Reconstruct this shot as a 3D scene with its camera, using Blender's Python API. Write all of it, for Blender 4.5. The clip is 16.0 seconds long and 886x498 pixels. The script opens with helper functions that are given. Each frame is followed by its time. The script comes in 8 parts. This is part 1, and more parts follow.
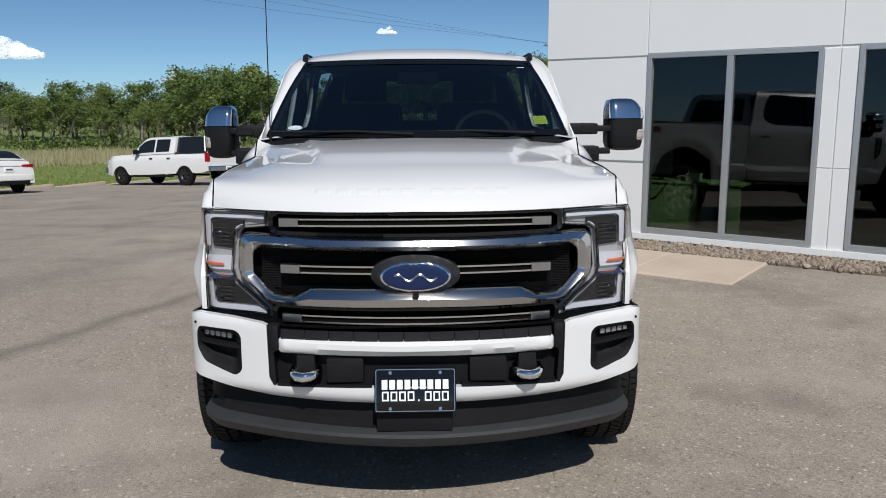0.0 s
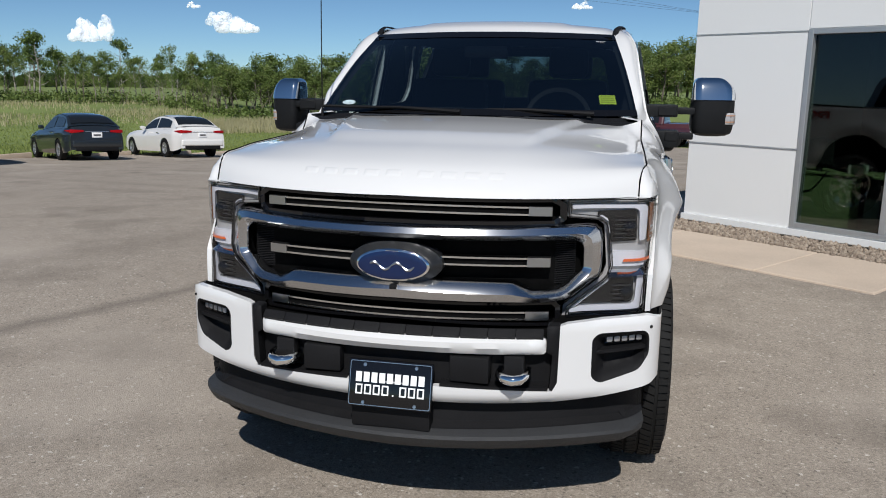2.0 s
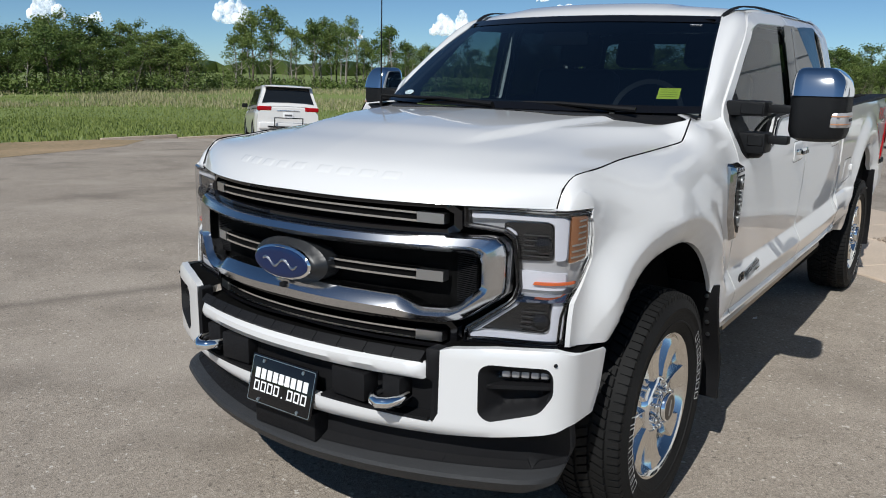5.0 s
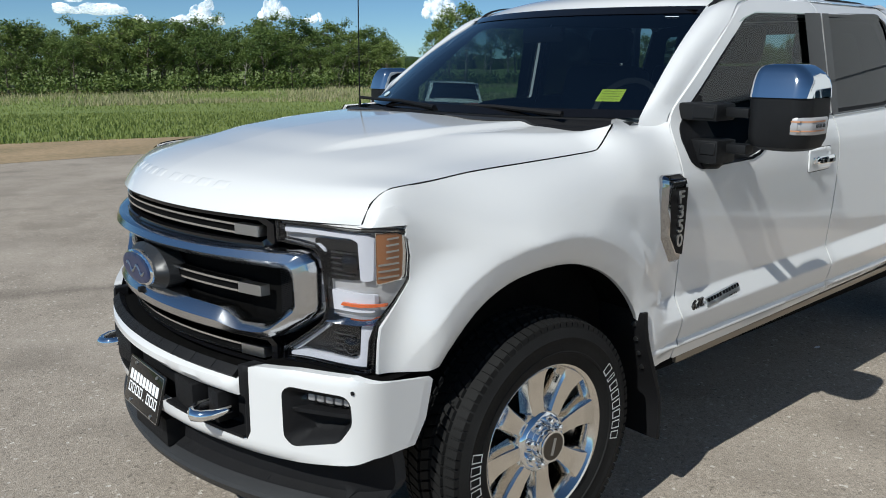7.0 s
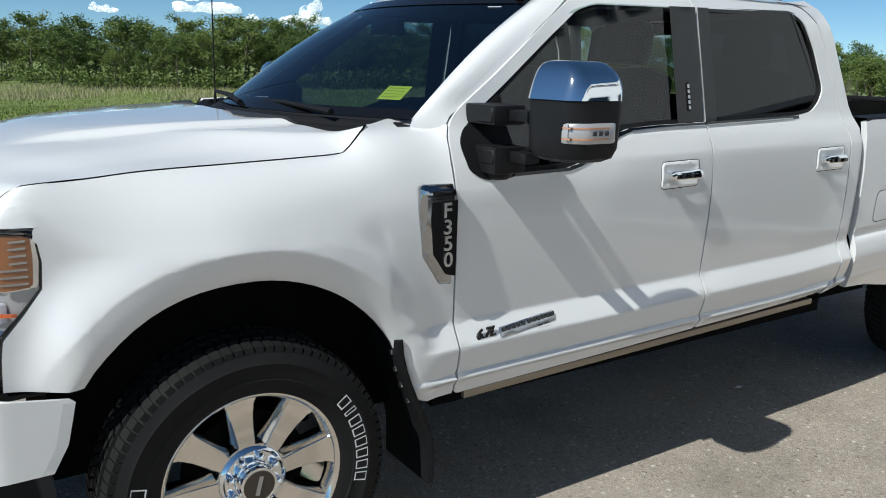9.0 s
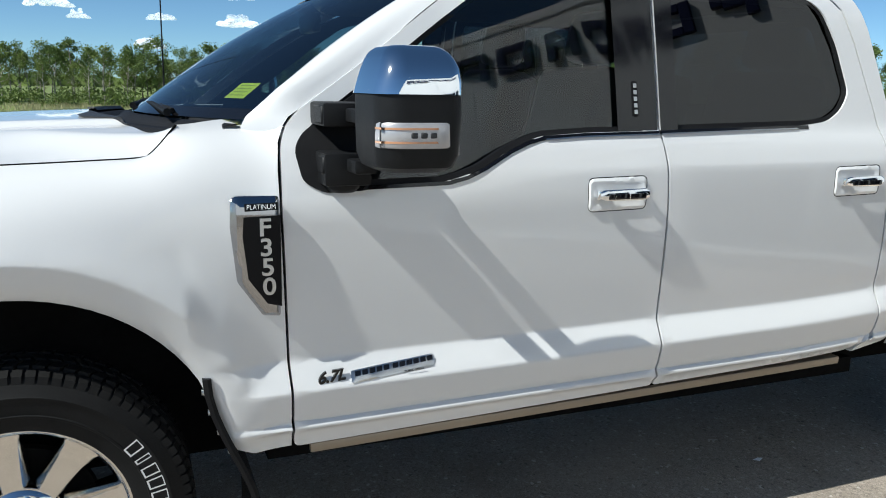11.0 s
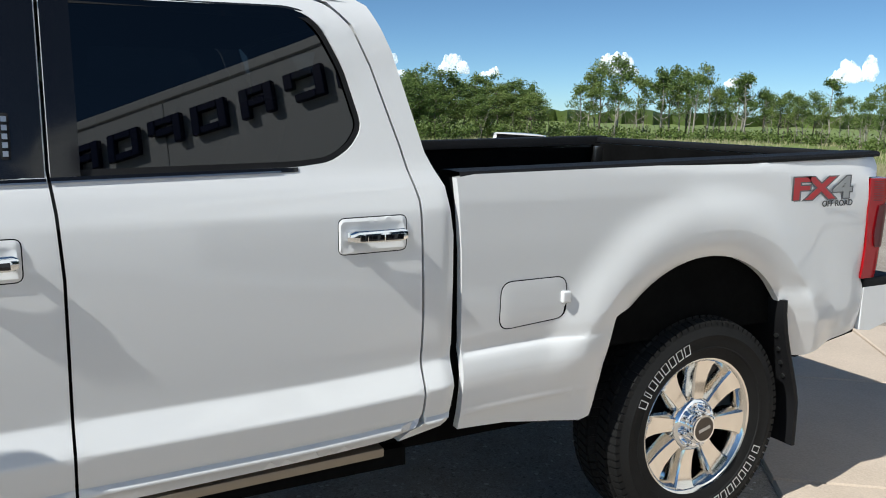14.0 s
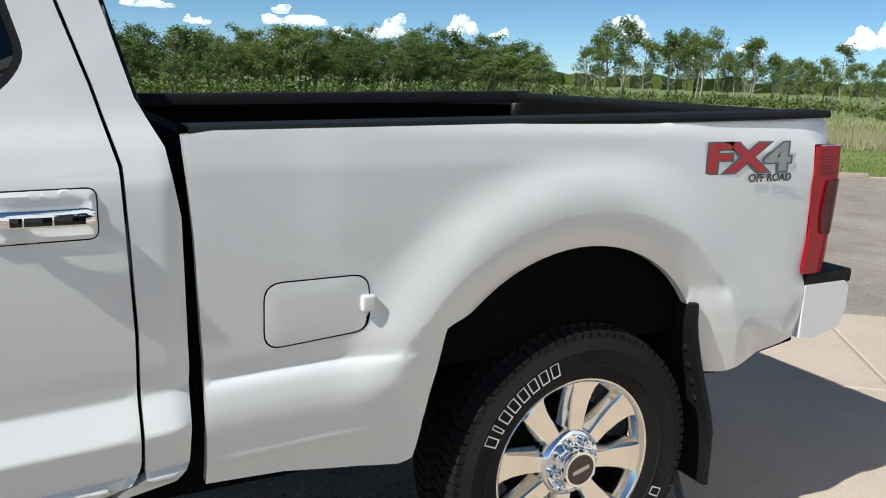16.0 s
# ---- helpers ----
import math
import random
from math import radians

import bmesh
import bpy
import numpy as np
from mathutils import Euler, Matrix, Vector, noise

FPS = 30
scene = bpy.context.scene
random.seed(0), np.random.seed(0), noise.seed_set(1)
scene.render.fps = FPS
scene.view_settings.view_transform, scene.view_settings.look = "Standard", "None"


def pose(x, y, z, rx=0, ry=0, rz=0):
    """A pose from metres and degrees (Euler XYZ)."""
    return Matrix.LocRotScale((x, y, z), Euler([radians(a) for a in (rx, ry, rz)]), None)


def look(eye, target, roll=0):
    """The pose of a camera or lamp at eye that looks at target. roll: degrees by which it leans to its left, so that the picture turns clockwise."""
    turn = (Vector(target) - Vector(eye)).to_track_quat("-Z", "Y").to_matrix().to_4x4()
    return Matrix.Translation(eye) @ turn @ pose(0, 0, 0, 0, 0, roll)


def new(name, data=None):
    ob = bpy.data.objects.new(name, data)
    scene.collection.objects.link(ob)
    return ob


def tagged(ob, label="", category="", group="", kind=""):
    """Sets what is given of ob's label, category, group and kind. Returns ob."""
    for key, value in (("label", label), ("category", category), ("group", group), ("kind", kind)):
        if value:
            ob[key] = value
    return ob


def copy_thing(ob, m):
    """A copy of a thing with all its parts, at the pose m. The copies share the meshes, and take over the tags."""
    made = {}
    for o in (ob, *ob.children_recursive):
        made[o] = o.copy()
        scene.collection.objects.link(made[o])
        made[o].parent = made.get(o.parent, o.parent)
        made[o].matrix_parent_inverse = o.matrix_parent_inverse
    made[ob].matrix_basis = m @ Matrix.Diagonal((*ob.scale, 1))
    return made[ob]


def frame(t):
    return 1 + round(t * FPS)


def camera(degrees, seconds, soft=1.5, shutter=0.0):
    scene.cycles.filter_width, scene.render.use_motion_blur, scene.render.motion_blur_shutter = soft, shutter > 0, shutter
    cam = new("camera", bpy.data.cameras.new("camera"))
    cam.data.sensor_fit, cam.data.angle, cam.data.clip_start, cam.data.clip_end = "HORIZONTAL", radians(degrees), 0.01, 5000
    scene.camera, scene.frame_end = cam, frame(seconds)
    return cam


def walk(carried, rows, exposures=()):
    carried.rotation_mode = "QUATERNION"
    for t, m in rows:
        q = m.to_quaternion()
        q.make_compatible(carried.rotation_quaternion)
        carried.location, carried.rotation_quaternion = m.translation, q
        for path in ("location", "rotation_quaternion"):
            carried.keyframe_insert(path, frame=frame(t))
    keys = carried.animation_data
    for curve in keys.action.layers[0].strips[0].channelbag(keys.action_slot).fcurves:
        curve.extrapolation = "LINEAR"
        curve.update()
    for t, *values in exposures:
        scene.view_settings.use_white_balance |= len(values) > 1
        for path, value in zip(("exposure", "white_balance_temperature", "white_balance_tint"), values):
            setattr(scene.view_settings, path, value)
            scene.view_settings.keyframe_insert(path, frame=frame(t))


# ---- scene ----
cam = camera(58, 16.0, soft=1.0)
# seconds, place in metres, heading, pitch and roll in degrees
PATH = [
    (0, 0.040, -2.877, 1.628, -1.29, -10.11, 0.34),
    (0.5, 0.221, -2.855, 1.633, 3.13, -10.13, -0.19),
    (1, 0.385, -2.829, 1.632, 6.58, -10.59, -0.55),
    (1.5, 0.547, -2.695, 1.628, 9.24, -11.15, -0.77),
    (2, 0.721, -2.582, 1.629, 12.04, -11.80, -0.71),
    (2.5, 0.976, -2.532, 1.623, 16.74, -12.09, -0.77),
    (3, 1.198, -2.475, 1.631, 20.83, -12.10, -0.45),
    (3.5, 1.359, -2.258, 1.632, 23.46, -12.05, -0.60),
    (4, 1.509, -2.081, 1.627, 25.83, -12.40, -0.48),
    (4.2, 1.596, -2.021, 1.617, 28.02, -12.31, -0.55),
    (6.3, 2.393, -1.215, 1.694, 45.51, -13.54, -0.87),
    (6.5, 2.482, -1.109, 1.696, 47.25, -13.31, -0.71),
    (7, 2.622, -0.887, 1.681, 49.70, -13.28, -0.01),
    (7.5, 2.724, -0.578, 1.696, 51.00, -12.82, 0.05),
    (8, 2.900, -0.307, 1.680, 52.76, -11.96, 0.19),
    (8.5, 3.049, -0.046, 1.684, 54.86, -12.14, -0.23),
    (8.7, 3.065, 0.080, 1.666, 55.59, -12.48, -0.62),
    (10.8, 3.053, 1.067, 1.632, 66.35, -13.55, -2.49),
    (11, 3.102, 1.269, 1.577, 68.45, -11.58, -0.99),
    (11.5, 3.090, 1.505, 1.567, 67.67, -10.40, -0.69),
    (12, 3.158, 1.790, 1.602, 68.22, -10.03, -1.83),
    (12.5, 3.158, 2.016, 1.607, 67.18, -10.13, -2.05),
    (13, 3.097, 2.299, 1.619, 63.59, -10.06, -2.57),
    (13.5, 3.063, 2.539, 1.627, 60.64, -9.42, -1.63),
    (14, 3.102, 2.804, 1.623, 61.97, -9.76, -1.08),
    (14.5, 3.116, 3.003, 1.610, 62.47, -10.92, -0.61),
    (15, 3.001, 3.217, 1.593, 62.24, -11.66, -1.10),
    (15.5, 2.856, 3.433, 1.579, 62.46, -12.11, -1.54),
    (16, 2.733, 3.689, 1.571, 62.57, -12.41, -1.88),
]
walk(cam, [(t, pose(x, y, z, 90 + pitch, roll, yaw)) for t, x, y, z, yaw, pitch, roll in PATH],
     [(0, 0.32, 6300, 9), (4.2, 0.30, 6250, 8), (6.3, 0.42, 6150, 5), (8.7, 0.54, 6120, 3), (10.8, 0.82, 6130, 3), (13, 0.77, 6150, 4), (16, 0.75, 6230, 5)])

# ---- sky and sun ----
SUN = Vector((0.215, -1.42, 1.50)).normalized()
world = bpy.data.worlds.new("sky")
scene.world = world
world.use_nodes = True
wn = world.node_tree
sky = wn.nodes.new("ShaderNodeTexSky")
sky.sky_type, sky.sun_disc = "NISHITA", False
sky.sun_elevation, sky.sun_rotation = math.asin(SUN.z), math.atan2(SUN.x, SUN.y)
sky.air_density, sky.dust_density, sky.ozone_density = 0.52, 0.1, 3.0
clear = wn.nodes.new("ShaderNodeVectorMath")
clear.operation = "MULTIPLY"
clear.inputs[1].default_value = (0.86, 1.0, 1.01)
wn.links.new(sky.outputs[0], clear.inputs[0])
wn.links.new(clear.outputs[0], wn.nodes["Background"].inputs[0])
wn.nodes["Background"].inputs[1].default_value = 0.062
sun = new("sun", bpy.data.lights.new("sun", "SUN"))
sun.data.energy, sun.data.angle, sun.data.color = 3.5, radians(0.53), (1.0, 0.952, 0.895)
sun.matrix_world = look(SUN * 60, (0, 0, 0))

# ---- materials ----
def mat(name, color, rough=0.5, metal=0.0, var=0.0, scale=3.0, fine=60.0, bump=0.0, bump_scale=120.0,
        coat=0.0, second=None, spread=0.5, per_object=0.0, spec=0.5):
    """A surface with colour that drifts at two scales, and fine relief."""
    m = bpy.data.materials.new(name)
    m.use_nodes = True
    nt = m.node_tree
    b = nt.nodes["Principled BSDF"]
    b.inputs["Base Color"].default_value = (*color, 1)
    b.inputs["Roughness"].default_value = rough
    b.inputs["Metallic"].default_value = metal
    b.inputs["Specular IOR Level"].default_value = spec
    if coat:
        b.inputs["Coat Weight"].default_value, b.inputs["Coat Roughness"].default_value = coat, 0.03
    co = nt.nodes.new("ShaderNodeTexCoord")
    if var or second:
        coarse, grain = nt.nodes.new("ShaderNodeTexNoise"), nt.nodes.new("ShaderNodeTexNoise")
        coarse.inputs["Scale"].default_value, coarse.inputs["Detail"].default_value = scale, 5
        grain.inputs["Scale"].default_value, grain.inputs["Detail"].default_value = fine, 3
        for n in (coarse, grain):
            nt.links.new(co.outputs["Object"], n.inputs["Vector"])
        add = nt.nodes.new("ShaderNodeMath")
        add.operation = "ADD"
        nt.links.new(coarse.outputs[0], add.inputs[0])
        nt.links.new(grain.outputs[0], add.inputs[1])
        last = add.outputs[0]
        if per_object:
            info, mul, plus = nt.nodes.new("ShaderNodeObjectInfo"), nt.nodes.new("ShaderNodeMath"), nt.nodes.new("ShaderNodeMath")
            mul.operation = "MULTIPLY_ADD"
            mul.inputs[1].default_value, mul.inputs[2].default_value = per_object, -per_object / 2
            nt.links.new(info.outputs["Random"], mul.inputs[0])
            nt.links.new(last, plus.inputs[0])
            nt.links.new(mul.outputs[0], plus.inputs[1])
            last = plus.outputs[0]
        ramp = nt.nodes.new("ShaderNodeValToRGB")
        low = second or tuple(c * (1 - var) for c in color)
        high = color if second else tuple(min(1, c * (1 + var)) for c in color)
        ramp.color_ramp.elements[0].position, ramp.color_ramp.elements[1].position = 1 - spread * 0.5, 1 + spread * 0.5
        rng = nt.nodes.new("ShaderNodeMapRange")
        rng.inputs["From Min"].default_value, rng.inputs["From Max"].default_value = 1 - spread * 0.5, 1 + spread * 0.5
        nt.links.new(last, rng.inputs["Value"])
        ramp.color_ramp.elements[0].position, ramp.color_ramp.elements[1].position = 0, 1
        ramp.color_ramp.elements[0].color, ramp.color_ramp.elements[1].color = (*low, 1), (*high, 1)
        nt.links.new(rng.outputs[0], ramp.inputs[0])
        nt.links.new(ramp.outputs[0], b.inputs["Base Color"])
    if bump:
        n, bn = nt.nodes.new("ShaderNodeTexNoise"), nt.nodes.new("ShaderNodeBump")
        n.inputs["Scale"].default_value, n.inputs["Detail"].default_value = bump_scale, 4
        bn.inputs["Strength"].default_value, bn.inputs["Distance"].default_value = bump, 0.01
        nt.links.new(co.outputs["Object"], n.inputs["Vector"])
        nt.links.new(n.outputs[0], bn.inputs["Height"])
        nt.links.new(bn.outputs[0], b.inputs["Normal"])
    return m


def glass_mat(name, tint, ior=1.5, rough=0.0):
    """A thin pane: tinted see-through, with a mirror's share that grows towards grazing."""
    m = bpy.data.materials.new(name)
    m.use_nodes = True
    nt = m.node_tree
    nt.nodes.remove(nt.nodes["Principled BSDF"])
    mix, tr, gl, fr = (nt.nodes.new(k) for k in ("ShaderNodeMixShader", "ShaderNodeBsdfTransparent", "ShaderNodeBsdfGlossy", "ShaderNodeLayerWeight"))
    tr.inputs[0].default_value = (*tint, 1)
    gl.inputs["Roughness"].default_value = rough
    fr.inputs["Blend"].default_value = 0.5
    power, share = nt.nodes.new("ShaderNodeMath"), nt.nodes.new("ShaderNodeMath")
    power.operation, share.operation = "POWER", "MULTIPLY_ADD"
    base = ((ior - 1) / (ior + 1)) ** 2
    power.inputs[1].default_value = 5.0
    share.inputs[1].default_value, share.inputs[2].default_value = 1 - base, base
    nt.links.new(fr.outputs["Facing"], power.inputs[0])
    nt.links.new(power.outputs[0], share.inputs[0])
    nt.links.new(share.outputs[0], mix.inputs[0])
    nt.links.new(tr.outputs[0], mix.inputs[1])
    nt.links.new(gl.outputs[0], mix.inputs[2])
    nt.links.new(mix.outputs[0], nt.nodes["Material Output"].inputs[0])
    return m


WHITE = mat("white_pearl_paint", (0.70, 0.70, 0.698), 0.32, coat=1.0, var=0.012, scale=1.2, fine=900, spread=1)
BLACK_PLASTIC = mat("black_grained_plastic", (0.009, 0.009, 0.010), 0.6, var=0.2, scale=6, fine=300, bump=0.25, bump_scale=700, spec=0.16)
GREY_PLASTIC = mat("dark_grey_moulded_plastic", (0.030, 0.031, 0.033), 0.5, var=0.15, scale=5, fine=250, bump=0.25, bump_scale=600, spec=0.3)
GLOSS_BLACK = mat("gloss_black", (0.006, 0.006, 0.007), 0.08)
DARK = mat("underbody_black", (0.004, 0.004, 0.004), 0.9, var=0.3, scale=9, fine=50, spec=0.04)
CHROME = mat("chrome", (0.90, 0.91, 0.92), 0.05, 1.0)
BRIGHT_TRIM = mat("bright_grille_trim", (0.78, 0.79, 0.80), 0.18, 1.0)
DARK_CHROME = mat("dark_chrome", (0.42, 0.42, 0.43), 0.08, 1.0)
SATIN = mat("satin_silver", (0.52, 0.53, 0.54), 0.28, 1.0)
POLISHED = mat("polished_aluminium", (0.80, 0.77, 0.72), 0.12, 1.0)
RUBBER = mat("tyre_rubber", (0.0095, 0.0095, 0.0095), 0.72, var=0.2, scale=8, fine=200, bump=0.15, bump_scale=300, spec=0.2)
CARPET = mat("dark_cloth", (0.02, 0.021, 0.024), 0.8, var=0.2, scale=12, fine=300, spec=0.15)
LEATHER = mat("black_leather", (0.018, 0.018, 0.019), 0.5, bump=0.1, bump_scale=150, spec=0.25)
WINDSHIELD = glass_mat("windscreen_glass", (0.25, 0.33, 0.36), 2.4)
SIDE_GLASS = glass_mat("front_side_glass", (0.56, 0.66, 0.62), 1.72)
REAR_GLASS = glass_mat("privacy_glass", (0.03, 0.032, 0.035), 1.68)
BACK_GLASS = glass_mat("back_window_glass", (0.34, 0.38, 0.38), 1.5)
PANE = glass_mat("building_glass", (0.24, 0.31, 0.27), 1.62)


JOINT = (-0.905, 0.425, 3.55)


def asphalt_mat():
    """Worn asphalt: pale stone chips in a brown grey binder, broad stains and faint wheel lanes."""
    m = mat("asphalt", (0.365, 0.315, 0.260), 0.85, second=(0.285, 0.245, 0.202), scale=0.30, fine=5.0, spread=0.55, bump=0.5, bump_scale=170)
    nt = m.node_tree
    b = nt.nodes["Principled BSDF"]
    b.inputs["Specular IOR Level"].default_value = 0.2
    base = b.inputs["Base Color"].links[0].from_socket
    co = nt.nodes.new("ShaderNodeTexCoord")

    def layer(under, factor, colour, amount, kind="MIX"):
        k = nt.nodes.new("ShaderNodeMix")
        k.data_type, k.blend_type = "RGBA", kind
        scale = nt.nodes.new("ShaderNodeMath")
        scale.operation = "MULTIPLY"
        scale.inputs[1].default_value = amount
        nt.links.new(factor, scale.inputs[0])
        nt.links.new(scale.outputs[0], k.inputs[0])
        nt.links.new(under, k.inputs[6])
        k.inputs[7].default_value = (*colour, 1)
        return k.outputs[2]

    def cut(value, lo, hi):
        r = nt.nodes.new("ShaderNodeMapRange")
        r.inputs["From Min"].default_value, r.inputs["From Max"].default_value = lo, hi
        nt.links.new(value, r.inputs["Value"])
        return r.outputs[0]

    def chips(scale):
        v = nt.nodes.new("ShaderNodeTexVoronoi")
        v.inputs["Scale"].default_value = scale
        nt.links.new(co.outputs["Object"], v.inputs["Vector"])
        sep = nt.nodes.new("ShaderNodeSeparateColor")
        nt.links.new(v.outputs["Color"], sep.inputs[0])
        return sep.outputs[0], sep.outputs[1]

    def cloudy(scale, detail):
        n = nt.nodes.new("ShaderNodeTexNoise")
        n.inputs["Scale"].default_value, n.inputs["Detail"].default_value = scale, detail
        nt.links.new(co.outputs["Object"], n.inputs["Vector"])
        return n.outputs[0]
    a, c = chips(190)
    col = layer(base, cut(a, 0.55, 1.0), (0.50, 0.44, 0.375), 0.52)
    col = layer(col, cut(c, 0.60, 1.0), (0.14, 0.12, 0.10), 0.55)
    a, c = chips(85)
    col = layer(col, cut(a, 0.88, 0.96), (0.54, 0.48, 0.41), 0.42)
    col = layer(col, cut(c, 0.84, 0.95), (0.13, 0.112, 0.096), 0.35)
    a, c = chips(75)
    col = layer(col, cut(a, 0.985, 0.993), (0.70, 0.66, 0.60), 0.6)
    col = layer(col, cut(c, 0.98, 0.99), (0.06, 0.052, 0.046), 0.5)
    col = layer(col, cut(cloudy(1.1, 6), 0.52, 0.72), (0.17, 0.146, 0.122), 0.60)
    col = layer(col, cut(cloudy(0.45, 7), 0.52, 0.70), (0.46, 0.405, 0.345), 0.52)
    # the worn joint between two lanes of paving
    sep, wob = nt.nodes.new("ShaderNodeSeparateXYZ"), cloudy(1.7, 4)
    nt.links.new(co.outputs["Object"], sep.inputs[0])

    def math_node(op, x, y):
        n = nt.nodes.new("ShaderNodeMath")
        n.operation = op
        for k, v in enumerate((x, y)):
            if isinstance(v, (int, float)):
                n.inputs[k].default_value = v
            else:
                nt.links.new(v, n.inputs[k])
        return n.outputs[0]
    for nx, ny, d0, wide, dark in ((JOINT[0], JOINT[1], JOINT[2], 0.16, 0.55), (JOINT[0], JOINT[1], JOINT[2] + 1.9, 0.5, 0.22), (0.30, 0.954, 7.9, 0.35, 0.20)):
        d = math_node("ADD", math_node("MULTIPLY", sep.outputs[0], nx), math_node("MULTIPLY", sep.outputs[1], ny))
        d = math_node("ADD", math_node("SUBTRACT", d, d0), math_node("MULTIPLY", math_node("SUBTRACT", wob, 0.5), 0.35))
        d = math_node("ABSOLUTE", d, 0)
        col = layer(col, cut(d, wide, 0.0), (0.12, 0.102, 0.086), dark)
    nt.links.new(col, b.inputs["Base Color"])
    return m


ASPHALT = asphalt_mat()
CONCRETE = mat("concrete", (0.56, 0.46, 0.365), 0.85, second=(0.44, 0.36, 0.285), scale=1.6, fine=90, spread=0.6, bump=0.3, bump_scale=110)
GRASS = mat("grass_ground", (0.190, 0.240, 0.066), 0.9, second=(0.130, 0.172, 0.044), scale=0.12, fine=2.5, spread=0.5, bump=1, bump_scale=8)
DIRT = mat("sandy_dirt", (0.38, 0.27, 0.16), 0.95, second=(0.22, 0.17, 0.09), scale=0.5, fine=8, spread=0.5, bump=0.6, bump_scale=20)
GRAVEL_BED = mat("gravel_bed", (0.20, 0.16, 0.12), 0.9, second=(0.08, 0.065, 0.05), scale=14, fine=60, spread=0.5, bump=1, bump_scale=40)
PANEL = mat("white_metal_panel", (0.74, 0.75, 0.75), 0.42, var=0.02, scale=0.8, fine=200, spread=1)
FRAME = mat("anodised_frame", (0.46, 0.48, 0.50), 0.4, 0.6)
SIGN_BLUE = mat("dark_blue_sign", (0.012, 0.016, 0.06), 0.3)
# near black: the room's dimness is put into this colour
ROOM_SHADE = mat("room_shade_colour", (0.035, 0.042, 0.045), 0.8, var=0.1)
ROOM_GREEN = mat("green_partition", (0.36, 0.40, 0.20), 0.7, var=0.1)

CAP_BROWN = mat("brown_wheel_cap", (0.075, 0.062, 0.050), 0.35, 0.5)
WHITE_TYRE = mat("white_tyre_ink", (0.75, 0.75, 0.74), 0.6)

# ---- building helpers ----
import collections
from mathutils.geometry import delaunay_2d_cdt


def mesh_of(name, verts, faces, material, smooth=True):
    me = bpy.data.meshes.new(name)
    me.from_pydata([tuple(v) for v in verts], [], faces)
    me.materials.append(material)
    me.update()
    if smooth:
        me.shade_smooth()
    return me


def thing(name, label, category, group="", at=None):
    ob = tagged(new(name), label, category, group)
    if at is not None:
        ob.matrix_basis = at
    return ob


def part(name, geo, material, parent=None, label="", smooth=True, kind="", angle=40):
    """Links a bmesh, or (verts, faces), as one mesh object under a thing or a part."""
    if isinstance(geo, tuple):
        me = mesh_of(name, geo[0], geo[1], material, False)
    else:
        me = bpy.data.meshes.new(name)
        geo.to_mesh(me)
        geo.free()
        me.materials.append(material)
    if smooth:
        me.shade_smooth()
        if angle < 180:
            me.set_sharp_from_angle(angle=radians(angle))
    ob = new(name, me)
    ob.parent = parent
    return tagged(ob, label, kind=kind)


def box(x0, x1, y0, y1, z0, z1, bevel=0.0, seg=2, bm=None, m=None):
    own = bm or bmesh.new()
    t = Matrix.Translation(((x0 + x1) / 2, (y0 + y1) / 2, (z0 + z1) / 2)) @ Matrix.Diagonal((x1 - x0, y1 - y0, z1 - z0, 1))
    if m is not None:
        t = m @ t
    made = bmesh.ops.create_cube(own, size=1, matrix=t)["verts"]
    if bevel:
        edges = list({e for v in made for e in v.link_edges})
        bmesh.ops.bevel(own, geom=edges, offset=bevel, segments=seg, profile=0.6, affect="EDGES")
    return own


def lathe(profile, segments=48, axis="x", bm=None, m=None):
    """Turns a profile of (along the axis, radius) points."""
    own = bm or bmesh.new()
    rings = []
    for a, r in profile:
        ring = []
        for k in range(segments):
            t = 2 * math.pi * k / segments
            p = Vector((a, r * math.cos(t), r * math.sin(t)))
            if axis == "z":
                p = Vector((p.y, p.z, p.x))
            elif axis == "y":
                p = Vector((p.z, p.x, p.y))
            ring.append(own.verts.new(m @ p if m is not None else p))
        rings.append(ring)
    for a, b in zip(rings, rings[1:]):
        for k in range(segments):
            own.faces.new((a[k], a[(k + 1) % segments], b[(k + 1) % segments], b[k]))
    return own


def tube(points, radius, segments=8, bm=None, caps=True):
    """A round bar along points; radius may be a list."""
    own = bm or bmesh.new()
    pts = [Vector(p) for p in points]
    rings = []
    for i, p in enumerate(pts):
        d = (pts[min(i + 1, len(pts) - 1)] - pts[max(i - 1, 0)]).normalized()
        side = d.cross(Vector((0, 0, 1)) if abs(d.z) < 0.9 else Vector((1, 0, 0))).normalized()
        up = side.cross(d)
        r = radius[i] if isinstance(radius, (list, tuple)) else radius
        rings.append([own.verts.new(p + (side * math.cos(2 * math.pi * k / segments) + up * math.sin(2 * math.pi * k / segments)) * r) for k in range(segments)])
    for a, b in zip(rings, rings[1:]):
        for k in range(segments):
            own.faces.new((a[k], a[(k + 1) % segments], b[(k + 1) % segments], b[k]))
    if caps:
        own.faces.new(rings[0][::-1])
        own.faces.new(rings[-1])
    return own


def inside(p, poly):
    hit, j = False, len(poly) - 1
    for i in range(len(poly)):
        (xi, yi), (xj, yj) = poly[i], poly[j]
        if (yi > p[1]) != (yj > p[1]) and p[0] < (xj - xi) * (p[1] - yi) / (yj - yi) + xi:
            hit = not hit
        j = i
    return hit


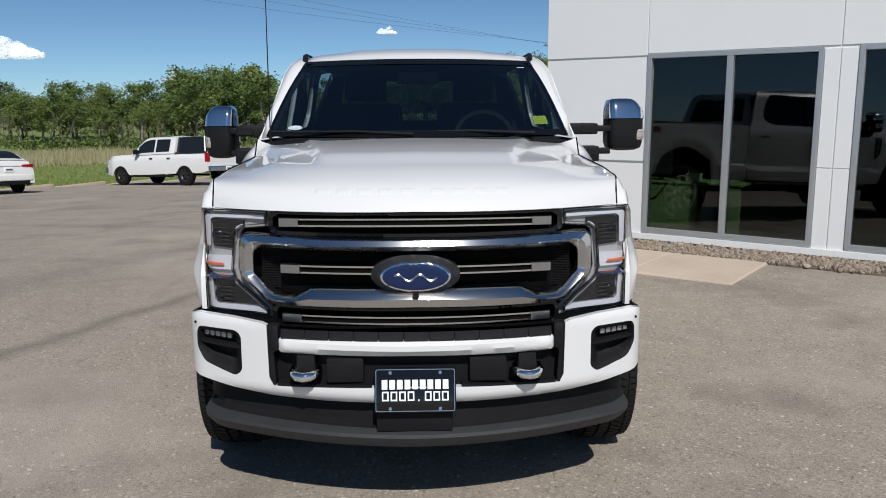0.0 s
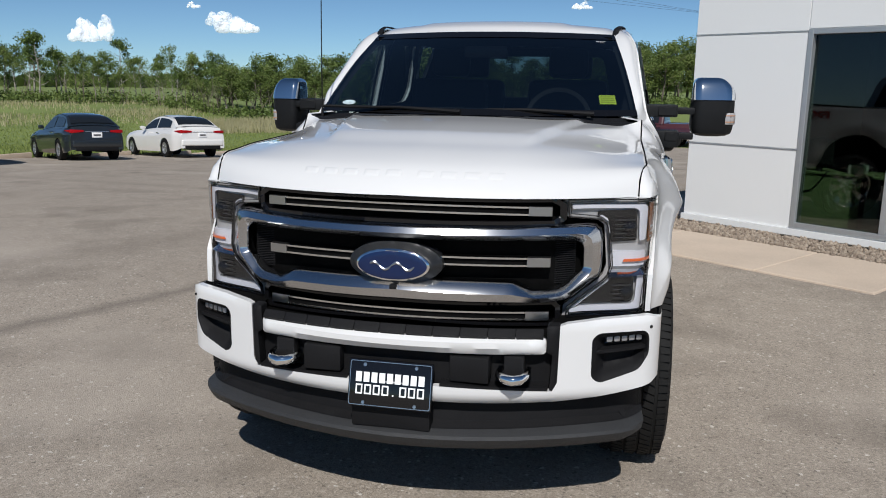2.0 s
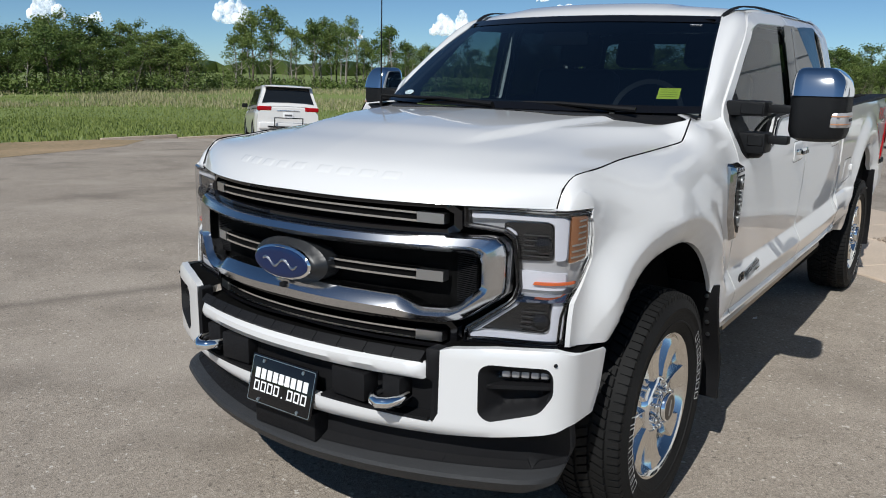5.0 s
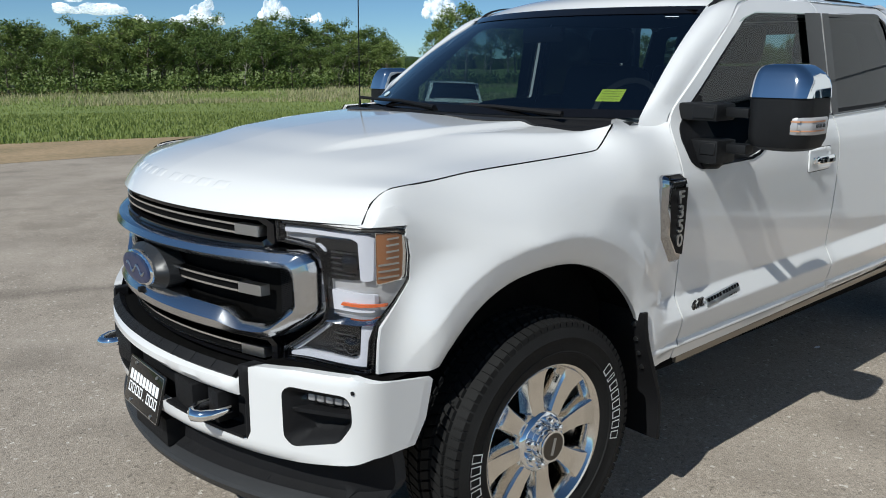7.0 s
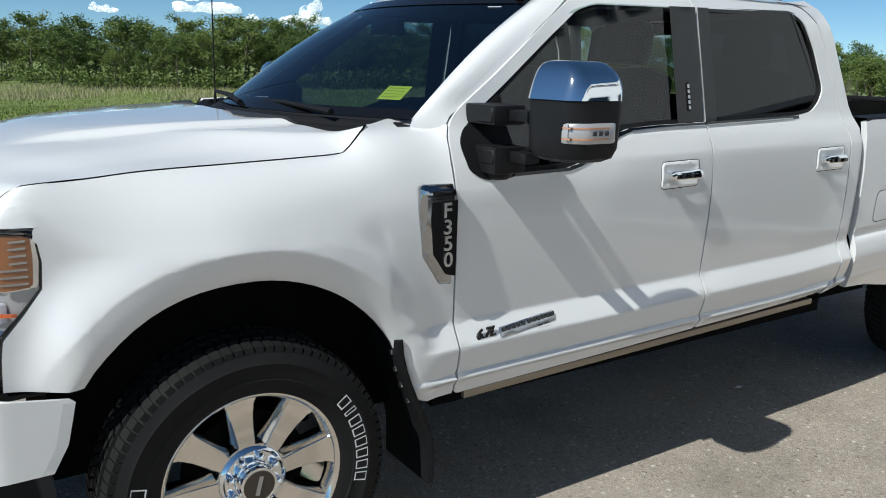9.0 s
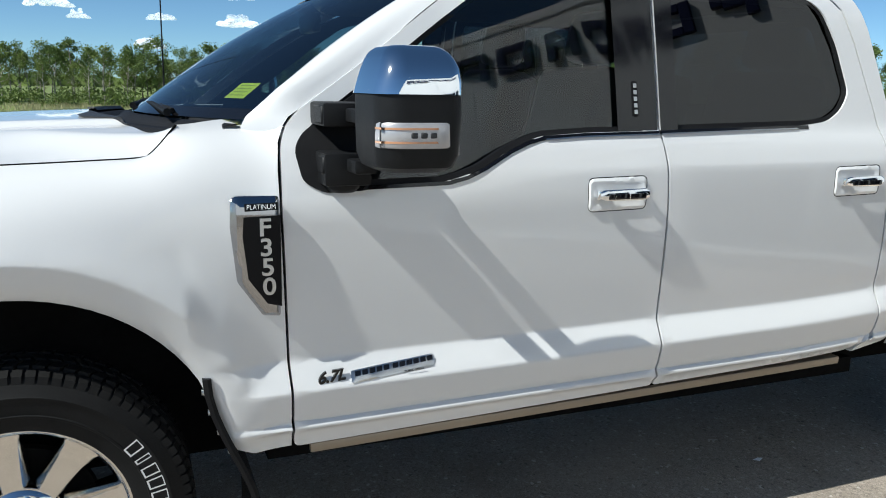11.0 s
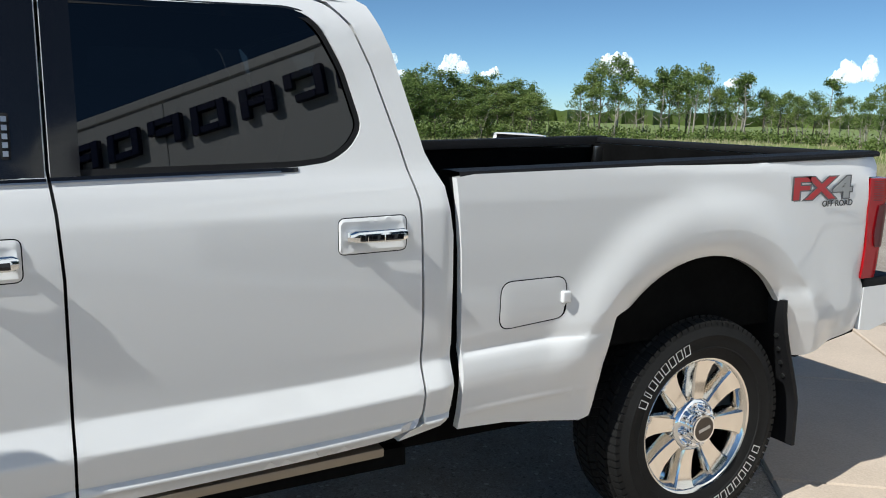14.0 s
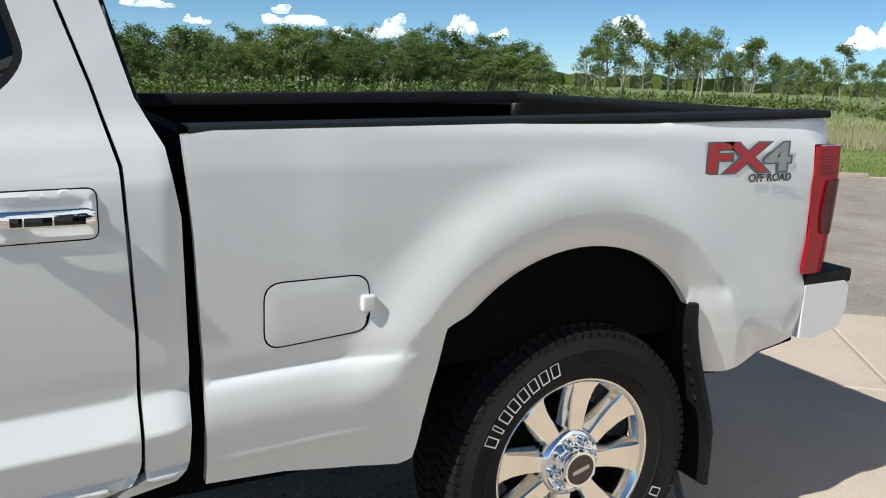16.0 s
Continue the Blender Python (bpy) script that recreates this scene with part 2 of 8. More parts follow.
def dense(poly, step):
    out = []
    for i, a in enumerate(poly):
        b = poly[(i + 1) % len(poly)]
        n = max(1, math.ceil(math.dist(a, b) / step))
        out += [(a[0] + (b[0] - a[0]) * k / n, a[1] + (b[1] - a[1]) * k / n) for k in range(n)]
    return out


def rounded(poly, radius, seg=5):
    """The outline with its corners rounded; radius may be a list."""
    out, n = [], len(poly)
    for i in range(n):
        r = radius[i] if isinstance(radius, (list, tuple)) else radius
        p, a, b = Vector(poly[i]), Vector(poly[i - 1]), Vector(poly[(i + 1) % n])
        if r <= 0:
            out.append(tuple(p))
            continue
        ra, rb = min(r, (a - p).length * 0.48), min(r, (b - p).length * 0.48)
        s, e = p + (a - p).normalized() * ra, p + (b - p).normalized() * rb
        for k in range(seg + 1):
            t = k / seg
            out.append(tuple(s * (1 - t) ** 2 + p * 2 * t * (1 - t) + e * t * t))
    return out


def sheet(outline, shape, du=0.04, dv=0.04, holes=(), depth=None, rows=None, step=None, extra=()):
    """A skin over a 2D outline, laid into space by shape(u, v), with a returned edge along depth."""
    step = step or min(du, dv)
    rings = [dense(outline, step)] + [dense(h, step) for h in holes]
    pts, edges = [], []
    for r in rings:
        o = len(pts)
        pts += r
        edges += [(o + k, o + (k + 1) % len(r)) for k in range(len(r))]
    us, vs = [p[0] for p in outline], [p[1] for p in outline]
    vlist = rows or [min(vs) + dv * (k + 0.5) for k in range(int((max(vs) - min(vs)) / dv) + 1)]
    border = np.array(pts)
    gap = 0.45 * min(du, dv)
    for v in vlist:
        for k in range(int((max(us) - min(us)) / du) + 1):
            p = (min(us) + du * (k + 0.5), v)
            if inside(p, outline) and not any(inside(p, h) for h in holes) and np.min(np.hypot(border[:, 0] - p[0], border[:, 1] - p[1])) > gap:
                pts.append(p)
    for p in extra:
        if inside(p, outline) and np.min(np.hypot(border[:, 0] - p[0], border[:, 1] - p[1])) > 0.004:
            pts.append(p)
    v2, _, faces, *_ = delaunay_2d_cdt([Vector(p) for p in pts], edges, [], 1, 1e-6)
    keep = []
    for f in faces:
        c = sum((v2[i] for i in f), Vector((0, 0))) / len(f)
        if not any(inside(c, h) for h in holes):
            keep.append(tuple(f))
    verts = [Vector(shape(p[0], p[1])) for p in v2]
    if depth is not None:
        d, used = Vector(depth), {}
        for f in keep:
            for a, b in zip(f, f[1:] + f[:1]):
                used[(a, b)] = True
        rim = [e for e in used if (e[1], e[0]) not in used]
        for a, b in rim:
            o = len(verts)
            verts += [verts[a].copy(), verts[b].copy(), verts[b] + d, verts[a] + d]
            keep.append((o + 1, o, o + 3, o + 2))
    return verts, keep


def relax(geo, weight, rounds):
    """Evens out the inside of a skin where weight(point) is above zero; its rims stay."""
    verts, faces = geo
    seen = collections.Counter(frozenset(e) for f in faces for e in zip(f, f[1:] + f[:1]))
    rim = {i for e, n in seen.items() if n == 1 for i in e}
    near = collections.defaultdict(set)
    for e in seen:
        a, b = tuple(e)
        near[a].add(b)
        near[b].add(a)
    w = {i: weight(p) for i, p in enumerate(verts) if i not in rim and i in near}
    w = {i: k for i, k in w.items() if k > 0}
    for _ in range(rounds):
        moved = {i: verts[i].lerp(sum((verts[j] for j in near[i]), Vector()) / len(near[i]), 0.6 * k) for i, k in w.items()}
        for i, p in moved.items():
            verts[i] = p
    return verts, faces


def drawn_in(poly, d):
    """The outline drawn in by d on all sides."""
    area = sum(a[0] * b[1] - b[0] * a[1] for a, b in zip(poly, poly[1:] + poly[:1]))
    turn, res = (1 if area > 0 else -1), []
    for a, b, c in zip(poly[-1:] + poly[:-1], poly, poly[1:] + poly[:1]):
        n = [Vector((-(q[1] - p[1]), q[0] - p[0])).normalized() * turn for p, q in ((a, b), (b, c))]
        m = (n[0] + n[1]).normalized()
        m *= d / max(0.5, m.dot(n[0]))
        res.append((b[0] + m.x, b[1] + m.y))
    return res


def mirrored(geo):
    return [Vector((-v[0], v[1], v[2])) for v in geo[0]], [tuple(f[::-1]) for f in geo[1]]


def lerp(t, table):
    """A value from a table of (t, value), smoothed between its rows."""
    if t <= table[0][0]:
        return table[0][1]
    for (a, x), (b, y) in zip(table, table[1:]):
        if t <= b:
            return x + (y - x) * (t - a) / (b - a)
    return table[-1][1]


def ease(a, b, t):
    t = min(1.0, max(0.0, (t - a) / (b - a)))
    return t * t * (3 - 2 * t)


def smooth(t, table):
    """A value from a table of (t, value) along a curve without corners or overshoot."""
    n = len(table)
    if t <= table[0][0]:
        return table[0][1]
    if t >= table[-1][0]:
        return table[-1][1]
    h = [table[k + 1][0] - table[k][0] for k in range(n - 1)]
    d = [(table[k + 1][1] - table[k][1]) / h[k] for k in range(n - 1)]

    def slope(k):
        if k == 0 or k == n - 1:
            return d[0] if k == 0 else d[-1]
        if d[k - 1] * d[k] <= 0:
            return 0.0
        a, b = 2 * h[k] + h[k - 1], h[k] + 2 * h[k - 1]
        return (a + b) / (a / d[k - 1] + b / d[k])
    k = max(i for i in range(n - 1) if table[i][0] <= t)
    q = (t - table[k][0]) / h[k]
    return ((2 * q ** 3 - 3 * q * q + 1) * table[k][1] + (q ** 3 - 2 * q * q + q) * h[k] * slope(k)
            + (3 * q * q - 2 * q ** 3) * table[k + 1][1] + (q ** 3 - q * q) * h[k] * slope(k + 1))

# ---- ground ----
def terrain(x, y):
    r = math.hypot(0.75 * x, y) if y > 0 else abs(0.75 * x)
    low = -0.047 * max(0.0, min(r, 44) - 6)
    if r > 44:
        low += 1.55 * ease(44, 95, r)
    # the lot falls further towards the far kerb
    low -= 0.014 * max(0.0, min(y, 44) - 10) * (1 - ease(-7.5, -5.0, x)) * ease(0.55, 1.0, y / (abs(x) + 1))
    return low


radii = [0, 2, 4, 6, 8, 10, 12, 15, 18, 21, 25, 30, 35, 40, 46, 53, 61, 70, 80, 92, 110, 140, 200, 320, 600, 1300, 3800]
gv, gf, GN = [(0, 3, terrain(0, 3) - 0.03)], [], 96
for r in radii[1:]:
    for k in range(GN):
        a = 2 * math.pi * k / GN
        x, y = r * math.cos(a), 3 + r * math.sin(a)
        gv.append((x, y, terrain(x, y) - 0.03 - (0 if r < 300 else (r - 300) * 0.002)))
for k in range(GN):
    gf.append((0, 1 + k, 1 + (k + 1) % GN))
for i in range(len(radii) - 2):
    for k in range(GN):
        a, b = 1 + i * GN, 1 + (i + 1) * GN
        gf.append((a + k, b + k, b + (k + 1) % GN, a + (k + 1) % GN))
tagged(part("ground", (gv, gf), GRASS), "green rough grass field round the car park", "ground", kind="structure")

CURB = [(-20.9, -40), (-20.9, 3), (-20.6, 12), (-20.0, 17), (-18.6, 21.2), (-17.2, 24.8), (-13.8, 32), (-9.5, 41), (-5, 50), (0, 56)]
LOT = CURB + [(30, 60), (45, 40), (45, -40)]
lot = sheet(LOT[::-1], lambda u, v: (u, v, terrain(u, v)), 1.5, 1.5, step=1.5)
tagged(part("road", lot, ASPHALT), "worn grey brown asphalt of the car park", "asphalt", kind="structure")
verge = sheet([(-21.2, -30), (-14.2, -30), (-14.3, 2), (-14.8, 5.5), (-17.2, 10.5), (-19.6, 12.8), (-20.7, 12), (-21.2, 4)], lambda u, v: (u, v, terrain(u, v) + 0.004), 1, 1, step=1)
tagged(part("dirt_verge", verge, DIRT), "sandy dirt strip beside the asphalt", "ground", kind="structure")

# wall frame: s runs along the building from its corner, n outwards from the wall
CORNER, ALONG, OUT = Vector((1.60, 7.48, 0)), Vector((0.794, -0.608, 0)), Vector((-0.608, -0.794, 0))


def wall_pt(s, n, z):
    return CORNER + ALONG * s + OUT * n + Vector((0, 0, z))


def slab(s0, s1, n0, n1, z0, z1, bevel=0.0, bm=None, seg=1):
    m = Matrix(((ALONG.x, OUT.x, 0, CORNER.x), (ALONG.y, OUT.y, 0, CORNER.y), (0, 0, 1, 0), (0, 0, 0, 1)))
    own = box(s0, s1, n0, n1, z0, z1, bevel, seg, bm, m)
    return own


def flip(bm):
    bmesh.ops.recalc_face_normals(bm, faces=bm.faces)
    return bm


# concrete walk along the wall, slab by slab
walk_base = tagged(part("pavement", flip(slab(-2.6, 2.97, 0.62, 1.86, -0.2, 0.004)), CONCRETE), "pale sandy concrete walk beside the building", "pavement", kind="structure")
for s0, s1, n0, n1 in [(-2.6, -1.1, 0.62, 1.86), (-1.1, 0.45, 0.62, 1.86), (0.45, 1.95, 0.62, 1.86), (1.95, 2.97, 0.62, 1.86), (-2.6, -1.1, -0.9, 0.61), (-1.1, -0.22, -0.9, 0.61)]:
    part("paving_slab", flip(slab(s0 + 0.006, s1 - 0.006, n0 + 0.006, n1 - 0.006, -0.12, 0.018, 0.008)), CONCRETE, walk_base, smooth=False)

# ---- building ----
WALL_H = 3.97
WINDOWS = [(1.33, 3.24), (3.57, 5.48)]
BAY = [0.0, 1.33, 3.40, 5.64, 8.1, 10.6, 13.1, 15.6, 18.1, 20.6, 23.0]
shell = bmesh.new()
slab(0, 1.33, -0.25, -0.012, 0, WALL_H, bm=shell)
slab(3.24, 3.57, -0.25, -0.012, 0, WALL_H, bm=shell)
slab(5.48, 23, -0.25, -0.012, 0, WALL_H, bm=shell)
for a, b in WINDOWS:
    slab(a, b, -0.25, -0.012, 0, 0.12, bm=shell)
    slab(a, b, -0.25, -0.012, 2.22, WALL_H, bm=shell)
slab(0.0, 0.25, -14, -0.25, 0, WALL_H, bm=shell)
slab(0, 23, -14.2, -14, 0, WALL_H, bm=shell)
slab(22.8, 23, -14, -0.25, 0, WALL_H, bm=shell)
wall = tagged(part("wall_south", flip(shell), PANEL, smooth=False), "white metal clad wall of a dealership building", "wall", kind="structure")
tagged(part("roof", flip(slab(-0.05, 23.05, -14.2, 0.02, WALL_H, WALL_H + 0.13, 0.02)), PANEL, smooth=False), "flat roof edge with white metal coping", "roof", kind="structure")
tagged(part("building_floor", flip(slab(0.25, 22.8, -14, -0.25, -0.05, 0.1)), ROOM_SHADE, smooth=False), "dim indoor floor behind the windows", "floor", kind="structure")
# unseen dark sheets, added to hide the white shell and darken the panes
tagged(part("ceiling", flip(slab(0.26, 22.7, -13.9, -0.26, 2.62, 2.70)), ROOM_SHADE, smooth=False), "dim office ceiling behind the windows", "ceiling", kind="structure")
tagged(part("wall_inner", flip(slab(0.26, 22.7, -4.3, -4.2, 0.11, 2.61)), ROOM_SHADE, smooth=False), "dim office wall behind the windows", "wall", kind="structure")
G = 0.009
for i, (a, b) in enumerate(zip(BAY, BAY[1:])):
    win = [w for w in WINDOWS if a - 0.3 < w[0] < b]
    if i == 0 or i > 3 or (i == 3):
        cells = [(a, b, 0.10, 0.965), (a, b, 0.965, 2.20), (a, b, 2.20, WALL_H)]
    elif i == 1:
        cells = [(3.24, b, 0.10, 0.965), (3.24, b, 0.965, 2.20), (a, b, 2.22, WALL_H)]
    else:
        cells = [(a, 3.57, 0.10, 0.965), (a, 3.57, 0.965, 2.20), (a, b, 2.22, WALL_H), (5.48, b, 0.1, 2.2)]
    for s0, s1, z0, z1 in cells:
        part("panel", flip(slab(s0 + G / 2, s1 - G / 2, -0.02, 0.0, z0 + G / 2, z1 - G / 2, 0.003)), PANEL, wall, smooth=False)
part("base_flashing", flip(slab(-0.02, 23, -0.01, 0.03, 0.03, 0.105, 0.004)), PANEL, wall, "white folded base flashing")
for z in (0.965, 2.205):
    part("joint_bead", flip(slab(0.0, 1.33, 0.0, 0.006, z - 0.012, z - 0.004)), FRAME, wall)
for k, (a, b) in enumerate(WINDOWS):
    w = tagged(new(f"window_{k + 1}"), "tall two pane window in a grey metal frame", "window", kind="structure")
    fr = bmesh.new()
    t, mid = 0.055, (a + b) / 2
    slab(a, a + t, -0.12, 0.012, 0.12, 2.22, 0.004, fr)
    slab(b - t, b, -0.12, 0.012, 0.12, 2.22, 0.004, fr)
    slab(a + t, b - t, -0.12, 0.011, 2.22 - t, 2.22, 0.004, fr)
    slab(a + t, b - t, -0.12, 0.011, 0.12, 0.12 + t, 0.004, fr)
    slab(mid - 0.035, mid + 0.035, -0.12, 0.010, 0.12 + t, 2.22 - t, 0.004, fr)
    part("window_frame", flip(fr), FRAME, w, smooth=False)
    for s0, s1 in ((a + t, mid - 0.035), (mid + 0.035, b - t)):
        bm = slab(s0, s1, -0.037, -0.032, 0.12 + t, 2.22 - t)
        for v in bm.verts:
            v.co -= OUT * 0.018 * (v.co.z - 0.17)
        p = part("pane", flip(bm), PANE, w, smooth=False)
        p.visible_shadow = False
desk = thing("reception_desk", "long low green desk standing behind the window", "desk")
part("front_panel", flip(slab(1.10, 1.83, -0.52, -0.48, 0.1, 0.67, 0.006)), ROOM_GREEN, desk, smooth=False)
# the recess gets its shade from the dark colour
part("front_panel", flip(slab(1.835, 2.125, -0.66, -0.62, 0.1, 0.67, 0.006)), ROOM_SHADE, desk, "recessed panel in a dark shade colour", smooth=False)
part("front_panel", flip(slab(2.13, 2.345, -0.52, -0.48, 0.1, 0.67, 0.006)), ROOM_GREEN, desk, smooth=False)
part("desk_top", flip(slab(1.08, 2.38, -1.10, -0.46, 0.672, 0.70, 0.006)), ROOM_GREEN, desk, smooth=False)
tagged(part("carton", flip(slab(1.66, 1.82, -0.68, -0.54, 0.70, 0.80, 0.004)), PANEL, smooth=False), "small white box lying on the desk", "box")
screen = thing("computer_screen", "grey computer screen seen from behind on the desk", "monitor")
part("casing", flip(slab(1.17, 1.49, -0.56, -0.52, 0.78, 1.07, 0.008)), GREY_PLASTIC, screen, smooth=False)
part("stand", flip(slab(1.30, 1.36, -0.60, -0.56, 0.70, 0.92, 0.004)), GREY_PLASTIC, screen, smooth=False)
tagged(part("cable", tube([wall_pt(1.47, -0.50, 0.71), wall_pt(1.46, -0.455, 0.69), wall_pt(1.40, -0.465, 0.60), wall_pt(1.32, -0.465, 0.50), wall_pt(1.22, -0.470, 0.46), wall_pt(1.13, -0.475, 0.465)], 0.008, 6), DARK), "dark cable hanging over the desk front", "cable")

# ---- the white pickup: it faces -y, its front bumper is at y = 0 ----
truck = thing("pickup_truck", "clean white crew cab pickup truck with chrome trim", "pickup truck")

AXLE_F, AXLE_R, WHEEL_Z, TYRE_R = 0.965, 5.09, 0.433, 0.433
ARCH_F, ARCH_R = (0.965, 0.521, 0.527), (5.075, 0.60, 0.51)   # centre y, z and radius of the wheel openings
BAND = {ARCH_F: 0.091, ARCH_R: 0.112}   # width of the flat band round each opening


def arch_line(c, y0, z0, y1, z1, n=22):
    """Outline of a wheel opening, from the front foot to the rear foot."""
    cy, cz, r = c
    a0, a1 = math.atan2(max(z0 - cz, 0.02), y0 - cy), math.atan2(max(z1 - cz, 0.02), y1 - cy)
    return [(y0, z0)] + [(cy + r * math.cos(a0 + (a1 - a0) * k / n), cz + r * math.sin(a0 + (a1 - a0) * k / n)) for k in range(1, n)] + [(y1, z1)]


# half width of the body side by height
SIDE = [(0.50, 0.955), (0.56, 0.968), (0.60, 0.980), (0.612, 0.988), (0.620, 1.002), (0.629, 1.002), (0.641, 0.990), (0.66, 0.998), (0.70, 1.008), (0.733, 1.0150), (0.741, 1.0135),
        (0.8155, 0.9745), (0.8225, 0.9738), (0.85, 0.976), (1.0, 0.986), (1.12, 0.991), (1.25, 0.992), (1.325, 0.989), (1.345, 0.984), (1.40, 0.967), (1.455, 0.939),
        (1.50, 0.929), (1.60, 0.908), (1.70, 0.887), (1.80, 0.866), (1.86, 0.851), (1.90, 0.828), (1.93, 0.803), (1.97, 0.762)]


def flare(y, z, c, out, wide):
    """A raised band round a wheel opening: it falls in a little from its crease to the rim, and fades out above."""
    r = math.hypot(y - c[0], z - c[1]) if z > c[1] else abs(y - c[0])
    d = max(0.0, r - c[2])
    b = BAND[c]
    if d < b:
        return out * (0.18 + 0.82 * d / b)
    return out * (1 - ease(0.0, 1.0, (d - b) / wide))


def crease(c):
    """Points on both sides of the band's crease."""
    return [(c[0] + (c[2] + q) * math.cos(radians(a)), c[1] + (c[2] + q) * math.sin(radians(a))) for a in range(-4, 185, 2) for q in (BAND[c] - 0.006, BAND[c], BAND[c] + 0.006)]


def lip(y, z, c):
    r = math.hypot(y - c[0], z - c[1]) if z > c[1] - 0.15 else abs(y - c[0])
    return -0.012 * (1 - min(1.0, max(0.0, r - c[2]) / 0.028)) ** 2


def tuck(y, z):
    """The cab narrows towards its front above the belt line."""
    return max(0.0, 2.83 - max(y, 1.6)) * lerp(z, [(1.25, 0), (1.33, 0.020), (1.42, 0.035), (1.50, 0.047), (1.60, 0.050), (1.80, 0.056), (1.90, 0.075), (1.97, 0.085)])


def climb(y):
    """How far the creases low on the side have climbed at y."""
    return 0.012 * (y - 2.0) + 0.028 * ease(3.4, 4.35, y)


def side_x(y, z):
    zz = z - climb(y) if 0.55 < z < 0.90 else z
    x = lerp(zz, SIDE) - tuck(y, z)
    if y < 1.62:
        plain = lerp(z, [(0.5, 0.955), (0.62, 0.985), (0.85, 0.984), (1.0, 0.986), (1.2, 0.988), (1.5, 0.985)])
        k = ease(1.41, 1.60, y)
        x = plain * (1 - k) + x * k
        low = smooth(y, [(0.30, 0.108), (0.34, 0.100), (0.38, 0.097), (0.42, 0.092), (0.46, 0.078), (0.50, 0.056), (0.54, 0.036), (0.58, 0.026), (0.64, 0.015), (0.72, 0.005), (0.80, 0.001), (0.85, 0)])
        high = smooth(y, [(0.30, 0.108), (0.34, 0.100), (0.38, 0.097), (0.42, 0.097), (0.46, 0.095), (0.50, 0.090), (0.55, 0.083), (0.60, 0.074), (0.70, 0.052), (0.80, 0.028), (0.90, 0.006), (0.96, 0)])
        x -= low + (high - low) * ease(0.84, 1.12, z)
        x += flare(y, z, ARCH_F, 0.036, 0.14) * ease(0.36, 0.52, y) * (1 - ease(0.0, 0.03, x - 0.985)) * (1 - ease(1.44, 1.62, y) * (1 - ease(0.90, 1.15, z))) + lip(y, z, ARCH_F)
    if y > 3.98:
        k = ease(4.9, 5.2, y)
        low = lerp(z, [(0.55, 0.93), (0.65, 0.955), (0.80, 0.985), (0.90, 0.990), (0.94, 0.975), (1.0, 0.983), (1.3, 0.992), (1.42, 0.984), (1.48, 0.972)])
        low0 = lerp(zz, [(0.5, 0.955), (0.60, 0.979), (0.612, 0.984), (0.624, 0.991), (0.640, 0.991), (0.66, 0.994), (0.72, 1.002), (0.755, 1.002), (0.810, 0.9885), (0.8195, 0.9745), (1.0, 0.986),
                         (1.2, 0.992), (1.35, 0.990), (1.42, 0.982), (1.48, 0.972)])
        calm = lerp(z, [(0.50, 0.955), (0.60, 0.980), (0.70, 0.993), (0.80, 0.994), (0.90, 0.983), (1.0, 0.986)])
        low0 += (calm - low0) * ease(4.38, 4.60, y) * (1 - ease(0.94, 1.02, z))
        x = low0 * (1 - k) + low * k
        x = max(x, min(x + flare(y, z, ARCH_R, 0.034, 0.17) * (ease(0.66, 0.95, z) if y < 5.0 else 1.0), 1.021)) + lip(y, z, ARCH_R)
    return x


def skewed(u, v):
    """The creases low on the side climb a little towards the rear."""
    return v + climb(u) * ease(0.56, 0.62, v) * (1 - ease(0.86, 0.98, v)) * (1 - ease(4.9, 5.2, u))


def side(u, v):
    z = skewed(u, v)
    return (side_x(u, z), u, z)


ROWS = [0.56, 0.58, 0.60, 0.612, 0.619, 0.622, 0.630, 0.634, 0.641, 0.645, 0.658, 0.664, 0.68, 0.70, 0.72, 0.731, 0.735, 0.740, 0.744, 0.76, 0.785, 0.805, 0.8135, 0.8175, 0.822, 0.826, 0.84, 0.86] + \
       [0.89 + 0.035 * k for k in range(13)] + [1.33, 1.34, 1.35, 1.37, 1.39, 1.41, 1.43, 1.45, 1.48] + [1.52 + 0.05 * k for k in range(10)]


def pair(name, geo, material, label="", parent=None, **kw):
    """The same panel on both sides."""
    a = part(name, geo, material, parent or truck, label, **kw)
    part(name, mirrored(geo), material, parent or truck, label, **kw)
    return a


# doors with their window openings
WIN_F = [(1.70, 1.40), (1.715, 1.325), (1.77, 1.298), (2.13, 1.306), (2.23, 1.334), (2.33, 1.388), (2.44, 1.430), (2.60, 1.440), (2.835, 1.445), (2.835, 1.885),
         (2.36, 1.875), (2.27, 1.85), (2.15, 1.765), (1.92, 1.590), (1.76, 1.475)]
WIN_R = [(2.91, 1.447), (3.50, 1.462), (3.60, 1.475), (3.665, 1.515), (3.705, 1.575), (3.66, 1.74), (3.605, 1.85), (3.56, 1.892), (3.50, 1.905), (2.91, 1.888)]
DOOR_F = [(1.672, 0.555), (2.887, 0.585), (2.889, 1.2), (2.880, 1.36), (2.868, 1.46), (2.868, 1.945), (2.40, 1.935), (2.28, 1.905), (2.16, 1.83), (1.90, 1.63), (1.70, 1.49), (1.66, 1.42), (1.650, 1.25)]
DOOR_R = [(2.895, 0.585), (3.79, 0.600), (3.87, 0.63), (3.872, 1.0), (3.858, 1.36), (3.815, 1.52), (3.74, 1.75), (3.69, 1.865), (3.63, 1.925), (3.55, 1.945), (2.876, 1.945), (2.876, 1.46), (2.888, 1.36), (2.897, 1.2)]
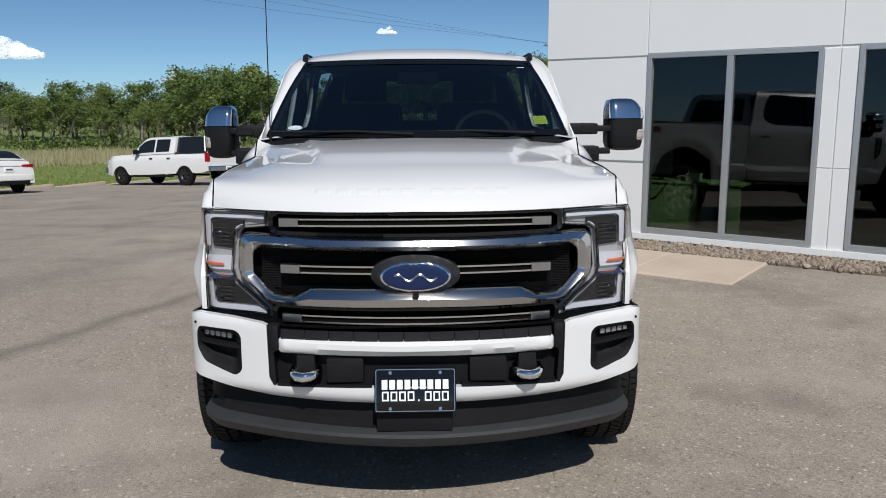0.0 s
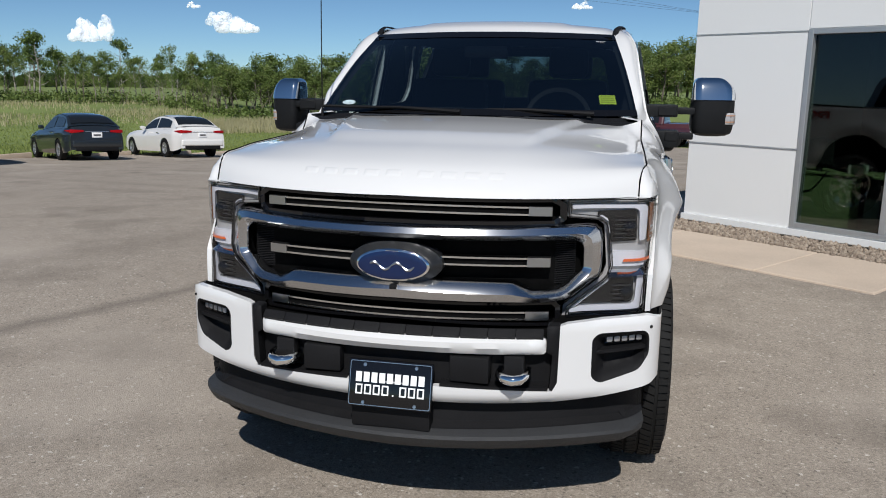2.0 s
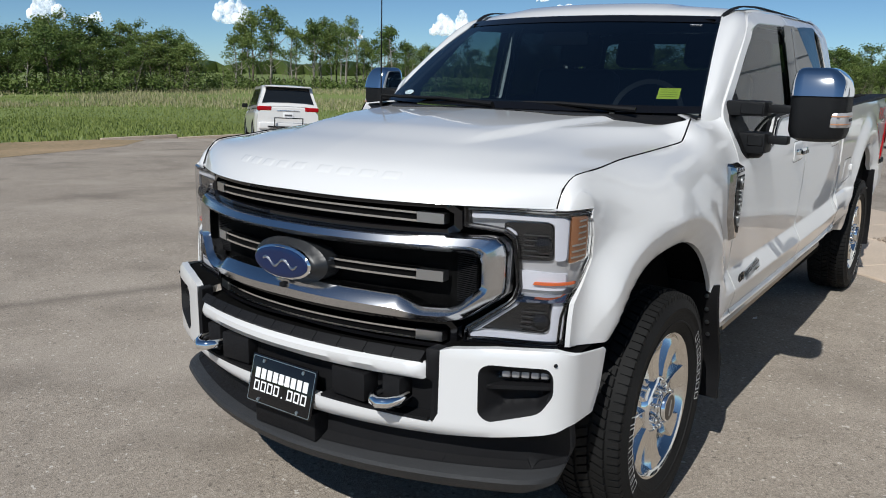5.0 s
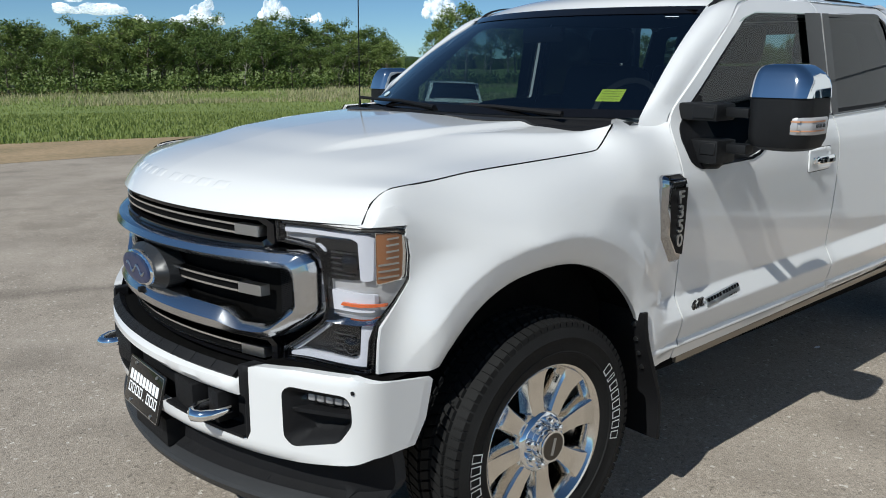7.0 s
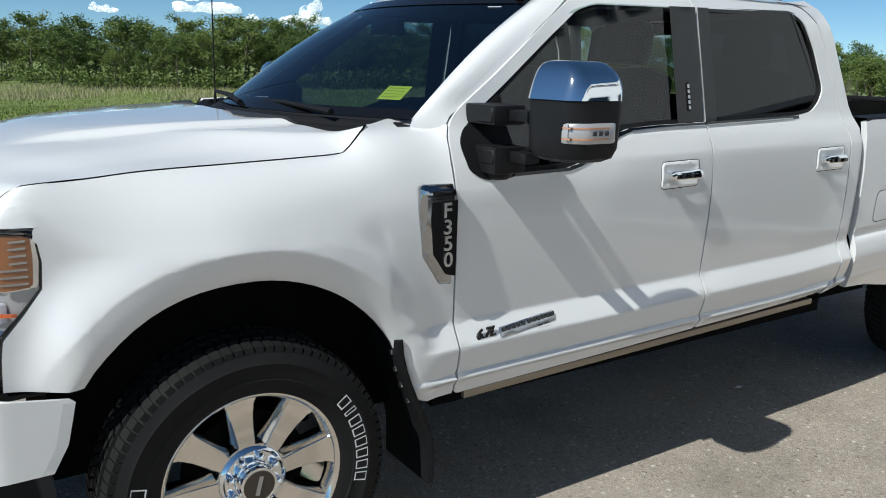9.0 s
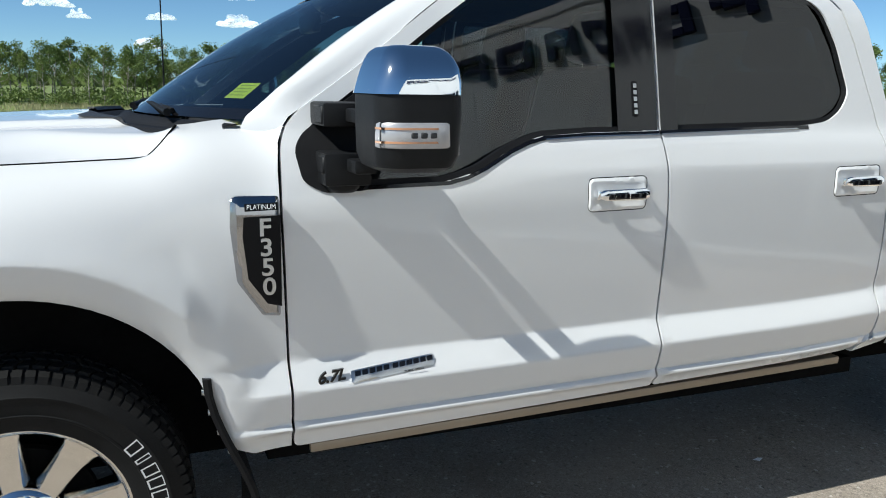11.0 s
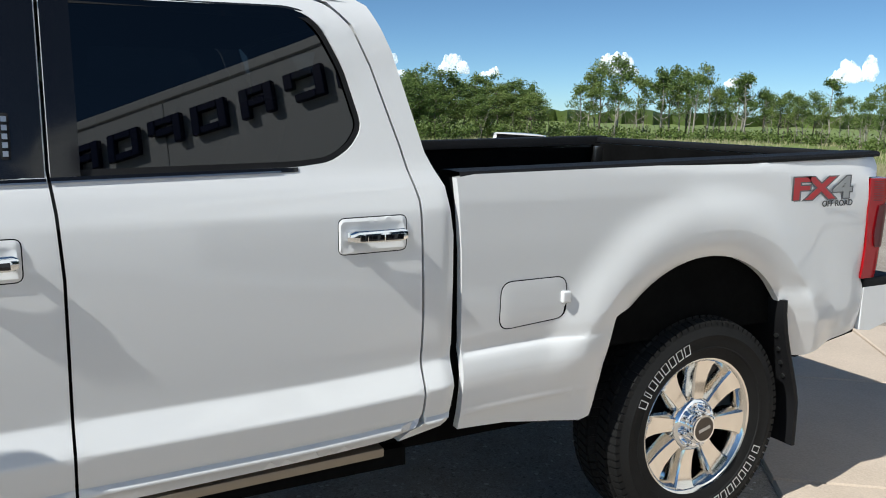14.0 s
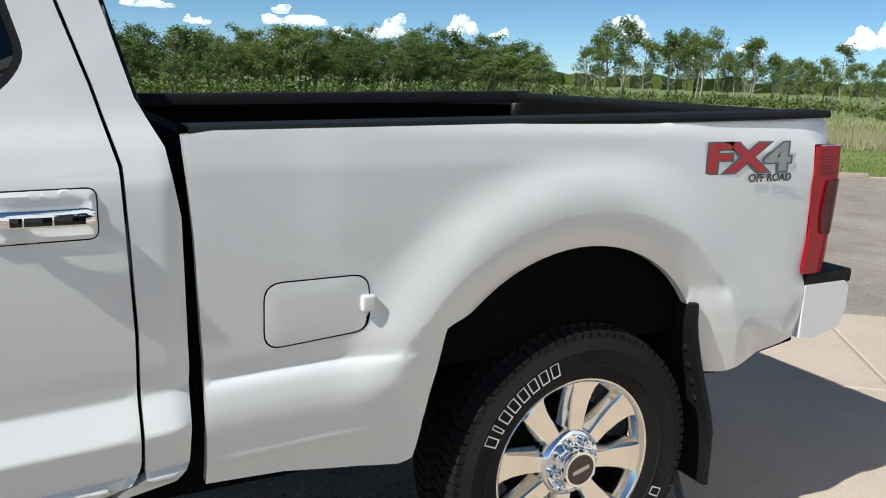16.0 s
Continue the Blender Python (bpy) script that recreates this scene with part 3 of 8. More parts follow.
pair("front_door", sheet(rounded(DOOR_F, [0.02, 0.01, 0, 0, 0, 0.01, 0.05, 0.05, 0.05, 0.05, 0.05, 0.04, 0]), side, 0.045, 0.03, [rounded(WIN_F, 0.03, 3)], (-0.03, 0, 0), ROWS, 0.025), WHITE, "white front door with shoulder crease")
pair("rear_door", sheet(rounded(DOOR_R, [0.01, 0.05, 0.05, 0, 0, 0, 0, 0.03, 0.03, 0.03, 0.01, 0, 0, 0]), side, 0.045, 0.03, [rounded(WIN_R, 0.03, 3)], (-0.03, 0, 0), ROWS, 0.025), WHITE, "white rear door with shoulder crease")


def glazing(poly, inset):
    return sheet(poly, lambda u, v: (0.929 - 0.205 * (v - 1.50) - 0.03 * (v - 1.50) ** 2 - inset - 0.05 * max(0.0, 2.83 - u) + 0.032 * (v - 1.64) * min(1.0, max(0.0, (2.83 - u) / 0.2)), u, v), 0.08, 0.06, step=0.04)


pair("front_window", glazing(rounded([(1.70, 1.40), (1.715, 1.31), (1.77, 1.28), (2.13, 1.29), (2.24, 1.32), (2.33, 1.37), (2.44, 1.415), (2.83, 1.432), (2.83, 1.888), (2.36, 1.88), (2.25, 1.85), (1.92, 1.595)], 0.02, 3), 0.014), SIDE_GLASS, "lightly tinted front door glass")
pair("rear_window", glazing(rounded([(2.93, 1.435), (3.50, 1.45), (3.62, 1.46), (3.71, 1.56), (3.66, 1.74), (3.56, 1.90), (3.50, 1.91), (2.93, 1.893)], 0.02, 3), 0.014), REAR_GLASS, "dark privacy glass of the rear door")
for win in (WIN_F, WIN_R):
    ring = rounded(win, 0.03, 3)
    pair("window_seal", sheet(ring, lambda u, v: (side_x(u, v) - 0.007, u, v), 0.05, 0.05, [drawn_in(ring, 0.016)], None, None, 0.03), BLACK_PLASTIC, "black rubber seal round the door glass")
pair("pillar_cover", glazing([(2.722, 1.445), (2.865, 1.447), (2.865, 1.890), (2.717, 1.886)], -0.004), GLOSS_BLACK, "gloss black door pillar cover")
pair("pillar_cover", glazing([(2.878, 1.447), (2.945, 1.449), (2.945, 1.892), (2.878, 1.890)], -0.004), GLOSS_BLACK, "gloss black door pillar cover")

# cab corner behind the rear door, and the sill
CAB_C = [(3.80, 0.592), (3.945, 0.605), (3.976, 0.64), (3.985, 0.86), (3.978, 1.25), (3.952, 1.40), (3.90, 1.50), (3.815, 1.80), (3.76, 1.93), (3.70, 1.965), (3.56, 1.952), (3.636, 1.932), (3.697, 1.868), (3.747, 1.752), (3.822, 1.522), (3.866, 1.362), (3.88, 1.0), (3.878, 0.63)]
pair("cab_corner", sheet(CAB_C, lambda u, v: (side_x(min(u, 3.97), skewed(u, v)) - 0.014 * ease(3.945, 3.99, u) * (1 if v < 1.46 else 0.3), u, skewed(u, v)), 0.02, 0.03, (), (-0.04, 0, 0), ROWS, 0.02), WHITE, "white cab rear corner")

# front fender, unrolled over its shoulder; its front follows the lamp's plan, its inner edge the hood
HOOD_EDGE = [(0, 0), (0.012, 0.034), (0.037, 0.068), (0.082, 0.0955), (0.22, 0.106), (0.35, 0.1175), (0.6, 0.1265), (0.80, 0.134), (0.925, 0.142), (0.94, 0.155), (1, 0.226)]


def lamp_plan(x):
    return smooth(x, [(0.70, 0.275), (0.80, 0.324), (0.862, 0.343), (0.872, 0.37), (0.882, 0.40), (0.892, 0.43), (0.905, 0.47)])


def hood_half(y):
    return smooth(y, [(0.349, 0.816), (0.37, 0.8175), (0.39, 0.821), (0.41, 0.826), (0.43, 0.832), (0.45, 0.8376), (0.47, 0.841), (0.50, 0.843), (1.40, 0.843)])


def fender(u, v):
    if v <= 1.20:
        return (side_x(u, v), u, v)
    f = (v - 1.20) / 0.25
    bow = lerp(u, [(0.33, 0.9), (0.42, 1.5), (0.55, 1.6), (1.0, 1.35), (1.4, 1.1)])
    a = f * math.pi / 2
    ahead = (lamp_plan(0.898 - 0.076 * (1 - math.cos(a))) - 0.33) * ease(1.20, 1.25, v) * (1 - ease(0.33, 0.62, u))
    y = u + ahead
    out, inner = side_x(y, 1.20), hood_half(y) + 0.005
    top = max(1.236, 1.2335 + smooth((y - 0.349) / 1.05, HOOD_EDGE)) + 0.002
    crest = smooth(y, [(0.35, 1.238), (0.362, 1.268), (0.388, 1.303), (0.435, 1.330), (0.58, 1.341), (0.72, 1.354), (1.0, 1.364), (1.28, 1.382), (1.42, 1.437), (1.57, 1.468)])
    top = crest + (top - crest) * f ** 4
    height = max(min(v, 1.234), 1.20 + (top - 1.20) * math.sin(a) ** bow)
    if u < 0.365 and height > 1.234:
        height = 1.234 + (height - 1.234) * min(1.0, (u - 0.33) / 0.035) ** 0.6
    p = Vector((out - (out - inner) * (1 - max(0.0, math.cos(a)) ** bow), y, height))
    k = ease(1.38, 1.56, u)
    if k > 0:
        z = 1.20 + 0.258 * min(1, f / 0.72) + 0.016 * ease(0.68, 1.0, f)
        x = lerp(min(z, 1.458), SIDE) - tuck(y, min(z, 1.458)) - 0.135 * max(0.0, (f - 0.72) / 0.28)
        p = p.lerp(Vector((x, y, z)), k)
    return p


FENDER = [(0.346, 0.815), (0.49, 0.803)] + arch_line(ARCH_F, 0.527, 0.808, 1.418, 0.79) + [(1.505, 0.58), (1.56, 0.555), (1.664, 0.56), (1.643, 1.23), (1.645, 1.30), (1.654, 1.353), (1.672, 1.38), (1.70, 1.40), (1.70, 1.45), (1.30, 1.45), (0.60, 1.45), (0.40, 1.45), (0.33, 1.45), (0.33, 1.247), (0.345, 1.238), (0.375, 1.232), (0.430, 1.214), (0.454, 1.192), (0.461, 1.146), (0.456, 1.075), (0.408, 1.010), (0.358, 0.950), (0.351, 0.906)]
pair("front_fender", relax(sheet(FENDER, fender, 0.016, 0.02, (), (-0.018, 0.004, -0.004), [r for r in ROWS if r < 1.19] + [1.20 + 0.0125 * k for k in range(21)], 0.02, crease(ARCH_F)),
                           lambda p: max(ease(1.145, 1.19, p.z) * ease(0.44, 0.58, p.y), ease(1.40, 1.46, p.y) * ease(0.835, 0.87, p.z)), 60), WHITE, "white front fender with flared wheel arch")

# bed side
BED = [(4.012, 0.590), (4.20, 0.584), (4.40, 0.568), (4.51, 0.556), (4.548, 0.566), (4.568, 0.60), (4.590, 0.70)] + arch_line(ARCH_R, 4.625, 0.87, 5.475, 0.90) + [(5.575, 0.655), (5.66, 0.650), (5.83, 0.69), (6.02, 0.72), (6.02, 0.935), (5.985, 1.10), (5.965, 1.385), (6.055, 1.385), (6.05, 1.475), (4.05, 1.435), (3.985, 1.425), (4.002, 1.2), (4.015, 0.86)]


def bed_skin(u, v):
    z = skewed(u, v)
    x = side_x(u, z)
    return (x - 0.03 * max(0.0, (u - 5.9) / 0.15) ** 2 - 0.02 * ease(1.44, 1.48, v), u, z)


pair("bed_side", relax(sheet(BED, bed_skin, 0.03, 0.03, (), (-0.03, 0, 0), ROWS, 0.025, crease(ARCH_R)),
                       lambda p: ease(0.122, 0.17, math.hypot(p.y - ARCH_R[0], p.z - ARCH_R[1]) - ARCH_R[2]) * ease(5.40, 5.55, p.y) * ease(0.74, 0.80, p.z), 24), WHITE, "white bed side panel with flared wheel arch")


# hood
def hood_pt(s, w):
    x = s * (0.843 - 0.027 * (1 - ease(0, 0.14, w)) * abs(s))
    y0, y1 = 0.048 + 0.452 * x * x, 1.16 + 0.338 * x * x
    mid = smooth(w, [(0, 0), (0.02, 0.028), (0.05, 0.058), (0.10, 0.092), (0.16, 0.114), (0.25, 0.134), (0.45, 0.162), (0.75, 0.188), (1, 0.200)])
    edge = smooth(w, HOOD_EDGE)
    flank = 0.40 + 0.48 * ease(0.45, 0.96, w)
    k = max(0.0, (abs(s) - flank) / (1 - flank)) ** 1.35
    half = 0.30 + 0.25 * w
    rise = 0.017 * (1 - ease(half, half + 0.035, abs(x))) * ease(0.28, 0.48, w) + 0.010 * ease(0.10, 0.3, w) * (1 - ease(0.58, 0.75, abs(x)))
    return (x, y0 + (y1 - y0) * w, 1.247 - 0.016 * abs(x) + mid * (1 - k) + edge * k + rise * (1 - ease(0.9, 1.0, w) * k))


HN, HW = 96, [0, 0.01, 0.02, 0.035, 0.05, 0.075, 0.1] + [0.1 + 0.9 * k / 40 for k in range(1, 41)]
hv = [hood_pt(-1 + 2 * i / HN, w) for w in HW for i in range(HN + 1)]
hf = [(j * (HN + 1) + i, j * (HN + 1) + i + 1, (j + 1) * (HN + 1) + i + 1, (j + 1) * (HN + 1) + i) for j in range(len(HW) - 1) for i in range(HN)]
o = len(hv)
hv += [(x, y + 0.030, z - 0.004) for x, y, z in hv[:HN + 1]]
hf += [(i + 1, i, o + i, o + i + 1) for i in range(HN)]
hood = part("hood", (hv, hf), WHITE, truck, "white hood with raised centre", angle=60)

seam = [Vector(hood_pt(1, w)) + Vector((0.003, -0.001, 0.0022)) for w in [k / 40 for k in range(41)]]
pair("hood_joint", [(b.verts.index_update(), [v.co.copy() for v in b.verts], [tuple(v.index for v in f.verts) for f in b.faces])[1:] for b in [tube(seam, 0.0034, 6)]][0], DARK, "dark joint between hood and fender")

# cowl, windscreen, roof
def screen_pt(s, w, lift=0.0):
    xb, xt = 0.831, 0.690
    x = s * (xb + (xt - xb) * w)
    y = (1.30 + 0.27 * s * s) * (1 - w) + (1.985 + 0.20 * s * s) * w
    z = (1.470 + 0.002 * s * s) * (1 - w) + (1.905 - 0.006 * s * s) * w + 0.028 * math.sin(math.pi * w)
    return (x, y, z + lift)


def grid(fn, nu, nv, u0=-1.0, u1=1.0, v0=0.0, v1=1.0):
    vs = [fn(u0 + (u1 - u0) * i / nu, v0 + (v1 - v0) * j / nv) for j in range(nv + 1) for i in range(nu + 1)]
    return vs, [(j * (nu + 1) + i, j * (nu + 1) + i + 1, (j + 1) * (nu + 1) + i + 1, (j + 1) * (nu + 1) + i) for j in range(nv) for i in range(nu)]


windscreen = part("windscreen", grid(screen_pt, 32, 20), WINDSHIELD, truck, "tinted windscreen")
part("screen_border", grid(lambda u, v: screen_pt(u, v, 0.003), 32, 3, -1, 1, 0.905, 1.0), GLOSS_BLACK, truck, "black band along the top of the windscreen")
part("screen_border", grid(lambda u, v: screen_pt(u, v, 0.003), 32, 2, -1, 1, 0.0, 0.055), GLOSS_BLACK, truck, "black band along the foot of the windscreen")
cowl = part("cowl", grid(lambda s, w: (s * 0.831, (1.145 + 0.338 * (s * 0.84) ** 2) * (1 - w) + (1.305 + 0.27 * s * s) * w, 1.44 + 0.020 * w - 0.006 * s * s + 0.012 * math.sin(w * 9)), 40, 10), BLACK_PLASTIC, truck, "black plastic cowl")


pair("cowl_panel", sheet(rounded([(0.20, 1.006), (0.34, 0.975), (0.44, 0.938), (0.55, 0.928), (0.66, 0.985), (0.72, 1.006)], 0.01, 2), lambda u, v: Vector(hood_pt(u, min(v, 1.0))) + Vector((0, 0, 0.005 + 0.03 * max(0.0, v - 0.985))), 0.03, 0.02, (), (0, 0.012, -0.012), None, 0.02), GREY_PLASTIC, "dark grey cowl panel at the hood's rear edge")


def pillar_pt(s, w):
    a, b = Vector(screen_pt(1.0, w)), Vector((side_x(lerp(w, [(0, 1.676), (0.3, 1.892), (0.7, 2.155), (0.88, 2.30), (1, 2.46)]), 1.46 + 0.49 * w) - 0.012 - 0.02 * ease(0.7, 0.9, w), smooth(w, [(0, 1.676), (0.3, 1.892), (0.7, 2.155), (0.88, 2.30), (1, 2.46)]), smooth(w, [(0, 1.475), (0.3, 1.617), (0.7, 1.828), (0.88, 1.915), (1, 1.945)])))
    p = a.lerp(b, s)
    return p + Vector((0.012, -0.02, 0.03)) * math.sin(math.pi * min(1, s)) * (1 - 0.5 * w) * ease(0, 0.15, w)


pair("windscreen_pillar", grid(lambda s, w: pillar_pt(s, max(w, 0.0)) + Vector((0.04, -0.05, -0.75)) * -min(w, 0.0), 6, 26, 0, 1, -0.06), WHITE, "white windscreen pillar")


def roof_pt(s, w):
    y = 1.985 + 0.20 * s * s + (3.80 - 1.985 - 0.20 * s * s) * w
    half = smooth(w, [(0, 0.690), (0.12, 0.71), (0.3, 0.735), (0.8, 0.735), (0.95, 0.72), (1, 0.71)])
    front = smooth(w, [(0, -0.078), (0.02, -0.055), (0.06, -0.030), (0.15, -0.008), (0.3, 0), (0.8, -0.006), (0.94, -0.03), (0.985, -0.055), (1, -0.09)])
    z = 1.983 + front - 0.030 * abs(s) ** 2.5 - 0.012 * ease(0.9, 1.0, abs(s))
    z += 0.008 * (1 - ease(0.55, 0.62, abs(s))) * ease(0.05, 0.15, w)
    return (s * half, y, z)


part("roof_panel", grid(roof_pt, 48, 40), WHITE, truck, "white ribbed roof", angle=80)
pair("roof_rail", grid(lambda s, w: (roof_pt(1, 0.02 + 0.98 * w)[0] + (side_x(roof_pt(1, w)[1], 1.94) + 0.004 - roof_pt(1, w)[0]) * s, roof_pt(1, 0.02 + 0.98 * w)[1] + 0.10 * s * (1 - w), smooth(w, [(0, 1.90), (0.05, 1.925), (0.2, 1.955), (0.8, 1.958), (0.95, 1.945), (1, 1.90)]) - 0.012 * s + 0.006 * math.sin(math.pi * s)), 4, 30, 0, 1), WHITE, "white roof rail over the doors")
pair("roof_moulding", grid(lambda s, w: (roof_pt(1, w)[0] - 0.014 + 0.034 * s, roof_pt(1, w)[1], roof_pt(1, w)[2] + 0.026 + 0.008 * math.sin(math.pi * s)), 3, 30, 0, 1, 0.0, 0.97), BLACK_PLASTIC, "black roof ditch moulding")

# back of the cab with its window
def back_pt(u, v):
    return (u, lerp(v, [(0.6, 3.90), (1.42, 3.93), (1.95, 3.80)]), v)


back = sheet([(-0.93, 0.62), (0.93, 0.62), (0.94, 1.42), (0.71, 1.93), (-0.71, 1.93), (-0.94, 1.42)], back_pt, 0.1, 0.1, [rounded([(-0.70, 1.50), (0.70, 1.50), (0.62, 1.84), (-0.62, 1.84)], 0.05)], None, None, 0.08)
part("cab_back", back, WHITE, truck, "white back wall of the cab")
part("back_window", sheet(rounded([(-0.71, 1.49), (0.71, 1.49), (0.63, 1.85), (-0.63, 1.85)], 0.05), lambda u, v: Vector(back_pt(u, v)) - Vector((0, 0.01, 0)), 0.2, 0.2, step=0.1), BACK_GLASS, truck, "tinted back window of the cab")

# bed: inner walls, floor, tailgate, rail caps
liner = part("bed_liner", flip(box(-0.93, 0.93, 4.0, 6.06, 0.80, 0.86)), DARK, truck, "black sprayed bed liner", smooth=False)
for x0, x1, y0, y1 in ((-0.93, -0.86, 4.0, 6.06), (0.86, 0.93, 4.0, 6.06), (-0.86, 0.86, 4.0, 4.05)):
    part("liner_wall", flip(box(x0, x1, y0, y1, 0.86, 1.42)), DARK, liner, smooth=False)
for k in range(14):
    part("liner_rib", flip(box(-0.80 + k * 0.118, -0.74 + k * 0.118, 4.06, 5.95, 0.86, 0.872)), DARK, liner, smooth=False)
for x0, x1 in ((-0.86, -0.62), (0.62, 0.86)):
    part("wheel_box", flip(box(x0, x1, 4.62, 5.5, 0.86, 1.07, 0.04)), DARK, liner, smooth=False)
part("tailgate_liner", flip(box(-0.86, 0.86, 5.955, 5.988, 0.87, 1.45, 0.006)), DARK, truck, "black inner face of the tailgate")
part("tailgate", flip(box(-0.90, 0.90, 5.99, 6.07, 0.86, 1.455, 0.012)), WHITE, truck, "white tailgate")
part("tailgate_cap", flip(box(-0.905, 0.905, 5.975, 6.085, 1.452, 1.485, 0.01)), BLACK_PLASTIC, truck, "black tailgate top cap")


def rail_cap(s, w):
    y = 4.0 + 2.05 * w
    z = 1.424 + 0.05 * w
    prof = [(0.972, -0.004), (0.974, 0.008), (0.966, 0.018), (0.90, 0.020), (0.845, 0.018), (0.838, 0.008), (0.838, -0.03)]
    k = s * (len(prof) - 1)
    i = min(int(k), len(prof) - 2)
    a, b = prof[i], prof[i + 1]
    f = k - i
    return (a[0] + (b[0] - a[0]) * f - 0.012 * ease(0.9, 1, w), y, z + a[1] + (b[1] - a[1]) * f)


cap = grid(rail_cap, 6, 40, 0, 1)
pair("bed_rail_cap", (cap[0], [f[::-1] for f in cap[1]]), BLACK_PLASTIC, "black plastic bed rail cap")

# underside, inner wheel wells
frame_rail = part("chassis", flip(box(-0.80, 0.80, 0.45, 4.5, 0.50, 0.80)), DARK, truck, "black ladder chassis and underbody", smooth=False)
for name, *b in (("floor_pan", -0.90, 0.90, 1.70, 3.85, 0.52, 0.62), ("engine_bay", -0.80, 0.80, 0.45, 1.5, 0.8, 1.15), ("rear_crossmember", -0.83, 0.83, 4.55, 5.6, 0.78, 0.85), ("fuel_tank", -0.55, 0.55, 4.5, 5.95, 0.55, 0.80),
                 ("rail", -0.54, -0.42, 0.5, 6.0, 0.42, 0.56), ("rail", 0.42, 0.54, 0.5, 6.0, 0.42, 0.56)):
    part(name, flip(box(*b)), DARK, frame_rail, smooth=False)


def well(c, start):
    vs, n = [], 20
    for k in range(n + 1):
        lowest = math.asin(min(0.9, max(0.0, (0.62 - c[1]) / (c[2] + 0.015))))
        first = math.asin((start - c[1]) / (c[2] + 0.015))
        a = math.pi - first - (math.pi - first - lowest) * k / n
        for x in (0.62, 0.945):
            vs.append((x, c[0] + (c[2] + 0.015) * math.cos(a), c[1] + (c[2] + 0.015) * math.sin(a)))
    return vs, [(2 * k, 2 * k + 1, 2 * k + 3, 2 * k + 2) for k in range(n)]


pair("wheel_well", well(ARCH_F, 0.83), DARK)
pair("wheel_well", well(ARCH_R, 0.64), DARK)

# wheels
def wheel():
    w = new("wheel")
    w.parent = truck
    tyre = lathe([(-0.115, 0.270), (-0.125, 0.30), (-0.136, 0.34), (-0.138, 0.37), (-0.132, 0.398), (-0.120, 0.416), (-0.10, 0.4235), (0.10, 0.4235), (0.120, 0.416), (0.132, 0.398),
                  (0.1375, 0.375), (0.1405, 0.372), (0.1405, 0.366), (0.138, 0.363), (0.1375, 0.345), (0.134, 0.325), (0.136, 0.322), (0.135, 0.317), (0.131, 0.315), (0.125, 0.295), (0.118, 0.277), (0.112, 0.270)], 96)
    part("tyre", flip(tyre), RUBBER, w, "black all terrain tyre")
    tv, tf = [], []
    for row, (x0, x1, n, shift) in enumerate(((-0.130, -0.088, 86, 0), (-0.080, -0.030, 76, 0.4), (-0.022, 0.022, 76, 0.1), (0.030, 0.080, 76, 0.6), (0.088, 0.130, 86, 0.5))):
        for k in range(n):
            a0, a1 = 2 * math.pi * (k + shift) / n, 2 * math.pi * (k + shift + (0.74 if k % 3 else 0.80)) / n
            skew = 0.02 * (1 if row % 2 else -1) * (0 if row in (0, 4) else 1)
            o = len(tv)
            for r0, rx in ((0.405 if row in (0, 4) else 0.42, 0.0), (0.4345 if row in (1, 2, 3) else 0.430, 0.003)):
                for x, a, q in ((x0 + rx, a0, -skew), (x1 - rx, a0, skew), (x1 - rx, a1, skew), (x0 + rx, a1, -skew)):
                    r = r0 - (0.008 if row in (0, 4) and abs(x) > 0.11 else 0)
                    tv.append((x, r * math.cos(a + q), r * math.sin(a + q)))
            tf += [(o + 4, o + 5, o + 6, o + 7), (o, o + 1, o + 5, o + 4), (o + 1, o + 2, o + 6, o + 5), (o + 2, o + 3, o + 7, o + 6), (o + 3, o, o + 4, o + 7)]
    part("tread", (tv, tf), RUBBER, w, "chunky tread blocks", smooth=False, kind="stuff")
    # raised white outlines of a trade name: plain hollow bars
    for base in (40, 220):
        for k in range(8):
            lv, lf = [], []
            c, h, wd = radians(base + k * 6.6), 0.022, radians(2.5 if k != 1 else 1.2)
            for q, e in ((1.0, 0), (0.72, 0.0045)):
                for sr, sa in ((-1, -1), (1, -1), (1, 1), (-1, 1)):
                    r, a = 0.3435 + sr * (h - e), c + sa * wd * (q if k != 1 else 0.55 if q < 1 else 1)
                    lv.append((0.1385, -r * math.cos(a), r * math.sin(a)))
            lf = [(i, (i + 1) % 4, 4 + (i + 1) % 4, 4 + i) for i in range(4)]
            part("tyre_bar", (lv, lf), WHITE_TYRE, w, "white outlined bar", smooth=False)
    part("rim", flip(lathe([(-0.11, 0.262), (-0.10, 0.25), (0.06, 0.246), (0.085, 0.250), (0.098, 0.258), (0.108, 0.262), (0.116, 0.270), (0.118, 0.275), (0.114, 0.279), (0.10, 0.277)], 96)), POLISHED, w, "polished rim barrel")
    for k in range(8):
        c = 2 * math.pi * (k + 0.5) / 8
        sp, rows = bmesh.new(), []
        for r, half, x in ((0.070, 0.022, 0.088), (0.10, 0.026, 0.094), (0.15, 0.030, 0.089), (0.20, 0.036, 0.090), (0.24, 0.043, 0.097), (0.262, 0.054, 0.106)):
            ring = []
            for y, xx in ((-half - 0.014, x - 0.055), (-half - 0.003, x - 0.008), (-half + 0.003, x), (half - 0.003, x), (half + 0.003, x - 0.008), (half + 0.014, x - 0.055)):
                ring.append(sp.verts.new((xx, r * math.cos(c) - y * math.sin(c), r * math.sin(c) + y * math.cos(c))))
            rows.append(ring)
        for a, b in zip(rows, rows[1:]):
            for i in range(5):
                sp.faces.new((a[i], a[i + 1], b[i + 1], b[i]))
            sp.faces.new((a[5], a[0], b[0], b[5]))
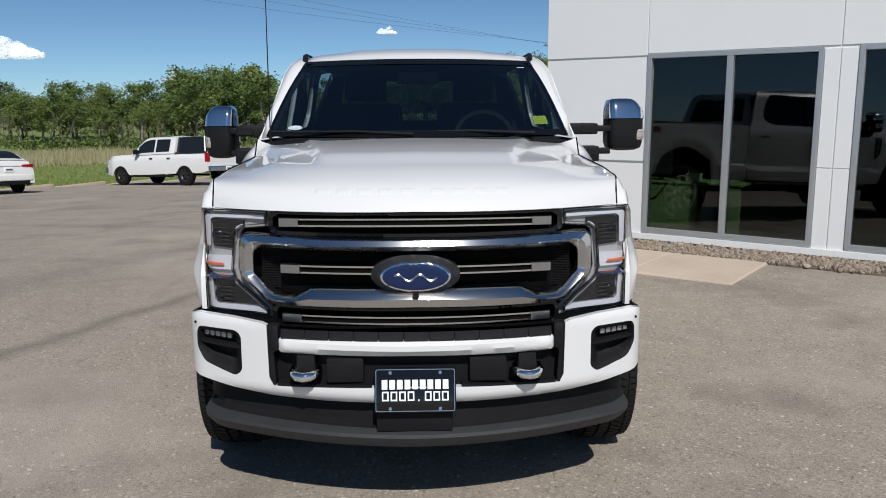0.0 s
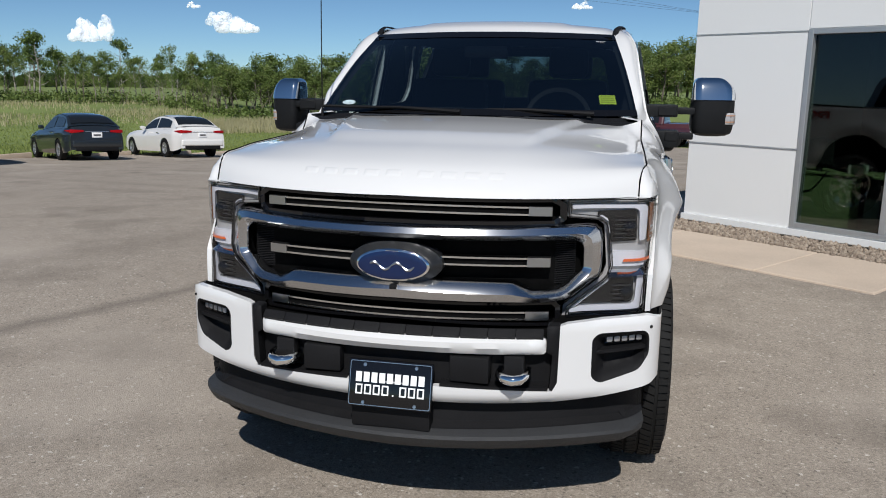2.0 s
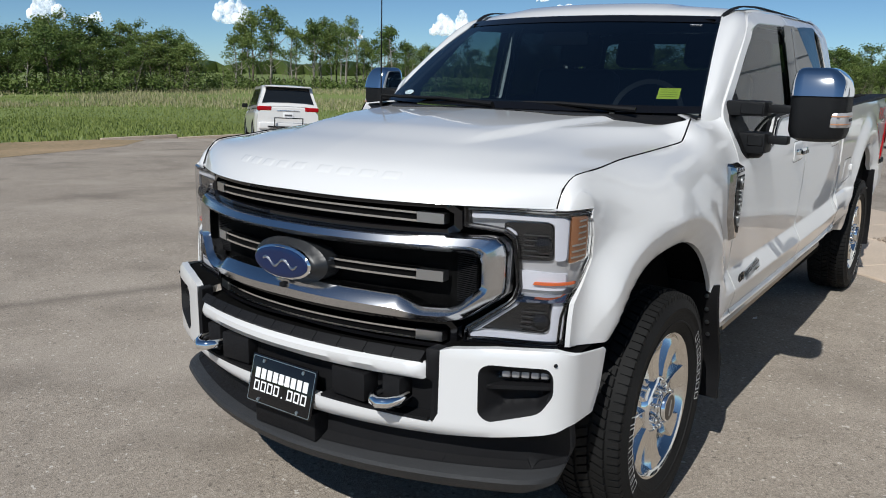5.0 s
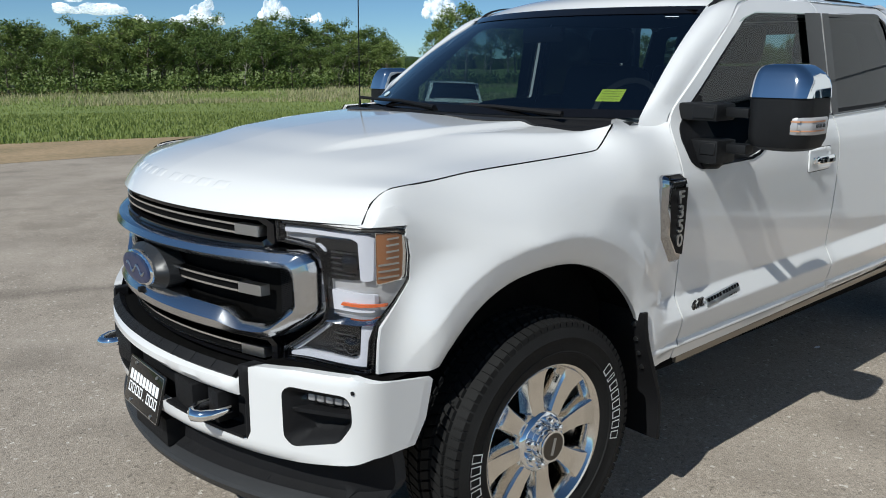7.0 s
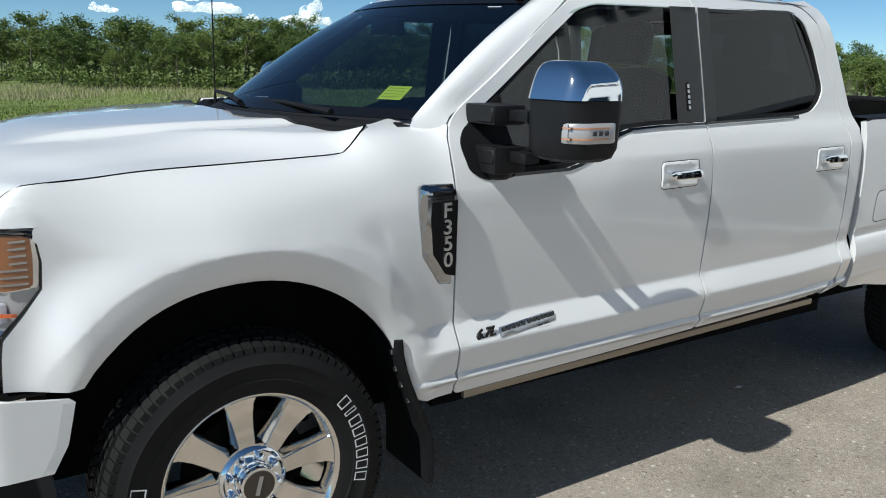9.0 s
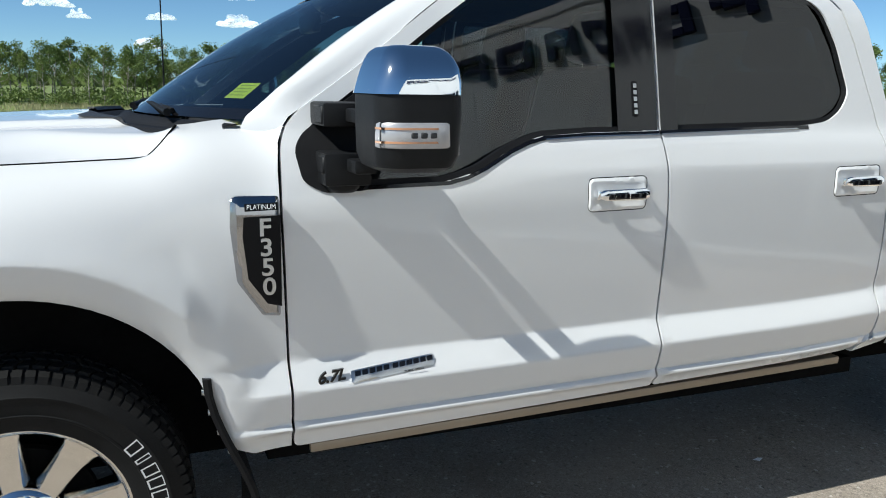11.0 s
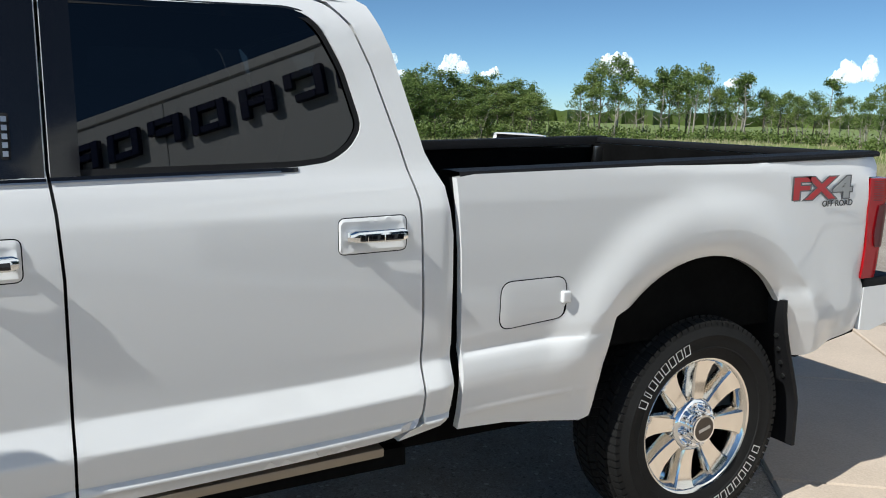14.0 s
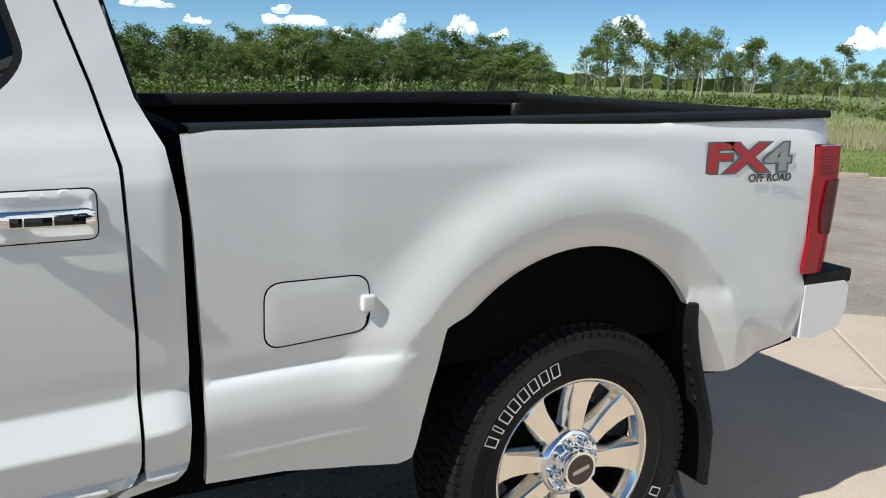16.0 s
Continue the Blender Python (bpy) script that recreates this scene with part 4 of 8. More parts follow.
        part("spoke", flip(sp), POLISHED, w, "polished wheel spoke", angle=25)
    part("hub", flip(lathe([(0.03, 0.112), (0.088, 0.110), (0.100, 0.100), (0.104, 0.094), (0.098, 0.088), (0.098, 0.055), (0.116, 0.060), (0.138, 0.058), (0.146, 0.055), (0.1465, 0.048)], 48)), CHROME, w, "chrome wheel hub")
    part("hub_cap", flip(lathe([(0.1455, 0.0485), (0.1478, 0.046), (0.1482, 0.0)], 32)), CAP_BROWN, w, "dark brown centre cap")
    part("cap_bar", flip(box(0.1480, 0.1492, -0.030, 0.030, -0.0065, 0.0065, 0.001, 1)), SATIN, w, "plain silver bar on the cap")
    for k in range(8):
        a = 2 * math.pi * k / 8
        m = Matrix.Translation((0, 0.0745 * math.cos(a), 0.0745 * math.sin(a)))
        part("lug_nut", flip(lathe([(0.096, 0.014), (0.112, 0.0135), (0.122, 0.0115), (0.126, 0.006), (0.127, 0)], 12, m=m)), CHROME, w, "chrome lug nut")
    part("brake_disc", flip(lathe([(0.0, 0.0), (0.0, 0.19), (0.03, 0.19), (0.03, 0.0)], 40)), DARK, w)
    return w


first = wheel()
first.matrix_basis = pose(0.858, AXLE_F, WHEEL_Z, 75)
copy_thing(first, pose(0.858, AXLE_R, WHEEL_Z, 15))
copy_thing(first, pose(-0.858, AXLE_F, WHEEL_Z, 30, 0, 180))
copy_thing(first, pose(-0.858, AXLE_R, WHEEL_Z, 75, 0, 180))

# ---- front end ----
def grille_y(x):
    return 0.054 + 0.452 * x * x


def near_edge(polys):
    """How far a point of the plane lies from the outlines."""
    segs = [(np.array(a), np.array(b)) for p in polys for a, b in zip(p, p[1:] + p[:1])]
    a, b = np.array([s[0] for s in segs]), np.array([s[1] for s in segs])
    d = b - a
    l2 = np.maximum((d * d).sum(1), 1e-12)

    def dist(u, v):
        p = np.array((u, v))
        t = np.clip(((p - a) * d).sum(1) / l2, 0, 1)
        return float(np.sqrt((((a + d * t[:, None]) - p) ** 2).sum(1).min()))
    return dist


def both_x(half):
    """A closed outline from its right half, listed from the top middle to the bottom middle."""
    return [p for p in half] + [(-x, z) for x, z in half[::-1] if x > 1e-6]


def crown(outline, base, lift, soft, depth, du=0.015, holes=()):
    """A raised trim on a surface base(u, v), with rounded edges."""
    dist = near_edge([outline, *holes])

    def shape(u, v):
        p = Vector(base(u, v))
        return p + Vector((0, -lift * ease(0, soft, dist(u, v)), 0))
    return sheet(outline, shape, du, du, holes, depth, None, du)


def front(off=0.0, tilt=0.0, z0=1.0):
    return lambda u, v: (u, grille_y(u) + off + tilt * (v - z0), v)


def cw(poly):
    """The outline run so that the skin faces forward, -y."""
    area = sum(a[0] * b[1] - b[0] * a[1] for a, b in zip(poly, poly[1:] + poly[:1]))
    return poly if area > 0 else poly[::-1]


def sag(x):
    return -0.045 * x * x


part("grille_mesh", sheet(cw(both_x([(0, 1.243), (0.575, 1.225), (0.69, 1.13), (0.70, 0.96), (0.575, 0.86), (0.575, 0.775), (0, 0.80)])), front(0.055), 0.05, 0.05, step=0.05), DARK, truck, "black grille backing")
mesh = bmesh.new()
for k in range(26):
    z = 0.925 + k * 0.0068
    for s in (-1, 1):
        box(s * 0.565 - 0.045, s * 0.565 + 0.045, 0.175, 0.19, z, z + 0.0025, bm=mesh, m=Matrix.Translation((s * 0.0, 0.065, 0)))
part("grille_louvres", mesh, BLACK_PLASTIC, truck, "fine black louvres in the grille corners", smooth=False, kind="stuff")
UP_OUT = cw(both_x([(0, 1.243), (0.545, 1.236), (0.573, 1.218), (0.575, 1.165), (0.555, 1.146), (0, 1.150)]))
UP_IN = cw(both_x([(0, 1.232), (0.525, 1.226), (0.552, 1.21), (0.552, 1.175), (0.53, 1.16), (0, 1.163)]))
part("upper_grille_frame", crown(UP_OUT, front(0.004), 0.014, 0.01, (0, 0.05, 0), 0.02, [UP_IN]), GLOSS_BLACK, truck, "gloss black upper grille frame")
LO_OUT = cw(both_x([(0, 0.880), (0.55, 0.868), (0.566, 0.85), (0.566, 0.80), (0.545, 0.778), (0, 0.806)]))
LO_IN = cw(both_x([(0, 0.868), (0.535, 0.858), (0.548, 0.845), (0.548, 0.805), (0.53, 0.79), (0, 0.815)]))
part("lower_grille_frame", crown(LO_OUT, front(0.004), 0.014, 0.01, (0, 0.05, 0), 0.02, [LO_IN]), GLOSS_BLACK, truck, "gloss black lower grille frame")


def bar(x0, x1, z0, z1, off, material, name, label=""):
    n = 28
    top = [(x0 + (x1 - x0) * k / n, z1 + sag(x0 + (x1 - x0) * k / n)) for k in range(n + 1)]
    low = [(x, z - (z1 - z0)) for x, z in top]
    part(name, crown(low + top[::-1], front(off), 0.006 if name == "grille_bar_cap" else 0.008, 0.006, (0, 0.03, 0), 0.05), material, truck, label)


for zc in (1.2045, 0.8285):
    bar(-0.45, 0.45, zc - 0.0155, zc + 0.0155, 0.012, DARK, "grille_bar")
    bar(-0.45, 0.45, zc + 0.0095, zc + 0.0155, 0.003, BRIGHT_TRIM, "grille_bar_trim", "thin chrome grille trim")
    bar(-0.45, 0.45, zc - 0.0155, zc - 0.0090, 0.003, BRIGHT_TRIM, "grille_bar_trim", "thin chrome grille trim")
    for s in (-1, 1):
        a, b = sorted((s * 0.448, s * 0.526))
        bar(a, b, zc - 0.0155, zc + 0.0165, 0.000, SATIN, "grille_bar_cap", "satin grey grille bar end")
for s in (-1, 1):
    a, b = sorted((s * 0.15, s * 0.45))
    bar(a, b, 1.008, 1.040, 0.012, DARK, "grille_bar")
    bar(a, b, 1.0335, 1.040, 0.002, BRIGHT_TRIM, "grille_bar_trim", "thin chrome grille trim")
    bar(a, b, 1.008, 1.0145, 0.002, BRIGHT_TRIM, "grille_bar_trim", "thin chrome grille trim")
    a, b = sorted((s * 0.448, s * 0.526))
    bar(a, b, 1.0075, 1.0405, 0.000, SATIN, "grille_bar_cap", "satin grey grille bar end")

SURROUND = mat("bright_chrome_surround", (0.58, 0.59, 0.61), 0.17, 1.0)
# stations round one half of the surround: outer and inner rim
RIM = [((0, 1.148), (0, 1.097)), ((0.20, 1.1465), (0.20, 1.096)), ((0.39, 1.145), (0.38, 1.094)), ((0.55, 1.148), (0.53, 1.0915)), ((0.645, 1.148), (0.595, 1.0905)), ((0.676, 1.143), (0.617, 1.086)), ((0.695, 1.126), (0.630, 1.076)),
       ((0.703, 1.100), (0.635, 1.060)), ((0.7035, 1.04), (0.6355, 1.02)), ((0.7035, 0.992), (0.635, 0.992)), ((0.699, 0.968), (0.628, 0.981)), ((0.685, 0.950), (0.615, 0.970)), ((0.61, 0.893), (0.575, 0.932)), ((0.585, 0.879), (0.552, 0.921)), ((0.555, 0.873), (0.52, 0.9185)),
       ((0.50, 0.872), (0.467, 0.919)), ((0.45, 0.8725), (0.435, 0.933)), ((0.41, 0.873), (0.402, 0.949)), ((0.30, 0.876), (0.30, 0.954)), ((0.16, 0.880), (0.16, 0.958)), ((0, 0.882), (0, 0.967))]
ring = RIM + [((-a[0], a[1]), (-b[0], b[1])) for a, b in RIM[-2:0:-1]]
PROFILE = [(0.0, -0.03), (0.0, 0.012), (0.05, 0.027), (0.12, 0.035), (0.50, 0.046), (0.55, 0.0435), (0.92, 0.020), (0.97, 0.014), (1.0, -0.03)]
cv, cf = [], []
for k, (a, b) in enumerate(ring):
    for q in range(4):
        a2, b2 = ring[(k + 1) % len(ring)]
        t = q / 4
        o, n = Vector(a).lerp(Vector(a2), t), Vector(b).lerp(Vector(b2), t)
        for w, lift in PROFILE:
            p = o.lerp(n, w)
            cv.append((p.x, grille_y(p.x) - lift, p.y))
m_, tot = len(PROFILE), len(ring) * 4
for k in range(tot):
    for q in range(m_ - 1):
        a, b = k * m_ + q, ((k + 1) % tot) * m_ + q
        cf.append((a, b, b + 1, a + 1))
part("grille_surround", (cv, cf), SURROUND, truck, "bright chrome grille surround", angle=28)


def oval(rx, rz, n=56, cx=0.0, cz=1.011):
    return [(cx + rx * math.cos(2 * math.pi * k / n), cz + rz * math.sin(2 * math.pi * k / n)) for k in range(n)]


EMBLEM_GREY = mat("satin_grey_emblem", (0.015, 0.016, 0.018), 0.4)
BLUE = mat("deep_blue_enamel", (0.003, 0.013, 0.062), 0.3, coat=0.25)
emblem = part("emblem", crown(oval(0.167, 0.077), lambda u, v: (u, 0.045, v), 0.035, 0.03, (0, 0.06, 0), 0.012), EMBLEM_GREY, truck, "oval emblem with a plain blue field")
part("emblem_ring", crown(oval(0.130, 0.057), lambda u, v: (u, 0.006, v), 0.006, 0.006, (0, 0.02, 0), 0.008), CHROME, emblem, "chrome emblem ring")
part("emblem_field", crown(oval(0.122, 0.0495), lambda u, v: (u, -0.0015, v), 0.003, 0.004, (0, 0.01, 0), 0.01), BLUE, emblem, "blue enamel field")
part("emblem_line", crown(oval(0.110, 0.0405), lambda u, v: (u, -0.0035, v), 0.0015, 0.002, (0, 0.006, 0), 0.01, [oval(0.1075, 0.038)]), CHROME, emblem, "thin silver oval line")
part("emblem_mark", tube([(-0.078 + 0.0039 * k, -0.0045, 1.009 + 0.012 * math.sin(0.30 * k + 0.6)) for k in range(41)], [0.0022 + 0.0030 * abs(math.sin(0.30 * k + 0.6)) for k in range(41)], 6), SATIN, emblem, "plain silver wave on the emblem")
part("front_camera", flip(box(-0.012, 0.012, 0.0, 0.03, 0.925, 0.942, 0.004)), BLACK_PLASTIC, truck, "small black front camera")

# headlamps, wrapped round the corner
def corner(u, knee, a0, a1, length, y_at):
    """Plan of a front surface that turns the corner past u = knee."""
    if u <= knee:
        return u, y_at(u)
    s, x, y, n = u - knee, knee, y_at(knee), 12
    for k in range(n):
        t = s * (k + 0.5) / n
        a = radians(a0 + (a1 - a0) * min(1, t / length))
        x, y = x + math.cos(a) * s / n, y + math.sin(a) * s / n
    return x, y


def lamp_y(x):
    return grille_y(x) if x < 0.64 else smooth(x, [(0.62, 0.2277), (0.64, 0.2391), (0.70, 0.262), (0.78, 0.288), (0.83, 0.309), (0.85, 0.326), (0.862, 0.343), (0.88, 0.375)])


def lamp(off):
    def shape(u, v):
        x, y = corner(abs(u), 0.862, 62, 80, 0.06, lamp_y)
        return (math.copysign(x - off * 0.5, u), y + off, v)
    return shape


LAMP = [(0.579, 1.234), (0.583, 1.171), (0.693, 1.157), (0.716, 1.14), (0.722, 1.113), (0.733, 0.992), (0.722, 0.955), (0.704, 0.935), (0.588, 0.845), (0.585, 0.806), (0.850, 0.806), (0.862, 0.812), (0.867, 0.906),
        (0.876, 0.950), (0.930, 1.011), (0.978, 1.071), (0.984, 1.146), (0.978, 1.200), (0.966, 1.216), (0.938, 1.226), (0.85, 1.233)]
CLEAR = glass_mat("clear_lens", (0.92, 0.93, 0.94), 1.45)
LAMP_GREY = mat("lamp_reflector", (0.46, 0.45, 0.455), 0.3, 0.35)
LIGHT_GUIDE = mat("frosted_light_guide", (0.58, 0.58, 0.63), 0.35, coat=0.6)
AMBER = mat("amber_lens", (0.62, 0.12, 0.03), 0.25, coat=0.6)
MARKER = mat("brown_amber_lens", (0.30, 0.12, 0.045), 0.3, coat=0.6)
LAMP_BLACK = mat("lamp_smoked", (0.008, 0.008, 0.009), 0.2, coat=0.3)
for s in (1, -1):
    def put(geo):
        return geo if s > 0 else mirrored(geo)
    body = part("headlamp", put(sheet(cw(LAMP), lamp(0.030), 0.02, 0.02, (), (0, 0.04, 0), None, 0.02)), LAMP_GREY, truck, "headlamp with clear lens and silver reflector")
    part("lens", put(sheet(cw(rounded(LAMP, 0.008, 3)), lamp(0.002), 0.025, 0.025, (), (0, 0.03, 0), None, 0.02)), CLEAR, body, "clear lamp lens")
    for poly in ([(0.600, 1.214), (0.600, 1.198), (0.815, 1.199), (0.833, 1.190), (0.838, 1.079), (0.861, 1.079), (0.865, 1.196), (0.852, 1.212)],
                 [(0.838, 0.951), (0.860, 0.951), (0.864, 0.840), (0.855, 0.826), (0.602, 0.820), (0.602, 0.832), (0.640, 0.841), (0.822, 0.846), (0.833, 0.856)],
                 [(0.602, 0.842), (0.735, 0.945), (0.740, 0.935), (0.62, 0.838)], [(0.70, 1.175), (0.725, 1.16), (0.735, 1.11), (0.728, 1.10), (0.718, 1.15), (0.69, 1.165)]):
        part("light_guide", put(sheet(cw(rounded(poly, 0.006, 2)), lamp(0.016), 0.012, 0.012, (), (0, 0.014, 0), None, 0.012)), LIGHT_GUIDE, body, "frosted white light guide")
    part("reflector_block", put(sheet(cw(rounded([(0.737, 0.986), (0.862, 0.986), (0.862, 1.040), (0.742, 1.044)], 0.006, 2)), lamp(0.018), 0.02, 0.02, (), (0, 0.014, 0), None, 0.015)), LIGHT_GUIDE, body, "frosted block behind the amber strip")
    for poly in ([(0.690, 1.188), (0.815, 1.193), (0.829, 1.184), (0.832, 1.079), (0.740, 1.074), (0.737, 1.12), (0.720, 1.154), (0.690, 1.168)], [(0.620, 0.846), (0.748, 0.944), (0.830, 0.949), (0.828, 0.858), (0.818, 0.851)]):
        part("projector", put(sheet(cw(rounded(poly, 0.008, 2)), lamp(0.022), 0.02, 0.02, (), (0, 0.02, 0), None, 0.02)), LAMP_BLACK, body, "dark projector unit")
    for cx, cz in ((0.79, 1.125), (0.79, 0.885)):
        x, y = corner(cx, 0.862, 62, 80, 0.06, lamp_y)
        part("projector_lens", flip(lathe([(-0.012, 0.0), (-0.010, 0.012), (-0.004, 0.024), (0.004, 0.030), (0.02, 0.032)], 24, "y", m=Matrix.Translation((s * x, y + 0.02, cz)))), GLOSS_BLACK, body)
        for k in range(5):
            part("lamp_fin", put(sheet([(cx - 0.04, cz - 0.035 + k * 0.016), (cx + 0.03, cz - 0.035 + k * 0.016), (cx + 0.03, cz - 0.031 + k * 0.016), (cx - 0.04, cz - 0.031 + k * 0.016)], lamp(0.014), 0.03, 0.03)), GREY_PLASTIC, body)
    part("amber_strip", put(sheet([(0.780, 1.004), (0.895, 1.004), (0.895, 1.013), (0.785, 1.013)], lamp(0.010), 0.02, 0.02, (), (0, 0.012, 0), None, 0.02)), AMBER, body, "thin amber marker strip")
    part("side_marker", put(sheet(cw(rounded([(0.868, 1.066), (0.942, 1.076), (0.956, 1.09), (0.960, 1.16), (0.954, 1.208), (0.944, 1.218), (0.868, 1.220)], 0.008, 2)), lamp(0.016), 0.02, 0.02, (), (0, 0.012, 0), None, 0.02)), CHROME, body, "chrome side marker")
    part("marker_lens", put(sheet(cw(rounded([(0.874, 1.071), (0.934, 1.079), (0.942, 1.088), (0.946, 1.16), (0.943, 1.212), (0.874, 1.215)], 0.005, 2)), lamp(0.011), 0.02, 0.02, (), (0, 0.008, 0), None, 0.02)), MARKER, body, "brown amber marker lens")
    for k in range(7):
        z, a = 1.086 + k * 0.0182, (0.878, 0.880, 0.880, 0.904, 0.904, 0.904, 0.906)[k]
        part("marker_bar", put(sheet([(a, z), (0.938, z + 0.002), (0.938, z + 0.0075), (a, z + 0.0055)], lamp(0.007), 0.02, 0.03, (), (0, 0.006, 0), None, 0.02)), SATIN, body, "pale rib of the marker")
    part("chrome_bridge", put(sheet([(0.730, 0.948), (0.868, 0.952), (0.882, 0.972), (0.738, 0.970)], lambda u, v: lamp(0.002 + 1.1 * (v - 0.948))(u, v), 0.02, 0.02, (), (0, 0.012, 0), None, 0.02)), CHROME, body, "chrome bridge between the lamps")
    for a, b, off in ((0.0, 0.0040, 0.004), (0.0110, 0.0130, 0.008)):
        part("lamp_edge", put(sheet(drawn_in(cw(LAMP), a), lamp(off), 0.03, 0.03, [drawn_in(cw(LAMP), b)], (0, 0.016, 0), None, 0.02)), GLOSS_BLACK, body, "thin black line round the lamp")

# bumper
def bumper_y(x):
    return -0.010 + 0.33 * x * x


def bump(off=0.0, roll=True):
    def shape(u, v):
        x, y = corner(abs(u), 0.86, 29.5, 86, 0.13, bumper_y)
        back = 0.0
        if roll:
            back = 0.022 * max(0.0, (0.562 - v) / 0.04) ** 2 + 0.03 * max(0.0, (v - 0.80) / 0.04) ** 2
        return (math.copysign(x - 0.35 * back, u), y + off + back, v)
    return shape


FOG = rounded([(0.685, 0.754), (0.708, 0.774), (0.872, 0.772), (0.890, 0.748), (0.892, 0.685), (0.850, 0.626), (0.715, 0.588), (0.686, 0.612)], 0.016, 3)
FOG_L = [(-u, v) for u, v in FOG]
BUMP = both_x([(0, 0.592), (0.36, 0.578), (0.555, 0.567), (0.572, 0.60), (0.575, 0.806), (0.60, 0.813), (0.72, 0.822), (0.88, 0.824), (0.95, 0.808), (1.11, 0.788), (1.125, 0.775), (1.10, 0.66), (1.06, 0.585), (0.95, 0.580), (0.905, 0.566), (0.73, 0.536), (0.57, 0.518), (0.36, 0.515), (0, 0.520)])
bumper = part("front_bumper", sheet(cw(BUMP), bump(), 0.02, 0.018, [FOG, FOG_L], (0, 0.03, 0), None, 0.018), WHITE, truck, "white painted front bumper", angle=60)
part("bumper_bar", crown(cw(rounded(both_x([(0, 0.772), (0.522, 0.762), (0.530, 0.752), (0.530, 0.710), (0.520, 0.702), (0, 0.709)]), 0.008, 2)), bump(0.012), 0.022, 0.016, (0, 0.04, 0), 0.02), WHITE, bumper, "white upper bumper bar")
part("bumper_recess", sheet(cw(both_x([(0, 0.775), (0.60, 0.765), (0.60, 0.55), (0, 0.57)])), bump(0.060, False), 0.05, 0.05, step=0.05), BLACK_PLASTIC, bumper, "black bumper recess")
for s in (-1, 1):
    part("bumper_joint", crown(cw(rounded([(s * 0.531, 0.806), (s * 0.574, 0.804), (s * 0.572, 0.58), (s * 0.556, 0.566), (s * 0.545, 0.572), (s * 0.552, 0.70), (s * 0.531, 0.71)], 0.006, 2)), bump(0.006), 0.008, 0.01, (0, 0.05, 0), 0.02), BLACK_PLASTIC, bumper, "black joint piece of the bumper")
    part("recess_block", flip(box(s * 0.27 - 0.07, s * 0.27 + 0.07, 0.02, 0.10, 0.60, 0.695, 0.008)), BLACK_PLASTIC, bumper, "black block in the bumper recess")
    part("recess_lip", crown(cw([(s * 0.17, 0.587), (s * 0.54, 0.571), (s * 0.54, 0.580), (s * 0.17, 0.596)]), bump(0.0), 0.01, 0.005, (0, 0.06, 0), 0.03), BLACK_PLASTIC, bumper)
for s in (1, -1):
    part("bumper_shelf", grid(lambda u, w: (s * (bump()(0.56 + 0.42 * u, 0.78)[0] - 0.012), bump()(0.56 + 0.42 * u, 0.78)[1] + 0.015 + 0.16 * w, 0.800 + 0.006 * w), 16, 3, 0, 1), DARK, bumper, "black filler between bumper and lamp")
part("bumper_shelf", grid(lambda s, w: (s * 0.57, bumper_y(s * 0.57) + 0.012 + (grille_y(s * 0.57) + 0.05 - bumper_y(s * 0.57)) * w, 0.780 + sag(s * 0.57) * 0.6 - 0.006 * (1 - w)), 24, 3), DARK, bumper, "black shelf under the grille")
for k in range(11):
    a = -0.520 + k * 0.0946
    part("step_pad", crown(cw(rounded([(a + 0.001, 0.776), (a + 0.0936, 0.776), (a + 0.0936, 0.799), (a + 0.001, 0.799)], 0.003, 2)), lambda u, v: (u, bumper_y(u) - 0.004 + 1.1 * (v - 0.776), v + sag(u) * 0.6), 0.004, 0.006, (0, 0.02, -0.02), 0.02), BLACK_PLASTIC, bumper, "ribbed black step pad")
